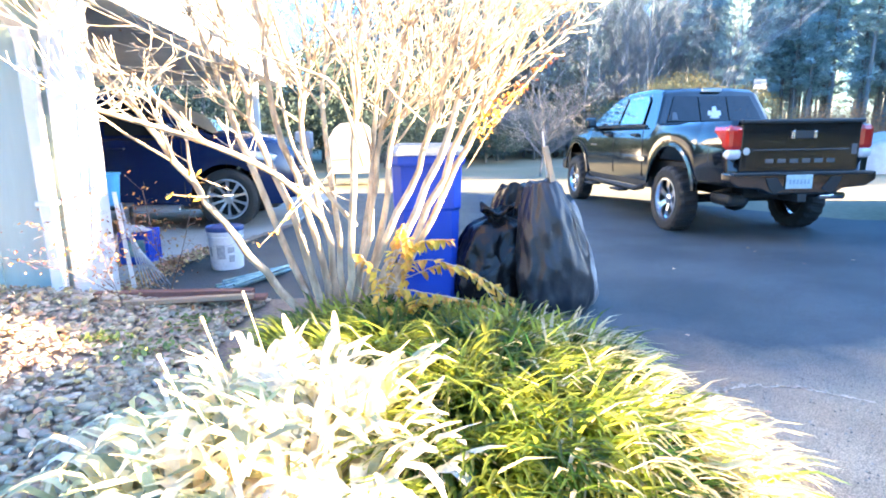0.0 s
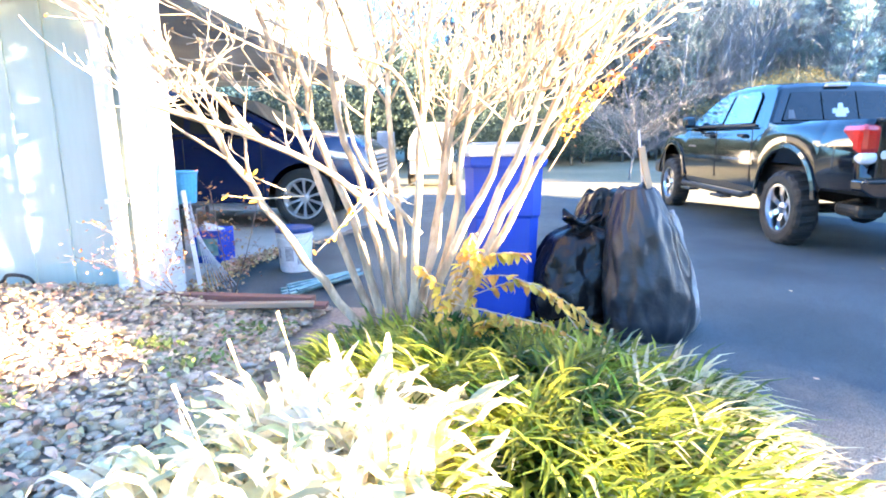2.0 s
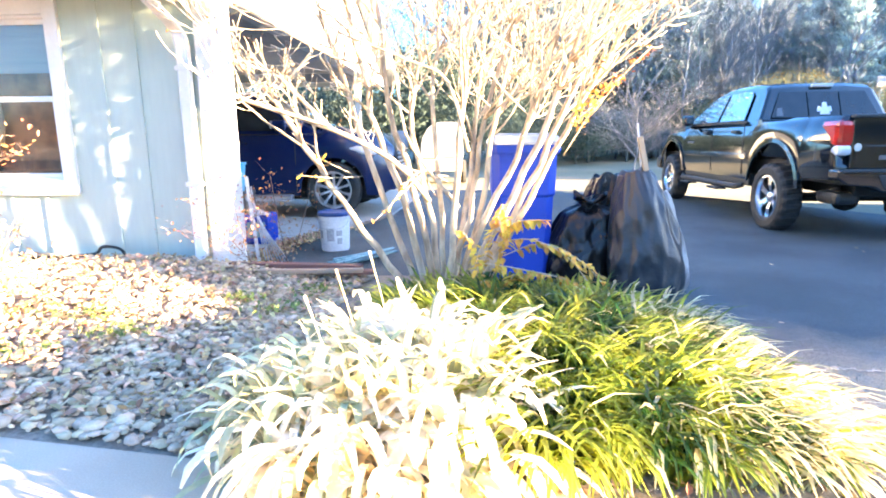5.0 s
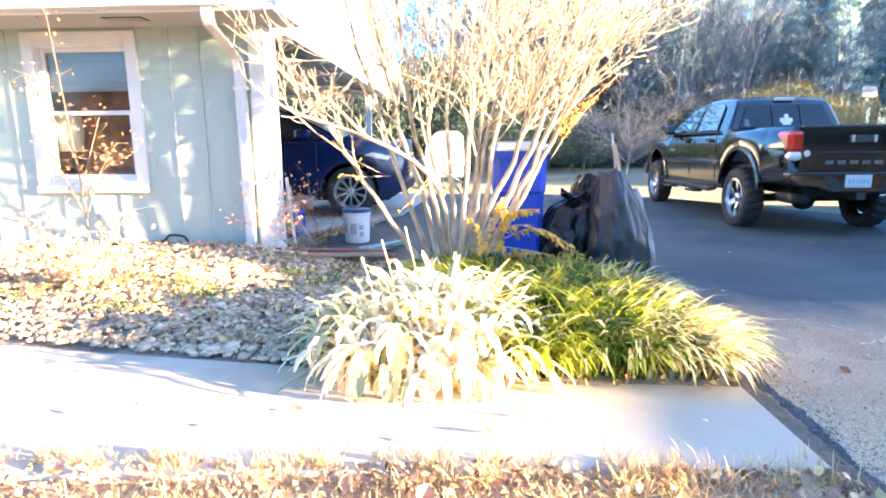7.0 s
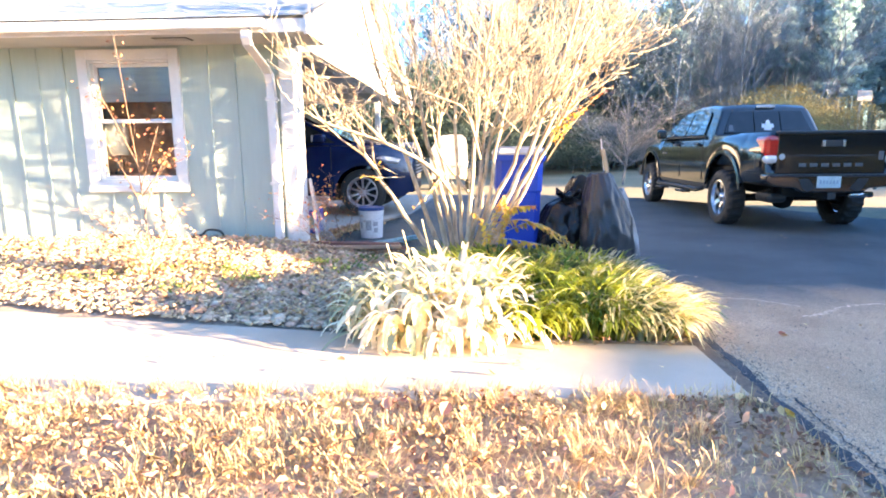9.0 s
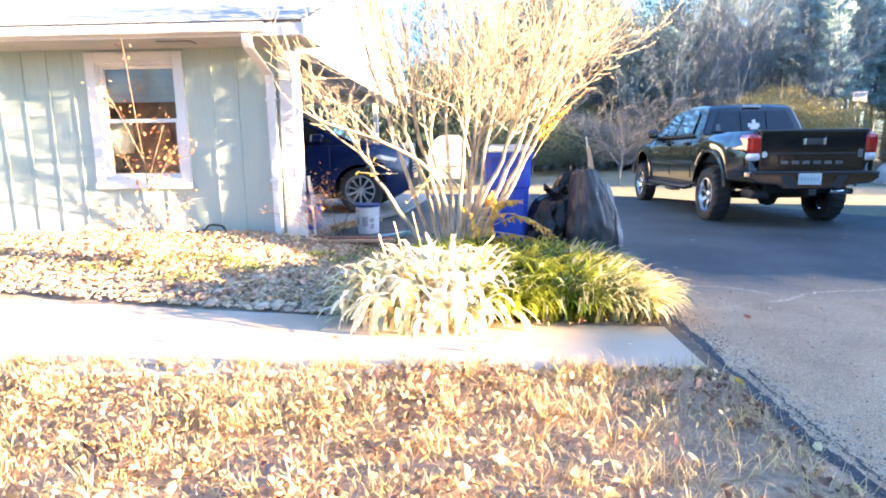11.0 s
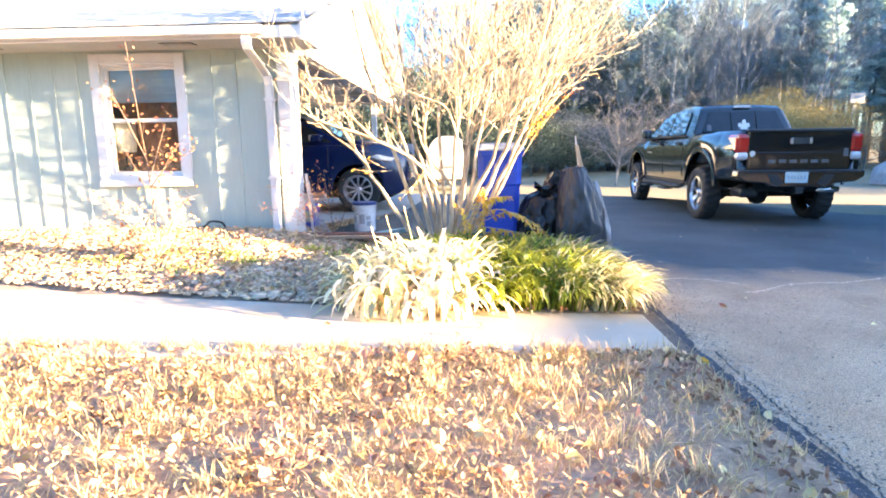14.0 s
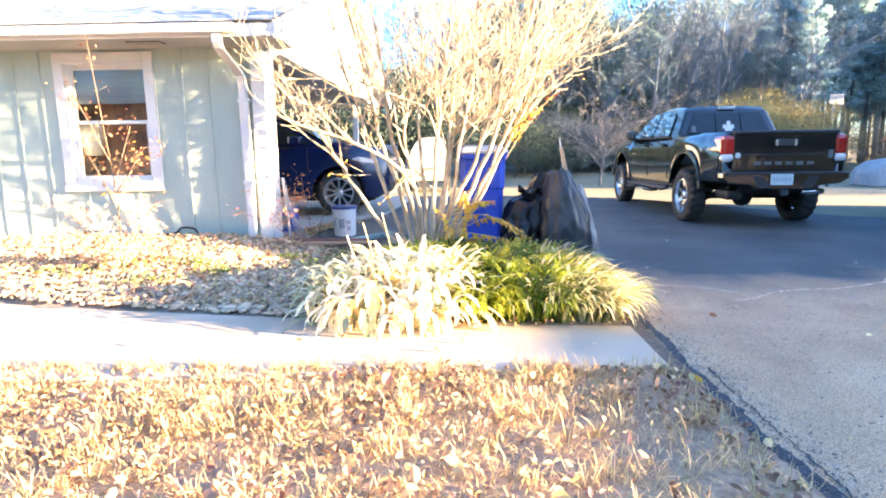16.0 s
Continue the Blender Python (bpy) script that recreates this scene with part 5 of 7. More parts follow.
# ---- bin, bags and what leans by them ----
def wheelie_bin():
    t = thing("wheeled_bin", "tall blue plastic wheeled bin, sky sheen painted into its pale lid", "bin", (0.13, 3.0, -0.01))
    def ring(bm, x0, x1, y0, y1, z, c=0.05):
        x0, x1 = 0.415 - 0.81 * (0.415 - x0), 0.415 - 0.81 * (0.415 - x1)
        return [bm.verts.new(p) for p in ((x0 + c, y0, z), (x1 - c, y0, z), (x1, y0 + c, z), (x1, y1 - c, z), (x1 - c, y1, z), (x0 + c, y1, z), (x0, y1 - c, z), (x0, y0 + c, z))]
    def loft(rings, bm):
        for a, b in zip(rings, rings[1:]):
            for k in range(8):
                bm.faces.new((a[k], a[(k + 1) % 8], b[(k + 1) % 8], b[k]))
        bm.faces.new(rings[0][::-1]), bm.faces.new(rings[-1])
    bm = bmesh.new()
    loft([ring(bm, -0.10, 0.35, 2.80, 3.22, 0.03), ring(bm, -0.11, 0.36, 2.79, 3.24, 0.10), ring(bm, -0.125, 0.375, 2.765, 3.27, 0.62),
          ring(bm, -0.125, 0.375, 2.765, 3.27, 0.625), ring(bm, -0.137, 0.387, 2.752, 3.28, 0.645), ring(bm, -0.145, 0.395, 2.742, 3.30, 0.92)], bm)
    part("body", bm, BINBLUE, t)
    bm = bmesh.new()
    loft([ring(bm, -0.16, 0.41, 2.725, 3.315, 0.915), ring(bm, -0.165, 0.415, 2.72, 3.32, 0.93), ring(bm, -0.165, 0.415, 2.72, 3.32, 0.975), ring(bm, -0.15, 0.40, 2.735, 3.30, 0.98)], bm)
    part("rim", bm, BINBLUE, t)
    bm = bmesh.new()
    loft([ring(bm, -0.172, 0.422, 2.705, 3.33, 0.978), ring(bm, -0.175, 0.425, 2.70, 3.335, 0.995), ring(bm, -0.15, 0.40, 2.74, 3.30, 1.03), ring(bm, -0.08, 0.33, 2.85, 3.2, 1.045)], bm)
    lid = part("lid", bm, BINGREY, t, "lid coloured pale grey-blue for the sky's sheen")
    part("lid_rib", box((0.0, 2.80, 1.03), (0.36, 2.83, 1.052), 0.006), BINGREY, lid)
    tubes("handle", [([(-0.03, 3.31, 0.93), (-0.03, 3.39, 0.97), (0.39, 3.39, 0.97), (0.39, 3.31, 0.93)], 0.014)], BINBLUE, t, "", 8)
    for s in (0.0, 0.37):
        part("wheel", lathe([(0.02, -0.03), (0.11, -0.03), (0.125, -0.015), (0.125, 0.015), (0.11, 0.03), (0.02, 0.03)], 22, "x", (s, 3.24, 0.115)), RUBBER, t)
    for s in (0.395, -0.045):
        part("grip", box((s - 0.012, 2.78, 0.93), (s + 0.03, 2.88, 0.96), 0.01), BINBLUE, t)


wheelie_bin()


def sack(name, label, c, rx, ry, h, top, lean, seed, material, group="", pleats=9, n=110, m=64, tie=False, crumple=1.0, bulge=1.25):
    """A slumped refuse sack with gathered folds and crumpled film."""
    r = random.Random(seed)
    ph = [r.uniform(0, 6.28) for _ in range(6)]
    V, F = [], []
    for j in range(m + 1):
        t = j / m
        for i in range(n):
            a = 2 * math.pi * i / n
            body = (1 - (1 - min(1, t / 0.16)) ** 2 * 0.22) * (1 - (1 - top) * max(0, (t - 0.12) / 0.88) ** bulge)
            if tie:
                body *= 1 - 0.62 * math.exp(-((t - 0.90) / 0.055) ** 2)
            wob = noise.noise(Vector((math.cos(a) * 1.3, math.sin(a) * 1.3, t * 1.5 + seed)))
            fold = 1 + (0.012 + 0.05 * t ** 2) * math.sin(pleats * (a + 0.35 * wob) + ph[0]) * (0.5 + 0.5 * math.sin(2 * a + ph[2] + 3 * wob)) + 0.06 * math.sin(3 * a + ph[3] + 2.5 * t)
            x, y = math.cos(a), math.sin(a)
            sq = (abs(x) ** 3 + abs(y) ** 3) ** (-1 / 3) * 0.35 + 0.65
            p = Vector((x * rx * sq * body * fold, y * ry * sq * body * fold, h * t))
            q = noise.noise(Vector((x * 2.4, y * 2.4, t * 4.5)) + Vector((seed, 0, 0)))
            cr = abs(noise.noise(Vector((x * 6, y * 6, t * 7)) + Vector((0, seed, 0)))) - 0.2
            ridge = 1 - abs(noise.noise(Vector((x * 1.8 + t * 1.2, y * 1.8, t * 2.2 + x)) + Vector((seed, seed, 0)))) * 2
            w3 = Vector((x * 2.6 + seed, y * 2.6 - seed, t * 3.4 + 0.6 * wob))
            crease = sum(amp * (1 - 2.2 * abs(noise.noise(w3 * f + Vector((f, 0, f))))) for f, amp in ((0.9, 0.055), (1.9, 0.020), (4.3, 0.007)))
            p *= 1 + 0.10 * q - 0.04 * cr + 0.05 * ridge + crumple * crease
            p += Vector((lean[0] * t * t, lean[1] * t * t, 0))
            p.z = h * t * (1 + 0.22 * max(0, t - 0.6) * noise.noise((x * 1.6 + seed, y * 1.6, 0))) + 0.0
            V.append(p + Vector(c))
    cut = int(m * 0.84)
    t_ = thing(name, label, "rubbish bag", c, group)
    for part_name, j0, j1 in (("bag_body", 0, cut), ("gathered_top", cut, m)):
        W = V[j0 * n:(j1 + 1) * n]
        F = []
        for j in range(j1 - j0):
            for i in range(n):
                a, b = j * n + i, j * n + (i + 1) % n
                F.append((a, b, b + n, a + n))
        if j0 == 0:
            F.append(tuple(range(n - 1, -1, -1)))
        else:
            k = len(W)
            W.append(Vector(c) + Vector((lean[0], lean[1], h * 0.93)))
            for i in range(n):
                F.append(((j1 - j0) * n + i, (j1 - j0) * n + (i + 1) % n, k))
        raw(part_name, W, F, material, t_, "", True)
    return t_


sack("rubbish_bag", "tall overfilled black plastic rubbish bag on the asphalt", (0.985, 2.66, -0.012), 0.225, 0.21, 0.83, 0.42, (-0.085, 0.03), 3, BAG, "rubbish bags", bulge=1.9, crumple=1.2)
sack("rubbish_bag", "slumped crumpled black plastic rubbish bag by the bin", (0.60, 2.90, -0.012), 0.255, 0.22, 0.64, 0.42, (0.05, 0.0), 7, BLACKBAG, "rubbish bags", pleats=11, crumple=1.3, bulge=2.4, tie=True)
sack("rubbish_bag", "black rubbish bag sagging behind the tall bag", (0.82, 3.1, -0.012), 0.24, 0.2, 0.76, 0.6, (0.05, 0.0), 12, BLACKBAG, "rubbish bags", crumple=1.6, bulge=2.2)
sack("rubbish_bag", "crumpled grey and silver bag wedged behind the black bag", (1.15, 2.78, -0.012), 0.14, 0.15, 0.66, 0.5, (-0.08, 0.0), 19, SILVER, "rubbish bags", pleats=7)
sack("rubbish_bag", "flattened black bag spread over the bed edge", (0.42, 2.42, 0.0), 0.34, 0.16, 0.12, 0.5, (0, 0), 25, BLACKBAG, "rubbish bags", m=14)
lath = thing("wooden_lath", "broken pale lath sticking out of the bag", "stick", (1.0, 2.75, 0.6))
part("shaft", box((0.975, 2.74, 0.45), (1.01, 2.765, 1.03), 0.004, rot=Matrix.Rotation(radians(-14), 3, "Y")), WOOD, lath)
rod = thing("thin_rod", "thin grey rod sticking out of the bag", "rod", (0.95, 2.78, 0.6))
tubes("shaft", [([(0.99, 2.78, 0.5), (0.915, 2.79, 1.11)], 0.006)], WIRE, rod)

# bucket
def bucket():
    c = (-1.47, 4.20, -0.012)
    t = thing("bucket", "white plastic bucket with a navy lid and worn print", "bucket", c)
    part("body", lathe([(0.128, 0.0), (0.132, 0.01), (0.142, 0.27), (0.150, 0.272), (0.150, 0.285), (0.144, 0.288), (0.145, 0.305), (0.152, 0.308), (0.152, 0.32), (0.147, 0.34)], 36, "z", c), BUCKETW, t, smooth=False)
    part("lid", lathe([(0.156, 0.33), (0.158, 0.335), (0.158, 0.36), (0.150, 0.368), (0.14, 0.36), (0.0, 0.362)], 36, "z", c), LIDBLUE, t, "navy blue lid")
    for a0, z0, z1, w in ((-1.9, 0.10, 0.22, 0.5), (-1.2, 0.07, 0.13, 0.35), (-1.25, 0.15, 0.20, 0.4), (-2.5, 0.12, 0.2, 0.25)):
        bm = bmesh.new()
        prev = None
        for i in range(7):
            a = a0 + w * i / 6
            cur = [bm.verts.new((c[0] + (0.133 + 0.037 * z) * math.cos(a) * 1.012, c[1] + (0.133 + 0.037 * z) * math.sin(a) * 1.012, c[2] + z)) for z in (z0, z1)]
            if prev:
                bm.faces.new((prev[0], cur[0], cur[1], prev[1]))
            prev = cur
        part("print", bm, INK, t, "faded grey print")
    tubes("handle", [(spline([(c[0] - 0.155, c[1], 0.30), (c[0] - 0.12, c[1] - 0.13, 0.23), (c[0], c[1] - 0.17, 0.20), (c[0] + 0.12, c[1] - 0.13, 0.23), (c[0] + 0.155, c[1], 0.30)], 16), 0.0025)], WIRE, t, "thin wire handle")


bucket()


def crate():
    t = thing("recycling_crate", "blue plastic recycling crate with crumpled packaging", "crate", (-2.29, 4.46, 0.01))
    x0, x1, y0, y1, h = -2.41, -2.16, 4.32, 4.60, 0.30
    bm = bmesh.new()
    for lo, hi in (((x0, y0, 0.012), (x1, y0 + 0.012, h)), ((x0, y1 - 0.012, 0.012), (x1, y1, h)), ((x0, y0 + 0.012, 0.012), (x0 + 0.012, y1 - 0.012, h)), ((x1 - 0.012, y0 + 0.012, 0.012), (x1, y1 - 0.012, h)), ((x0, y0, 0.012), (x1, y1, 0.03))):
        box(lo, hi, 0.004, bm)
    part("tub", bm, BINBLUE, t)
    for k in range(6):
        part("rib", box((x1 - 0.001, y0 + 0.03 + 0.042 * k, 0.04), (x1 + 0.007, y0 + 0.038 + 0.042 * k, h - 0.02), 0.002), BINBLUE, t)
    r = random.Random(5)
    for k in range(6):
        p = thing("packaging_scrap", "crumpled pale packaging lying in the crate", "packaging", (x0 + 0.05 + 0.03 * k, 4.42, 0.26), group="packaging in the crate")
        bm = bmesh.new()
        bmesh.ops.create_icosphere(bm, subdivisions=2, radius=0.05, matrix=Matrix.Translation((x0 + 0.05 + 0.03 * k, 4.38 + 0.16 * r.random(), 0.27 + 0.03 * r.random())))
        for v in bm.verts:
            v.co += Vector((r.gauss(0, 0.008), r.gauss(0, 0.008), r.gauss(0, 0.008)))
        part("sheet", bm, PAPER, p)
    sg = part("print_panel", box((x0 + 0.04, y0 - 0.004, 0.08), (x1 - 0.03, y0 + 0.002, 0.23), 0.001), TEAL, t, "worn teal and rust print")


crate()
tub = thing("plastic_tub", "light blue plastic tub standing behind the post", "tub", (-2.58, 4.6, 0.5))
part("body", lathe([(0.0, 0.512), (0.09, 0.51), (0.095, 0.52), (0.12, 0.78), (0.13, 0.785), (0.13, 0.80), (0.115, 0.795), (0.09, 0.54), (0.0, 0.53)], 24, "z", (-2.58, 4.6, 0), None, False), TUBBLUE, tub)
stand = thing("work_stool", "small dark stool under the blue tub", "stool", (-2.58, 4.6, 0))
part("top", box((-2.74, 4.45, 0.475), (-2.42, 4.75, 0.508), 0.008), PLASTIC, stand)
for sx in (-0.15, 0.12):
    for sy in (-0.13, 0.13):
        part("leg", box((-2.58 + sx, 4.6 + sy - 0.015, 0.012), (-2.55 + sx, 4.6 + sy + 0.015, 0.476), 0.004), PLASTIC, stand)

# laths, wire and boards by the corner
pvc = thing("trim_strip", "white trim strip leaning on the corner post", "trim strip", (-1.93, 3.36, 0))
tubes("strip", [([(-1.90, 3.37, 0.012), (-1.945, 3.335, 0.74)], 0.02)], TRIM, pvc, "", 4, False)
fan = thing("wire_rack", "grey wire rack fanned out against the post", "wire rack", (-1.9, 3.45, 0))
for k in range(8):
    tubes("rod", [([(-1.88 + 0.02 * k, 3.46 + 0.02 * k, 0.005), (-1.93, 3.38, 0.66 - 0.03 * k)], 0.005)], WIRE, fan, "", 5)
for a, b, z, w, hh, m_, lab in (((-2.00, 2.925), (-0.95, 2.84), 0.17, 0.07, 0.035, REDWOOD, "reddish stained board lying on the stones"), ((-1.81, 2.70), (-0.93, 2.77), 0.165, 0.05, 0.03, TANWOOD, "pale bare board lying on the stones"), ((-1.72, 2.80), (-0.86, 2.80), 0.15, 0.09, 0.025, REDWOOD, "dark stained board half under another board")):
    bd = thing("board", lab, "board", ((a[0] + b[0]) / 2, (a[1] + b[1]) / 2, z), group="loose boards")
    L_ = math.hypot(b[0] - a[0], b[1] - a[1])
    cx, cy = (a[0] + b[0]) / 2, (a[1] + b[1]) / 2
    part("plank", box((cx - L_ / 2, cy - w / 2, z - 0.06), (cx + L_ / 2, cy + w / 2, z - 0.06 + hh), 0.004, rot=Matrix.Rotation(math.atan2(b[1] - a[1], b[0] - a[0]), 3, "Z")), m_, bd)
for k in range(9):
    st_ = thing("fence_stake", "teal painted steel fence stake in a loose stack", "stake", (-1.0, 3.5, 0.05), group="stack of fence stakes")
    dy, dz = 0.075 * (k % 4), 0.010 + 0.028 * (k // 4)
    tubes("stake", [([(-1.27 - 0.03 * (k % 4) + 0.05 * (k // 4), 3.22 + dy, dz + 0.012), (-0.93 + 0.025 * (k % 5), 3.80 + 0.6 * dy, dz + 0.012)], 0.011)], TEAL, st_, "", 4, False)
hose = tubes("garden_hose", [(spline([(-3.5, 2.86, 0.19), (-3.2, 2.82, 0.20), (-2.95, 2.88, 0.21), (-2.85, 2.85, 0.27), (-2.72, 2.84, 0.26), (-2.70, 2.88, 0.19)], 30), 0.011)], RUBBER, None, "", 8)
tagged(hose, "length of dark hose looped along the wall", "hose")

# far lot: covered trailer, box, camper, hoop
WHITE = mat("white_cover", (0.34, 0.345, 0.36), (0.27, 0.27, 0.285), rough=0.5, scale=4, fine=20, bump=0.2)
GREYBOX = mat("weathered_grey_panel", (0.30, 0.28, 0.25), (0.38, 0.36, 0.33), rough=0.8, scale=2)
tr = thing("covered_trailer", "small grey trailer under a white cover", "trailer", (-0.75, 13.2, -0.12))
part("bed", box((-1.35, 12.6, 0.22), (-0.40, 14.4, 0.60), 0.03), GREYBOX, tr)
bm = bmesh.new()
V = []
for y in (12.55, 13.5, 14.45):
    sag = 0.0 if y != 13.5 else -0.04
    V.append([bm.verts.new((x, y, z + sag)) for x, z in ((-1.37, 0.56), (-1.36, 0.80), (-1.33, 1.02), (-1.20, 1.24), (-1.05, 1.36), (-0.80, 1.39), (-0.52, 1.38), (-0.43, 1.30), (-0.40, 0.95), (-0.38, 0.57))])
for A, B in zip(V, V[1:]):
    for k in range(9):
        bm.faces.new((A[k], A[k + 1], B[k + 1], B[k]))
bm.faces.new(V[0]), bm.faces.new(V[2])
part("cover", bm, WHITE, tr, "white fabric cover")
for x in (-1.38, -0.37):
    part("wheel", lathe([(0.05, -0.07), (0.28, -0.07), (0.30, 0), (0.28, 0.07), (0.05, 0.07)], 20, "x", (x, 13.5, 0.18)), RUBBER, tr)
bx = thing("storage_box", "white storage box on a grey stand", "box", (-2.0, 13.4, -0.12))
part("box", box((-2.16, 13.1, 0.78), (-1.8, 13.7, 1.2), 0.03), WHITE, bx)
part("stand", box((-2.12, 13.15, -0.12), (-1.84, 13.65, 0.779), 0.01), GREYBOX, bx)

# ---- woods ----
# Distance haze is put into the woods colours: pale, bluish needles, leaves and bark.
PINE = mat("hazy_pine_needles", (0.28, 0.43, 0.46), (0.34, 0.49, 0.51), rough=0.8, scale=0.6, island=0.3, hue=0.02, translucent=0.35, bump=0.0)
EVER = mat("evergreen_leaf", (0.062, 0.092, 0.078), (0.092, 0.125, 0.10), rough=0.8, scale=0.8, island=0.5, hue=0.02, translucent=0.45, bump=0.0, spec=0.2)
OLIVE = mat("olive_leaf", (0.32, 0.265, 0.12), (0.39, 0.32, 0.14), rough=0.9, scale=0.8, island=0.15, hue=0.01, translucent=0.15, bump=0.0)
GREENLEAF = mat("hazy_green_leaf", (0.14, 0.205, 0.20), (0.18, 0.25, 0.235), rough=0.8, scale=0.8, island=0.35, hue=0.02, translucent=0.5, bump=0.0, spec=0.2)
RUST = mat("rust_leaf", (0.40, 0.18, 0.09), (0.46, 0.26, 0.14), rough=0.7, scale=0.8, island=0.45, hue=0.02, translucent=0.3, bump=0.0)
BRUSH = mat("grey_brush", (0.16, 0.18, 0.19), (0.11, 0.125, 0.135), rough=0.9, scale=0.8, island=0.4, hue=0.02, translucent=0.2, bump=0.0)
PBARK = mat("pine_bark", (0.20, 0.20, 0.205), (0.145, 0.15, 0.155), rough=0.9, scale=2, fine=12, bump=0.5)
GBARK = mat("hazy_grey_bark", (0.185, 0.23, 0.285), (0.14, 0.178, 0.22), rough=0.85, scale=2, fine=14, bump=0.4)


def pine(seed, h, low):
    r = random.Random(seed)
    t = thing("pine", "tall thin pine at the wood's edge", "tree", (0, 0, 0), group="woods")
    lx, ly = r.gauss(0, 0.3), r.gauss(0, 0.3)
    tubes("trunk", [([(lx * k * k / 25, ly * k * k / 25, h * k / 5 * 0.97) for k in range(6)], [0.17, 0.15, 0.13, 0.10, 0.06, 0.02])], PBARK, t, "", 7)
    V, F, runs = [], [], []
    for k in range(64):
        z = h * (low + (1 - low) * (k / 64) ** 0.9)
        reach = (0.5 + 1.9 * (1 - (z / h)) ** 0.6) * r.uniform(0.5, 1.1)
        a = r.uniform(0, 6.28)
        q = (z / h) ** 2
        root = Vector((lx * q, ly * q, z))
        tip = root + Vector((math.cos(a) * reach, math.sin(a) * reach, r.uniform(-0.1, 0.5)))
        runs.append(([root, (root + tip) / 2 + Vector((0, 0, 0.08)), tip], [0.03, 0.02, 0.008]))
        for c in range(4):
            p = root.lerp(tip, r.uniform(0.45, 1.05))
            for _ in range(20):
                d = Vector((r.gauss(0, 1), r.gauss(0, 1), r.gauss(0.2, 0.8))).normalized()
                s = d.orthogonal().normalized() * 0.05
                q0 = p + Vector((r.gauss(0, 0.16), r.gauss(0, 0.16), r.gauss(0, 0.11)))
                i = len(V)
                V.extend((q0 - s, q0 + s, q0 + d * r.uniform(0.18, 0.36)))
                F.append((i, i + 1, i + 2))
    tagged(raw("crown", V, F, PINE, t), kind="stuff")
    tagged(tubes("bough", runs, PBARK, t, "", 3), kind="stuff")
    return t


def bare_tree(seed, h, spread, material, levels=4, taper=0.42, trunk=0.66, limbs=9, name="bare_tree", label="leafless grey deciduous tree", girth=0.0068):
    r = random.Random(seed)
    t = thing(name, label, "tree", (0, 0, 0), group="woods")
    runs = []

    def grow(p, d, length, rad, level):
        pts = [p]
        n = 4
        for i in range(n):
            d = (d + Vector((r.gauss(0, 0.12), r.gauss(0, 0.12), r.gauss(0.05, 0.08)))).normalized()
            p = p + d * length / n
            pts.append(p)
        runs.append((pts, [rad * (1 - 0.6 * i / n) for i in range(n + 1)]))
        if level < levels:
            for _ in range((limbs, 6, 5, 4)[level]):
                k = r.randint(1 if level else 2, n)
                side = Vector((r.gauss(0, 1), r.gauss(0, 1), r.gauss(0.25, 0.5))).normalized()
                grow(pts[k], (d * 0.7 + side * spread).normalized(), (length if level else h * 0.66) * r.uniform(0.38, 0.62), rad * taper, level + 1)

    grow(Vector((0, 0, -0.1)), Vector((0, 0, 1)), h * trunk, h * girth, 0)
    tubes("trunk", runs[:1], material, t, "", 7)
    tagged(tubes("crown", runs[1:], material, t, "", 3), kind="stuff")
    return t


def bush(seed, w, h, material, label, n=3600, size=0.09, name="evergreen_shrub", slim=0.5):
    r = random.Random(seed)
    t = thing(name, label, "shrub" if h < 4 else "tree", (0, 0, 0), group="woods edge")
    lobes = [(Vector((r.gauss(0, w * 0.28), r.gauss(0, w * 0.28), h * r.uniform(0.25, 0.80))), r.uniform(0.22, 0.40)) for _ in range(13)]
    V, F = [], []
    for _ in range(n):
        c, k = r.choice(lobes)
        d = Vector((r.gauss(0, 1), r.gauss(0, 1), r.gauss(0, 1))).normalized()
        rad = k * (0.55 + 0.55 * r.random() ** 0.5) * (1 + 0.35 * noise.noise(d * 2.5 + Vector((seed, 0, 0))))
        p = c + Vector((d.x * w * rad, d.y * w * rad, d.z * h * 0.55 * rad))
        if p.z < 0.02:
            continue
        i = len(V)
        u = (d + Vector((r.gauss(0, 0.7), r.gauss(0, 0.7), r.gauss(0, 0.7)))).normalized()
        s = u.orthogonal().normalized()
        q = u.cross(s)
        sz = size * r.uniform(0.6, 1.3)
        V.extend((p - s * sz, p - q * sz * slim, p + s * sz, p + q * sz * slim))
        F.append((i, i + 1, i + 2, i + 3))
    tagged(raw("crown", V, F, material, t), kind="stuff")
    tubes("trunk", [([(0, 0, -0.1), (0.05, 0, h * 0.3), (0, 0.03, h * 0.6)], [0.05 * h / 3 + 0.02, 0.05 * h / 3, 0.02])] + [([(0, 0, h * 0.15), c * 0.9], [0.03, 0.01]) for c, k in lobes[:8]], PBARK, t, "", 5)
    return t


def plant_out(protos, places):
    used = set()
    for k, (kind, x, y, s) in enumerate(places):
        p = protos[kind]
        m = Matrix.Translation((x, y, -0.12)) @ Matrix.Rotation(k * 2.4, 4, "Z") @ Matrix.Diagonal((s, s, s * (0.92 + 0.16 * ((k * 37) % 10) / 10), 1))
        if kind in used:
            copy_thing(p, m)
        else:
            p.matrix_basis = m
            used.add(kind)


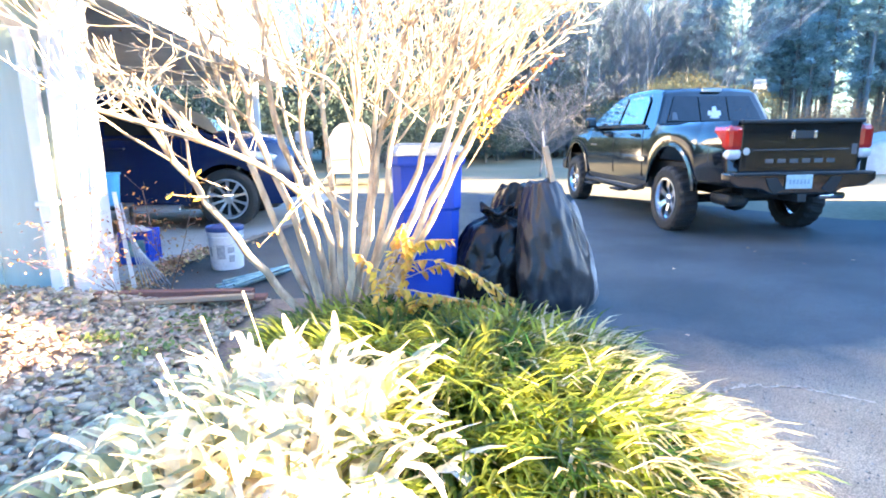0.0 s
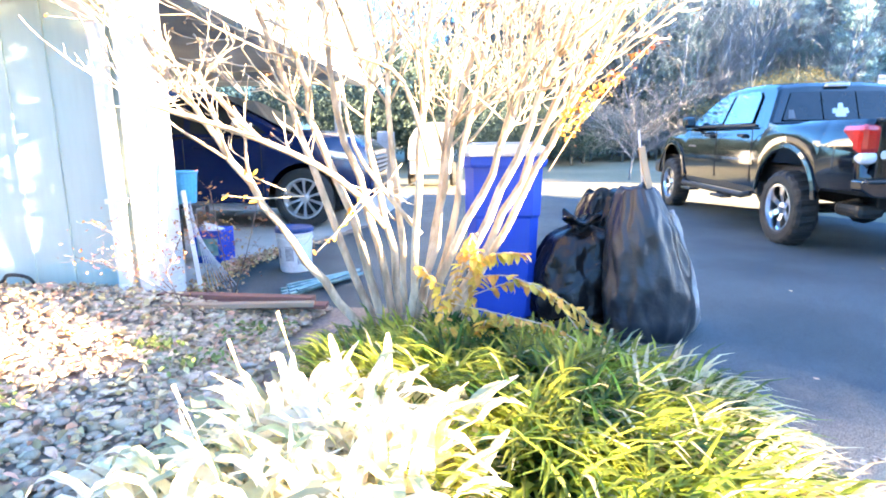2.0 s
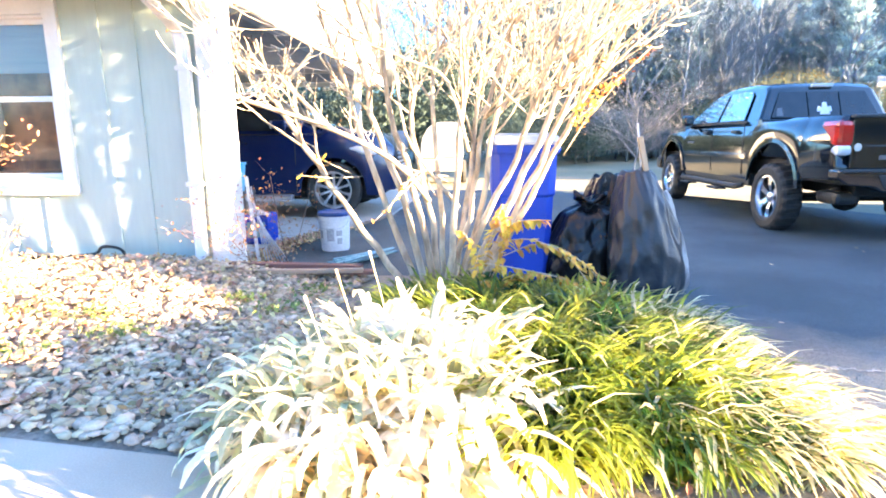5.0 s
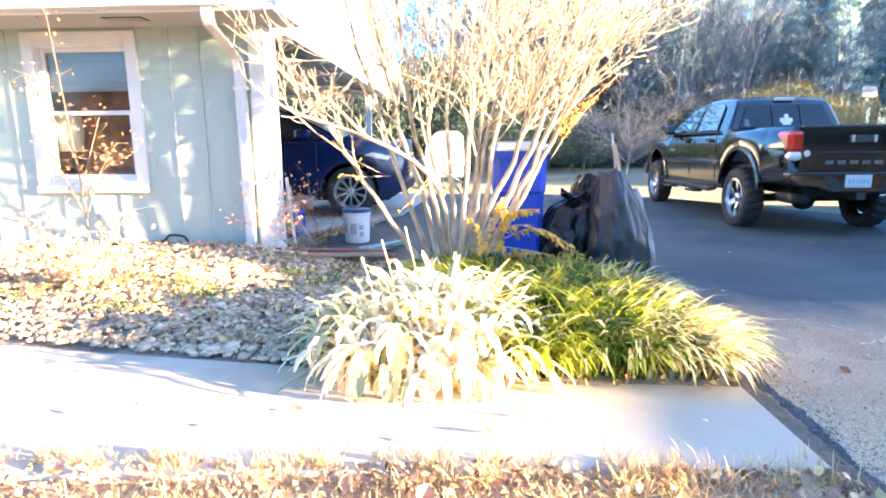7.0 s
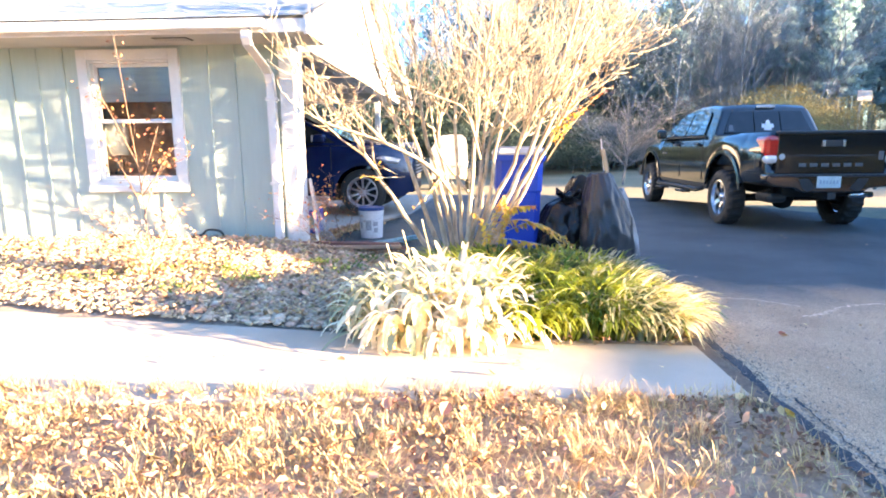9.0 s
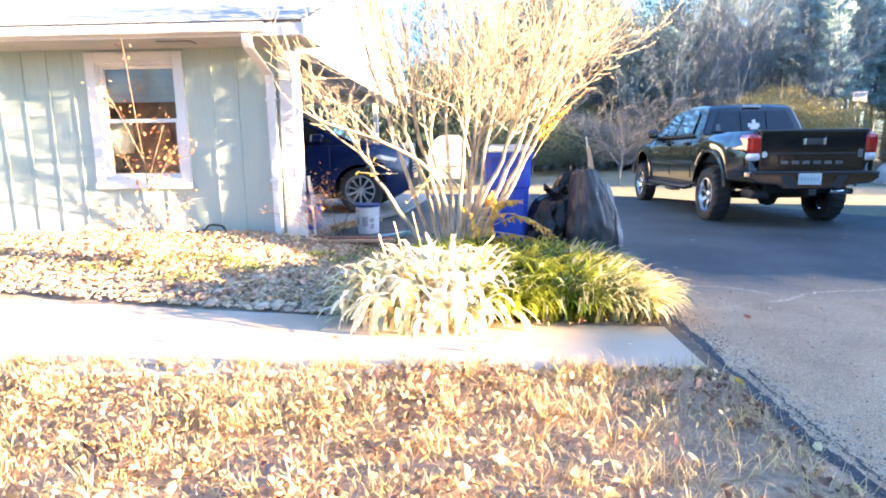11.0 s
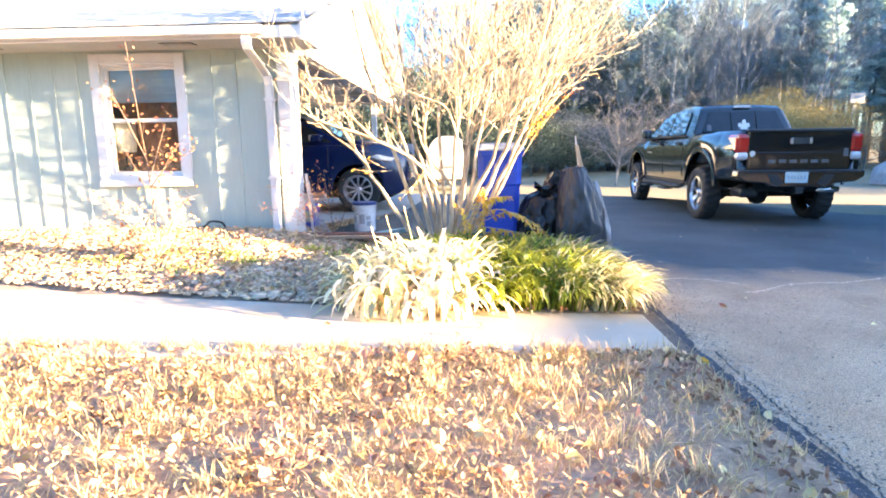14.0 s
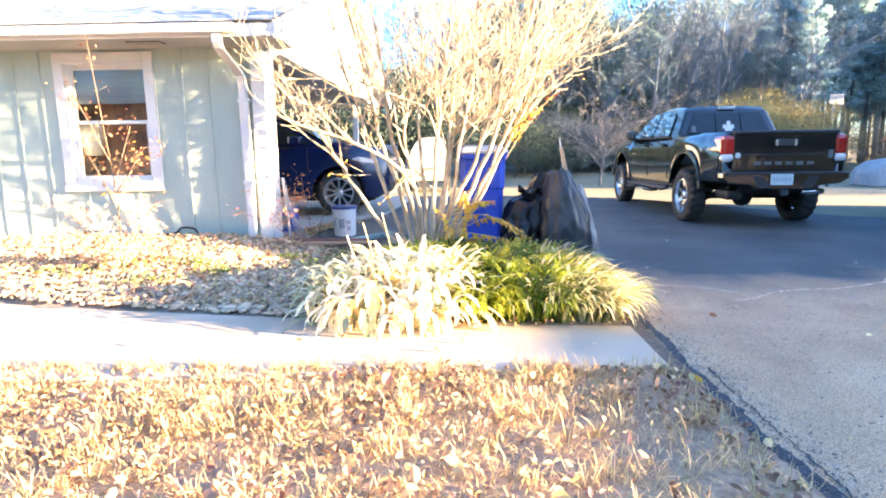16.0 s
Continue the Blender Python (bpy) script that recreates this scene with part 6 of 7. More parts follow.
r = random.Random(77)
protos = {"p0": pine(1, 13, 0.38), "p1": pine(2, 15, 0.5), "p2": pine(3, 14, 0.62), "p3": pine(4, 12, 0.3),
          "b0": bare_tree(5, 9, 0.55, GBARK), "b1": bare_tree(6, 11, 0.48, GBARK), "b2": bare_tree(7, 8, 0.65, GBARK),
          "e0": bush(8, 4.2, 4.5, EVER, "broad dark evergreen at the wood's edge", 14000, 0.052, "evergreen_tree"), "e1": bush(9, 3.4, 3.2, EVER, "rounded dark evergreen shrub", 11000, 0.05),
          "o0": bush(10, 4.0, 3.4, OLIVE, "olive-yellow shrub before the woods", 24000, 0.030, "olive_shrub"), "r0": bush(11, 4.4, 3.2, RUST, "rust-leaved shrub before the woods", 8000, 0.042, "rust_shrub"),
          "k0": bush(14, 4.4, 4.6, BRUSH, "tangle of grey leafless brush at the wood's edge", 17000, 0.11, "brush", 0.10),
          "g0": bush(13, 5.0, 9.0, GREENLEAF, "tall green tree at the wood's edge, dulled by haze put in its colour", 15000, 0.085, "evergreen_tree"),
          "e2": bush(12, 5.0, 8.5, EVER, "tall evergreen with sunlit yellow-green leaves", 11000, 0.09, "evergreen_tree")}
places = []
for x, y, k, s in ((-14, 24, "e0", 1.2), (-10, 23, "e1", 1.3), (-6.5, 21, "e0", 1.1), (-3, 22, "e1", 1.4), (0.0, 21, "e0", 0.8), (2.4, 22, "e0", 0.5), (4.2, 23, "e1", 0.62), (5.6, 26, "e1", 0.6), (1.6, 26, "e0", 0.7), (4.0, 28, "e0", 0.6), (7.5, 27, "e1", 0.75), (9.5, 29, "e1", 0.7),
                   (-1.2, 27, "e2", 0.72), (-4.4, 28, "e2", 0.70), (-10, 30, "e2", 0.8), (1.4, 31, "e2", 0.8), (3.5, 31, "g0", 1.15), (5.4, 33, "g0", 1.2), (7.2, 33.5, "g0", 1.12), (9.0, 34, "g0", 1.2), (1.6, 31.5, "g0", 1.2), (10.8, 36, "g0", 1.1), (2.6, 35, "g0", 1.3), (-2.8, 25.5, "e2", 0.74), (-0.2, 25, "e2", 0.78), (1.6, 26.5, "e2", 0.84), (3.0, 26, "e2", 0.78), (4.2, 28.5, "e2", 0.8), (5.6, 30, "e2", 0.85), (-5.6, 26, "e2", 0.8), (-8.4, 26, "e2", 0.85), (7.0, 31, "e2", 0.8), (9.0, 30, "e1", 1.1), (11.0, 30, "e0", 0.8), (-15, 29, "e2", 0.9), (-7, 31, "e2", 0.75),
                   (12.9, 27.5, "o0", 1.0), (14.9, 27, "o0", 1.3), (16.6, 27.5, "o0", 1.15),
                   (18.6, 25.5, "r0", 0.8), (20.4, 25.5, "r0", 1.0), (22.2, 26, "r0", 1.1), (24.5, 25, "r0", 0.8), (27, 23, "r0", 0.8), (30, 21, "e1", 0.8), (33, 18, "r0", 0.9)):
    places.append((k, x, y, s))
for x, y, s in ((5.0, 24.5, 0.7), (6.8, 25, 0.75), (8.6, 26, 0.7), (10.4, 27, 0.75), (3.2, 25, 0.6), (12.4, 29.5, 0.8)):
    places.append(("k0", x, y, s))
for i in range(58):
    x = 3.5 + 15 * i / 58 + r.gauss(0, 0.5)
    places.append((("b0", "b1", "b2")[i % 3] , x, r.uniform(27, 40), r.uniform(0.85, 1.15) * (0.85 + 0.006 * i)))
for i in range(30):
    places.append((("p2", "b1", "p2")[i % 3], 5.5 + 0.5 * i + r.gauss(0, 0.3), r.uniform(30, 36), r.uniform(0.66, 0.84)))
for i in range(10, 16):
    places.append((("b0", "b1", "b2")[i % 3], -18 + 1.7 * i + r.gauss(0, 0.5), r.uniform(28, 36), r.uniform(0.7, 0.95)))
for i in range(92):
    x = 6 + 40 * i / 92 + r.gauss(0, 0.6)
    y = r.uniform(29, 46)
    places.append((("p0", "p1", "p2", "p3", "p2")[i % 5], x, y, r.uniform(0.9, 1.2) * (0.72 + 0.42 * min(1, max(0, (x - 8) / 12)))))
for i in range(16, 26):
    places.append((("p0", "p1", "p3")[i % 3], -20 + 30 * i / 26 + r.gauss(0, 0.6), r.uniform(36, 46), r.uniform(0.62, 0.8)))
# Unseen belt off to the right, added to keep sun off the woods.
for i in range(20):
    places.append((("e2", "p0", "e2", "e0")[i % 4], 36 + r.uniform(0, 8), 6.4 + 1.3 * i + r.gauss(0, 0.4), r.uniform(1.1, 1.4)))
for i in range(18):
    places.append((("p0", "p3", "p1")[i % 3], 18.5 + 0.95 * i + r.gauss(0, 0.3), r.uniform(31, 42), r.uniform(0.95, 1.2)))
# Second unseen belt, added to deepen that shade.
for i in range(18):
    places.append((("e2", "p0", "e2", "p3")[i % 4], 45 + r.uniform(0, 5), 8.5 + 1.5 * i + r.gauss(0, 0.3), r.uniform(1.25, 1.5)))
for i in range(24):
    x = 7 + 1.25 * i + r.gauss(0, 0.3)
    places.append((("p3", "b1", "p0", "p2")[i % 4], x, r.uniform(31, 38), r.uniform(0.64, 0.82) * (1 + 0.5 * min(1, max(0, (x - 12) / 10)))))
# Unseen row added to shade the field that the tailgate reflects.
for i in range(10):
    places.append((("e2", "e0")[i % 2], 14 + r.uniform(0, 3), -10.5 - 1.9 * i, r.uniform(0.8, 1.0)))
# Unseen row behind the camera, added to block horizon glow in the tailgate.
for i in range(30):
    places.append((("e0", "p0", "e2", "p3", "b1")[i % 5], -24 + 2.3 * i + r.gauss(0, 0.5), -22 - r.uniform(0, 8), r.uniform(0.9, 1.2)))
plant_out(protos, places)
LBARK = mat("pale_grey_bark", (0.22, 0.215, 0.215), (0.17, 0.165, 0.165), rough=0.9, scale=2, fine=14, bump=0.4)
lone = bare_tree(31, 4.3, 1.0, LBARK, 4, 0.52, 0.30, 15, "bare_tree", "small leafless grey tree on the field", 0.0095)
lone.matrix_basis = Matrix.Translation((4.35, 15.1, -0.12))


def hedge():
    """Clipped hedge, unseen and added beyond the drive to keep low sun off the asphalt."""
    r = random.Random(91)
    t = thing("hedge", "added unseen evergreen hedge shading the drive, bare-stemmed at one end", "hedge", (9.3, 1, -0.1))
    V, F = [], []
    # Top heights set where the added hedge's shadow falls.
    def top(y):
        return 1.325 + 0.30 * min(1, max(0, (y + 0.70) / 0.25)) + 0.32 * min(1, max(0, (y + 0.3) / 0.25)) + 0.7 * min(1, max(0, (y - 0.45) / 0.4)) + 0.85 * min(1, max(0, (y - 0.95) / 1.5))
    bm = bmesh.new()
    ys = [-6.3 + 0.2 * i for i in range(72)]
    rows = []
    for y in ys:
        h = top(y) - 0.05
        rows.append([bm.verts.new((x, y, z)) for x, z in ((8.97, h - 0.26 if y < -0.55 else -0.1), (8.93, h - 0.13 if y < -0.55 else h * 0.6), (9.0, h), (9.6, h), (9.67, h - 0.13 if y < -0.55 else h * 0.6), (9.63, h - 0.26 if y < -0.55 else -0.1))])
    for a, b in zip(rows, rows[1:]):
        for k in range(5):
            bm.faces.new((a[k], a[k + 1], b[k + 1], b[k]))
    bm.faces.new(rows[0]), bm.faces.new(rows[-1])
    part("core", bm, EVER, t)
    for k in range(9):
        y = -5.7 + 0.6 * k
        tubes("stem", [([(9.3, y, -0.1), (9.27 + 0.04 * math.sin(k), y + 0.05, 0.6), (9.3, y - 0.03, 1.2)], [0.016, 0.012, 0.009])], PBARK, t, "", 5)
    # Sparse leaves let some warm sun leak onto the near asphalt.
    for _ in range(46000):
        y = r.uniform(-6.2, -0.3)
        leaf(V, F, (r.uniform(8.9, 9.7), y, r.uniform(-0.1, 1.2)), r.uniform(0.03, 0.055), r, 1.0, 0.5)
    for _ in range(16000):
        y = r.uniform(-6.3, 7.9)
        h = top(y)
        x, z = (r.uniform(8.88, 9.7), h + r.gauss(-0.05, 0.03)) if r.random() < 0.35 else (8.92 + r.gauss(0, 0.03), r.uniform(0 if y > -0.55 else h - 0.2, h - 0.02))
        leaf(V, F, (x, y, z), r.uniform(0.05, 0.09), r, 1.0, 0.5)
    tagged(raw("foliage", V, F, EVER, t), kind="stuff")


hedge()

# covered car and hoop beyond the truck
car = thing("covered_car", "low car under a pale grey cover on the far grass", "car", (13.4, 14.0, -0.12))
bm = bmesh.new()
rows = []
for u, w, h in ((6.22, 0.55, 0.30), (6.26, 0.70, 0.55), (6.45, 0.80, 0.72), (7.0, 0.84, 0.85), (7.3, 0.85, 1.02), (7.8, 0.84, 1.18), (8.4, 0.8, 1.12)):
    rows.append([bm.verts.new((11.65 + 1.7 * (u - 6.22) + 0.02 * math.sin(3 * a), 14.0 - w * math.cos(a) * 1.0, -0.1 + 0.95 * h * min(1, 1.35 * math.sin(a) ** 0.6))) for a in [math.pi * k / 12 for k in range(13)]])
for a, b in zip(rows, rows[1:]):
    for k in range(12):
        bm.faces.new((a[k], a[k + 1], b[k + 1], b[k]))
bm.faces.new(rows[0]), bm.faces.new(rows[-1])
part("cover", bm, WHITE, car, smooth=True)
for x in (12.4, 14.8):
    part("tyre", lathe([(0.05, -0.08), (0.25, -0.08), (0.28, 0), (0.25, 0.08), (0.05, 0.08)], 20, "y", (x, 13.22, 0.16)), RUBBER, car)
hoop = thing("basketball_hoop", "basketball hoop with a white backboard on a pole", "basketball hoop", (18.9, 27.0, -0.12))
tubes("pole", [([(18.9, 27.2, -0.12), (18.9, 27.2, 2.9), (18.9, 27.0, 3.25)], 0.05)], WIRE, hoop, "", 8)
part("backboard", box((18.55, 26.93, 3.12), (19.25, 26.98, 3.62), 0.02), WHITE, hoop, "white backboard")
tubes("rim", [([(18.9 + 0.2 * math.cos(a * 0.5236), 26.7 + 0.2 * math.sin(a * 0.5236), 3.18) for a in range(13)], 0.012)], RUST, hoop, "", 6)

# ---- loose cover of the beds and the lawn ----
def stone_mesh(seed):
    r = random.Random(seed)
    bm = bmesh.new()
    bmesh.ops.create_icosphere(bm, subdivisions=1, radius=1)
    sx, sy, sz = r.uniform(0.85, 1.3), r.uniform(0.75, 1.05), r.uniform(0.36, 0.52)
    for v in bm.verts:
        k = 1 + 0.22 * noise.noise(v.co * 1.3 + Vector((seed * 3.1, 0, 0)))
        v.co = Vector((v.co.x * sx * k, v.co.y * sy * k, v.co.z * sz * k))
    me = bpy.data.meshes.new("stone")
    bm.to_mesh(me)
    bm.free()
    for p in me.polygons:
        p.use_smooth = True
    return me


def in_rocks(x, y):
    return y < 2.97 and x < -0.80 + 0.12 * math.sin(2.2 * y) - 0.05 * (y - 1) and y > 0.62 + 0.155 * max(0, -x - 1.1) ** 1.05 and x > -7.5


def rock_bed():
    r = random.Random(55)
    t = thing("rock_bed", "bed of rounded tan and grey river stones", "stones", (-2.5, 1.9, 0), kind="structure")
    kinds = [stone_mesh(k) for k in range(9)]
    for me in kinds:
        me.materials.append(STONE_P)
    flat = [(np.array([v.co[:] for v in me.vertices]), [tuple(p.vertices) for p in me.polygons]) for me in kinds]
    V, F = [], []
    single, n = 0, 0
    while n < 6800:
        x, y = -0.78 - 6.4 * r.random() ** 1.5, r.uniform(0.6, 2.95)
        if not in_rocks(x, y):
            continue
        n += 1
        s = r.uniform(0.016, 0.040) * (1.15 if r.random() < 0.15 else 0.8)
        e = Euler((r.gauss(0, 0.13), r.gauss(0, 0.13), r.uniform(0, 6.28)))
        z = rise(x, y) + r.uniform(-0.008, 0.008)
        k = r.randrange(9)
        if single < 300 and -2.2 < x < -1.0 and 1.0 < y < 2.9 and s > 0.022:
            single += 1
            ob = new("stone", kinds[k])
            ob.parent = t
            ob.matrix_basis = Matrix.LocRotScale(Vector((x, y, z)) - Vector(t.location), e, (s, s, s))
            continue
        M_ = np.array(e.to_matrix()) * s
        pts, fs = flat[k]
        i = len(V)
        V.extend((pts @ M_.T + np.array((x, y, z))).tolist())
        F.extend([tuple(i + a for a in f) for f in fs])
    tagged(raw("stones", V, F, STONE, t, "", True), kind="stuff")
    bm = bmesh.new()
    bmesh.ops.create_icosphere(bm, subdivisions=1, radius=1)
    bm.verts.index_update()
    ico = (np.array([(v.co.x, v.co.y, v.co.z * 0.6) for v in bm.verts]), [tuple(v.index for v in f.verts) for f in bm.faces])
    bm.free()
    V, F = [], []
    n = 0
    while n < 5200:
        x, y = -0.78 - 5.2 * r.random() ** 1.6, r.uniform(0.6, 2.95)
        if not in_rocks(x, y):
            continue
        n += 1
        M_ = np.array(Euler((r.gauss(0, 0.4), r.gauss(0, 0.4), r.uniform(0, 6.28))).to_matrix()) @ np.diag((r.uniform(0.8, 1.3), r.uniform(0.7, 1.0), 1.0)) * r.uniform(0.007, 0.017)
        i = len(V)
        V.extend((ico[0] @ M_.T + np.array((x, y, rise(x, y) - 0.004 + r.uniform(0, 0.012)))).tolist())
        F.extend([tuple(i + a for a in f) for f in ico[1]])
    tagged(raw("pebbles", V, F, STONE, t, "", True), kind="stuff")


rock_bed()


def litter():
    r = random.Random(66)

    def spot():
        """A place on the lawn, thinning out away from the walk."""
        if r.random() < 0.3:
            return 0.98 - 9.4 * r.random() ** 1.1, -0.24 - 7.5 * r.random() ** 1.3
        return r.uniform(-5.5, 0.98), -0.24 - 3.4 * r.random() ** 1.15

    V, F = [], []
    for _ in range(13000):
        x, y = spot()
        if x > 0.4 and r.random() < 0.6:
            continue
        leaf(V, F, (x, y, 0.0 + abs(r.gauss(0, 0.015))), r.uniform(0.014, 0.042) * (1.6 if r.random() < 0.10 else 1), r, 0.9, r.uniform(0.35, 0.8))
    for _ in range(4200):
        x, y = r.uniform(-6, -0.9), r.uniform(0.8, 2.9)
        if in_rocks(x, y):
            leaf(V, F, (x, y, rise(x, y) + 0.025), r.uniform(0.025, 0.055), r, 0.5, 0.6)
    for _ in range(90):
        x, y = r.uniform(-1.1, 0.95), r.uniform(0.38, 0.58)
        leaf(V, F, (x, y, 0.012), r.uniform(0.03, 0.06), r, 0.3, 0.6)
    for _ in range(14):
        leaf(V, F, (r.uniform(-3, 0.9), r.uniform(-0.2, 0.4), 0.012), r.uniform(0.025, 0.05), r, 0.3, 0.6)
    for _ in range(26):
        leaf(V, F, (r.uniform(1.1, 4.5), r.uniform(-1.5, 4.2), 0.0), r.uniform(0.02, 0.045), r, 0.15, 0.6)
    for _ in range(1300):
        t = r.random()
        x, y = (-1.98 + 0.35 * (t - 0.4) / 0.6, 4.15 + 1.05 * (t - 0.4) / 0.6) if t > 0.4 else (-1.9 - 0.08 * t / 0.4, 3.3 + 0.85 * t / 0.4)
        leaf(V, F, (x + r.gauss(0, 0.075), y + r.gauss(0, 0.06), 0.02 + abs(r.gauss(0, 0.02))), r.uniform(0.02, 0.05), r, 0.6, 0.6)
    tagged(raw("fallen_leaves", V, F, DLEAF), "scattered dry brown and tan fallen leaves", "leaves", kind="stuff")
    V, F = [], []
    for _ in range(15000):
        x, y = spot()
        if noise.noise((x * 1.6, y * 1.6, 9)) > -0.1:
            leaf(V, F, (x, y, 0.005 + abs(r.gauss(0, 0.012))), r.uniform(0.014, 0.04), r, 0.7, r.uniform(0.3, 0.8))
    tagged(raw("dark_leaves", V, F, BLEAF), "drifts of darker brown fallen leaves on the lawn", "leaves", kind="stuff")
    V, F = [], []
    n = 0
    while n < 105000:
        x, y = spot()
        d = 0.5 + 0.5 * noise.noise((x * 2.3, y * 2.3, 5))
        if r.random() > d * (0.6 if x > 0.5 else 1):
            continue
        n += 1
        blade(V, F, (x, y, -0.02), (r.gauss(0, 1), r.gauss(0, 1)), r.uniform(0.02, 0.058) * (1 + 0.6 * (d > 0.66)), r.uniform(0.0022, 0.0050), r.uniform(0.1, 0.9), r, crease=0.0, n=2, tilt=(0.4, 1.5))
    for cx, cy in [(r.uniform(-2.6, 0.95), r.uniform(-2.0, -0.35)) for _ in range(150)] + [(r.uniform(-4.5, 0.9), -0.24 + r.gauss(0, 0.03)) for _ in range(110)] + [(0.55, -0.3), (0.42, -0.36), (0.2, -0.5)]:
        w = r.uniform(0.015, 0.05)
        for _ in range(34):
            blade(V, F, (cx + r.gauss(0, w), cy + r.gauss(0, 0.7 * w), -0.02), (r.gauss(0, 1), r.gauss(0, 1)), r.uniform(0.04, 0.115), r.uniform(0.002, 0.0048), r.uniform(0.3, 2.2), r, crease=0.0, n=3, tilt=(0.1, 0.9))
    tagged(raw("dry_grass", V, F, STRAW), "short tufts of straw-coloured dormant grass", "grass", kind="stuff")
    V, F = [], []
    for cx, cy, q in ((-1.95, 1.55, 0.10), (-2.35, 1.3, 0.12), (-1.55, 2.15, 0.08), (-3.1, 1.5, 0.14), (-1.3, 2.0, 0.1), (-2.6, 1.75, 0.2), (-1.15, 2.45, 0.12), (-2.2, 1.7, 0.12)):
        for _ in range(70):
            leaf(V, F, (cx + r.gauss(0, q), cy + r.gauss(0, q * 0.6), rise(cx, cy) + r.uniform(0.02, 0.06)), r.uniform(0.02, 0.045), r, 0.8, 0.6)
    tagged(raw("weeds", V, F, WEED), "low yellow-green weeds among the stones", "weeds", kind="stuff")


litter()


def stray_leaf(x, y, size, material, label, seed):
    r = random.Random(seed)
    t = thing("stray_leaf", label, "leaf", (x, y, 0.0), group="stray leaves")
    V, F = [], []
    leaf(V, F, (x, y, 0.42 * size), size, r, 1.6, 0.8)
    leaf(V, F, (x + 0.2 * size, y, 0.25 * size), size * 0.8, r, 0.8, 0.7)
    low = min(v[2] for v in V)
    for v in V:
        v[2] -= low - 0.002 + (0.012 if x > 1.0 else 0)
    raw("blade", V, F, material, t)


for x, y, size, m_, label in ((-0.17, -0.02, 0.045, BLEAF, "curled dark brown leaf on the concrete walk"), (-0.05, 0.11, 0.05, DLEAF, "curled tan leaf standing on the concrete walk"),
                              (0.97, -0.40, 0.05, YLEAF, "bright yellow leaf at the asphalt edge"), (1.48, 0.61, 0.05, RLEAF, "dull red leaf on the asphalt"),
                              (-0.70, 0.22, 0.06, DLEAF, "tan leaf lying against the plants"), (-0.13, 0.27, 0.06, RLEAF, "rust leaf lying against the plants")):
    stray_leaf(x, y, size, m_, label, int(abs(x) * 100))


def sapling(name, label, base, stems, n, size, seed, material, thick=0.009, wood=TWIG):
    r = random.Random(seed)
    t = thing(name, label, "shrub", base)
    V, F = [], []
    for s in stems:
        pts = spline(s, 10)
        tubes("stem", [(pts, [thick * (1 - 0.7 * i / 9) + 0.0012 for i in range(10)])], wood, t, "", 5)
        for k in range(2, 10):
            for _ in range(n):
                d = Vector((r.gauss(0, 1), r.gauss(0, 1), r.gauss(0.4, 0.5))).normalized() * r.uniform(0.04, 0.16)
                q = pts[k] + d
                tube(V, F, [pts[k], q], [0.25 * thick, 0.001], 3)
    tagged(raw("twig", V, F, wood, t), kind="stuff")
    V, F = [], []
    for s in stems:
        pts = spline(s, 10)
        for k in range(2, 10):
            for _ in range(n * 2):
                d = Vector((r.gauss(0, 1), r.gauss(0, 1), r.gauss(0.4, 0.5))).normalized() * r.uniform(0.04, 0.17)
                leaf(V, F, pts[k] + d, size * r.uniform(0.6, 1.2), r, 1.0, 0.6)
    tagged(raw("leaf", V, F, material, t), kind="stuff")


sapling("young_shrub", "thin young shrub with tan autumn leaves before the window", (-2.80, 1.75, 0.08),
        [[(-2.80, 1.75, 0.05), (-2.81, 1.75, 0.7), (-2.86, 1.75, 1.3), (-2.90, 1.74, 1.85)], [(-2.80, 1.75, 0.05), (-2.63, 1.7, 0.4), (-2.46, 1.66, 0.62)], [(-2.80, 1.75, 0.05), (-3.03, 1.7, 0.4), (-3.23, 1.66, 0.6)], [(-2.81, 1.75, 0.9), (-2.98, 1.74, 1.3), (-3.08, 1.73, 1.5)], [(-2.80, 1.75, 0.1), (-2.96, 1.65, 0.3), (-3.20, 1.6, 0.42)], [(-2.80, 1.75, 0.1), (-2.68, 1.62, 0.3), (-2.50, 1.56, 0.36)],
         [(-2.81, 1.75, 0.55), (-2.68, 1.74, 0.85), (-2.52, 1.72, 1.06)], [(-2.82, 1.75, 0.6), (-2.92, 1.74, 0.85), (-3.02, 1.73, 1.05)], [(-2.82, 1.75, 0.75), (-2.72, 1.73, 0.98), (-2.62, 1.72, 1.22)], [(-2.81, 1.75, 0.7), (-2.64, 1.76, 0.9), (-2.46, 1.76, 0.98)]], 2, 0.034, 5, TANLEAF, 0.004, DARKTWIG)
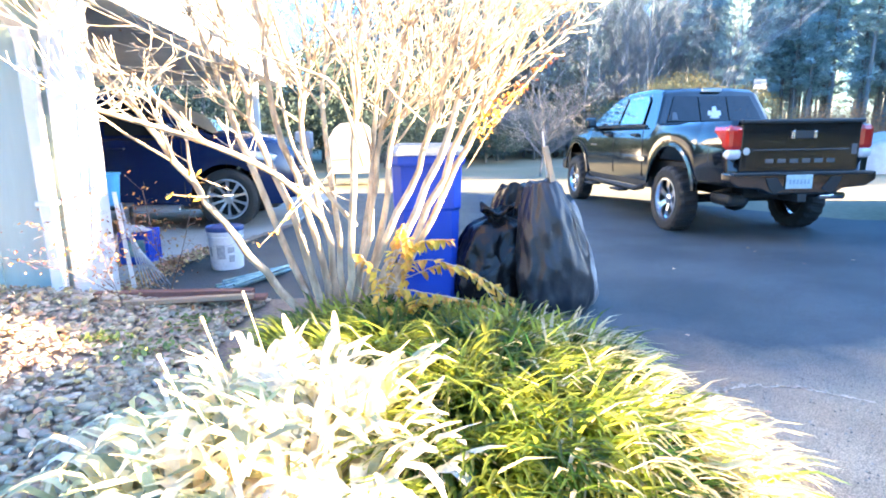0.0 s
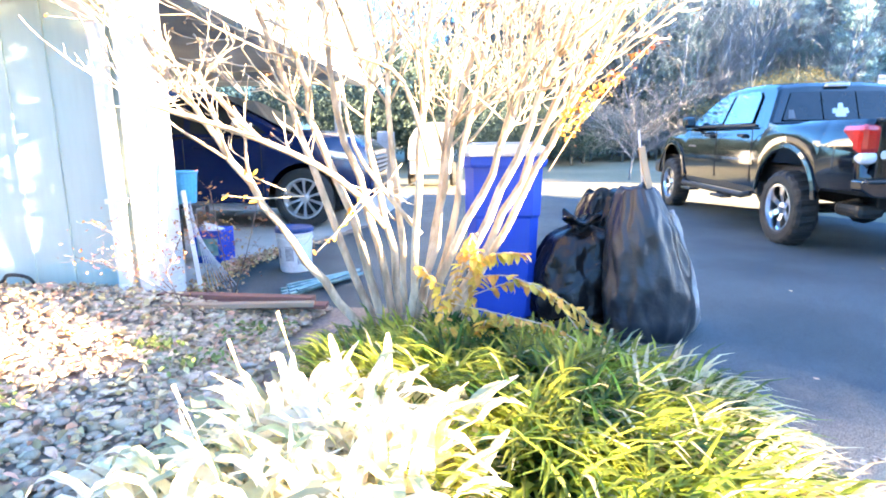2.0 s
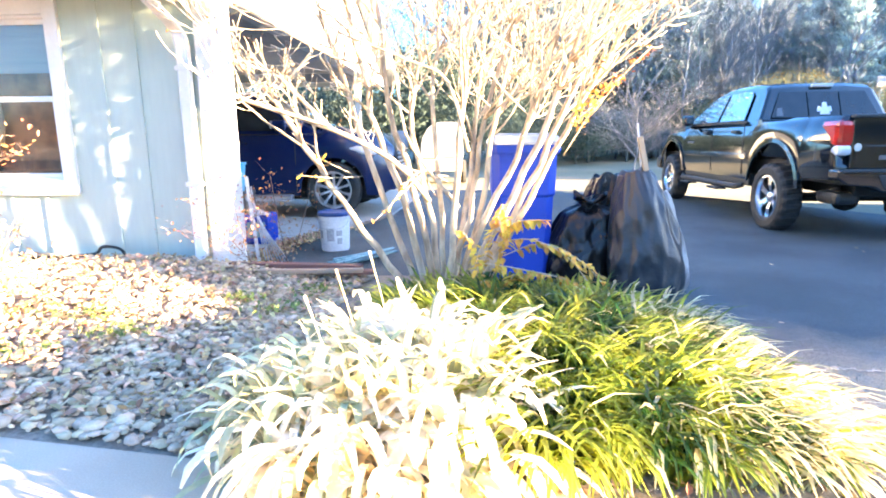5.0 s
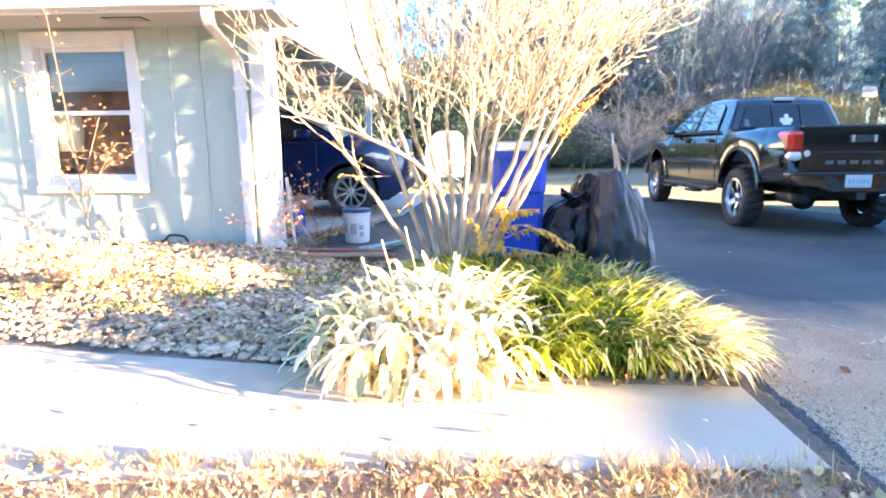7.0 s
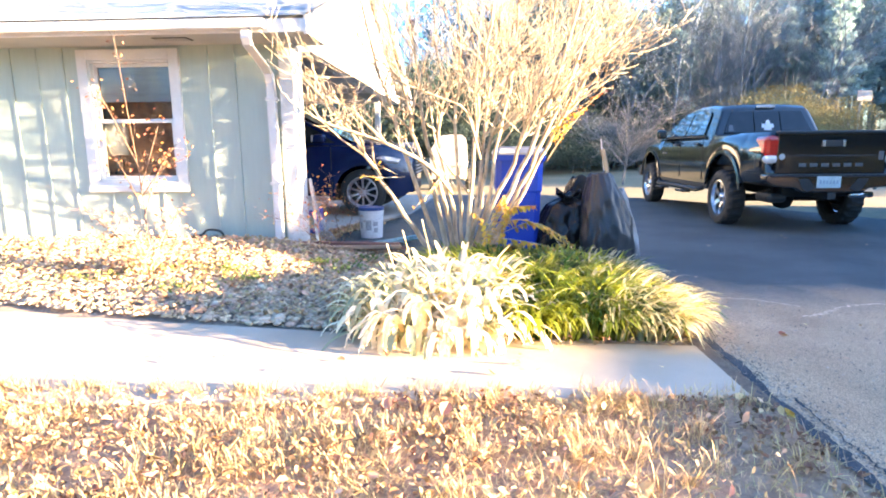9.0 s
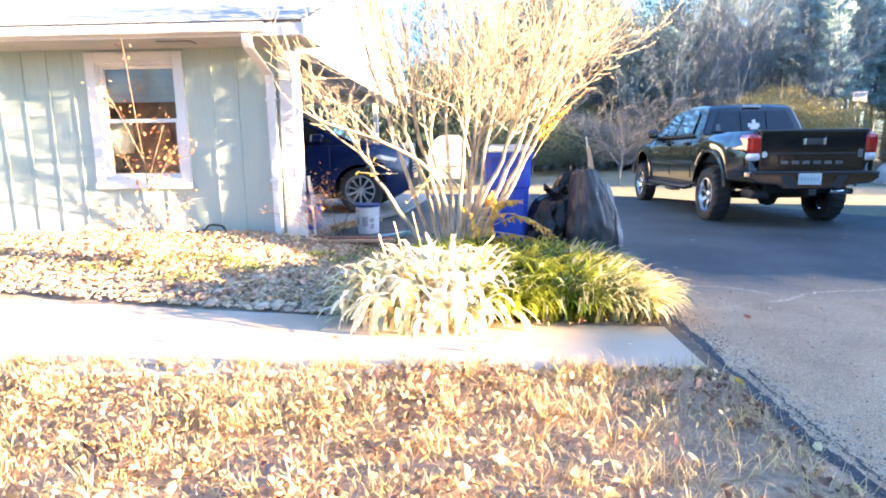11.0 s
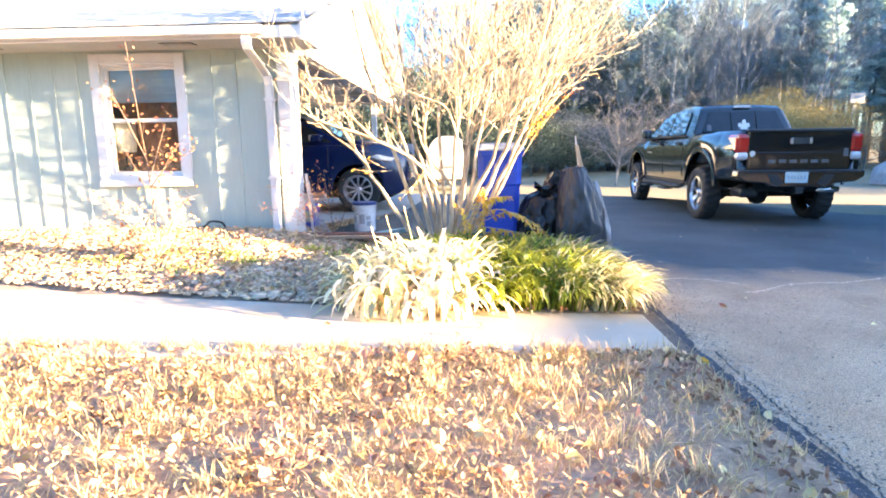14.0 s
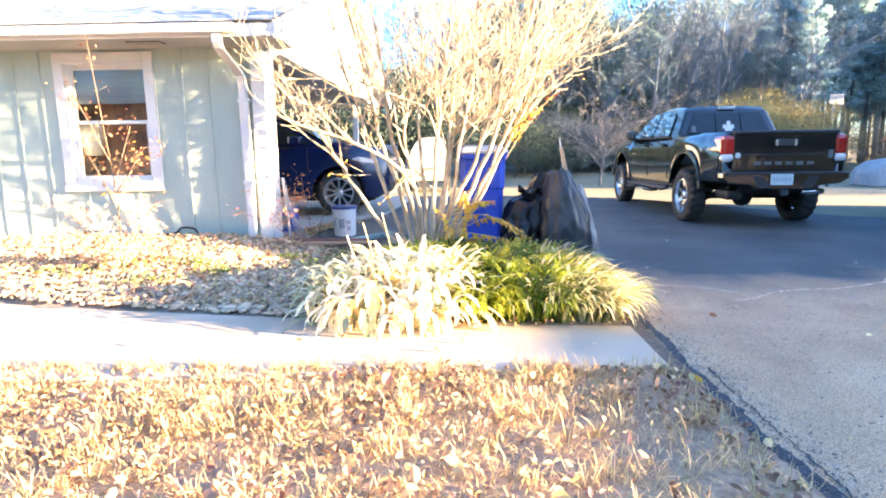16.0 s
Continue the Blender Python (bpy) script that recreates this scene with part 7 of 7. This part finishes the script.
sapling("red_shrub", "sparse thin shrub with small red leaves by the corner post", (-1.69, 2.72, 0.1),
        [[(-1.69, 2.72, 0.08), (-1.66, 2.55, 0.3), (-1.68, 2.5, 0.5), (-1.73, 2.5, 0.78)], [(-1.67, 2.58, 0.25), (-1.8, 2.5, 0.45), (-1.98, 2.5, 0.64)], [(-1.68, 2.65, 0.18), (-1.85, 2.52, 0.36), (-2.15, 2.5, 0.46)], [(-1.67, 2.52, 0.36), (-1.6, 2.5, 0.48), (-1.55, 2.5, 0.58)]], 4, 0.022, 6, RLEAF, 0.0016, DARKTWIG)
sapling("red_shrub", "sparse thin shrub with dull red leaves at the slab edge", (-1.62, 3.2, 0.05),
        [[(-1.62, 3.25, 0.02), (-1.68, 3.25, 0.4), (-1.72, 3.25, 0.75)], [(-1.62, 3.25, 0.02), (-1.5, 3.25, 0.35), (-1.42, 3.25, 0.62)], [(-1.65, 3.25, 0.3), (-1.78, 3.25, 0.5), (-1.85, 3.25, 0.55)]], 4, 0.024, 9, RLEAF, 0.002, DARKTWIG)

sapling("low_shrub", "low twiggy shrub with peach-tan leaves on the stones", (-2.82, 1.72, 0.1),
        [[(-2.82, 1.72, 0.06), (-2.70, 1.70, 0.30), (-2.52, 1.68, 0.60)], [(-2.82, 1.72, 0.06), (-2.62, 1.66, 0.25), (-2.44, 1.62, 0.42)], [(-2.82, 1.72, 0.06), (-2.96, 1.70, 0.32), (-3.12, 1.68, 0.56)],
         [(-2.82, 1.72, 0.06), (-3.02, 1.64, 0.24), (-3.26, 1.6, 0.38)], [(-2.82, 1.72, 0.06), (-2.84, 1.66, 0.3), (-2.86, 1.62, 0.52)], [(-2.82, 1.72, 0.06), (-2.76, 1.60, 0.2), (-2.66, 1.54, 0.34)]], 4, 0.042, 15, PEACHLEAF, 0.007)

# ---- from the plan to true size ----
for ob in list(scene.objects):
    if ob.parent is None and ob.type in ("MESH", "EMPTY"):
        ob.matrix_basis = Matrix.Scale(SCALE, 4) @ ob.matrix_basis
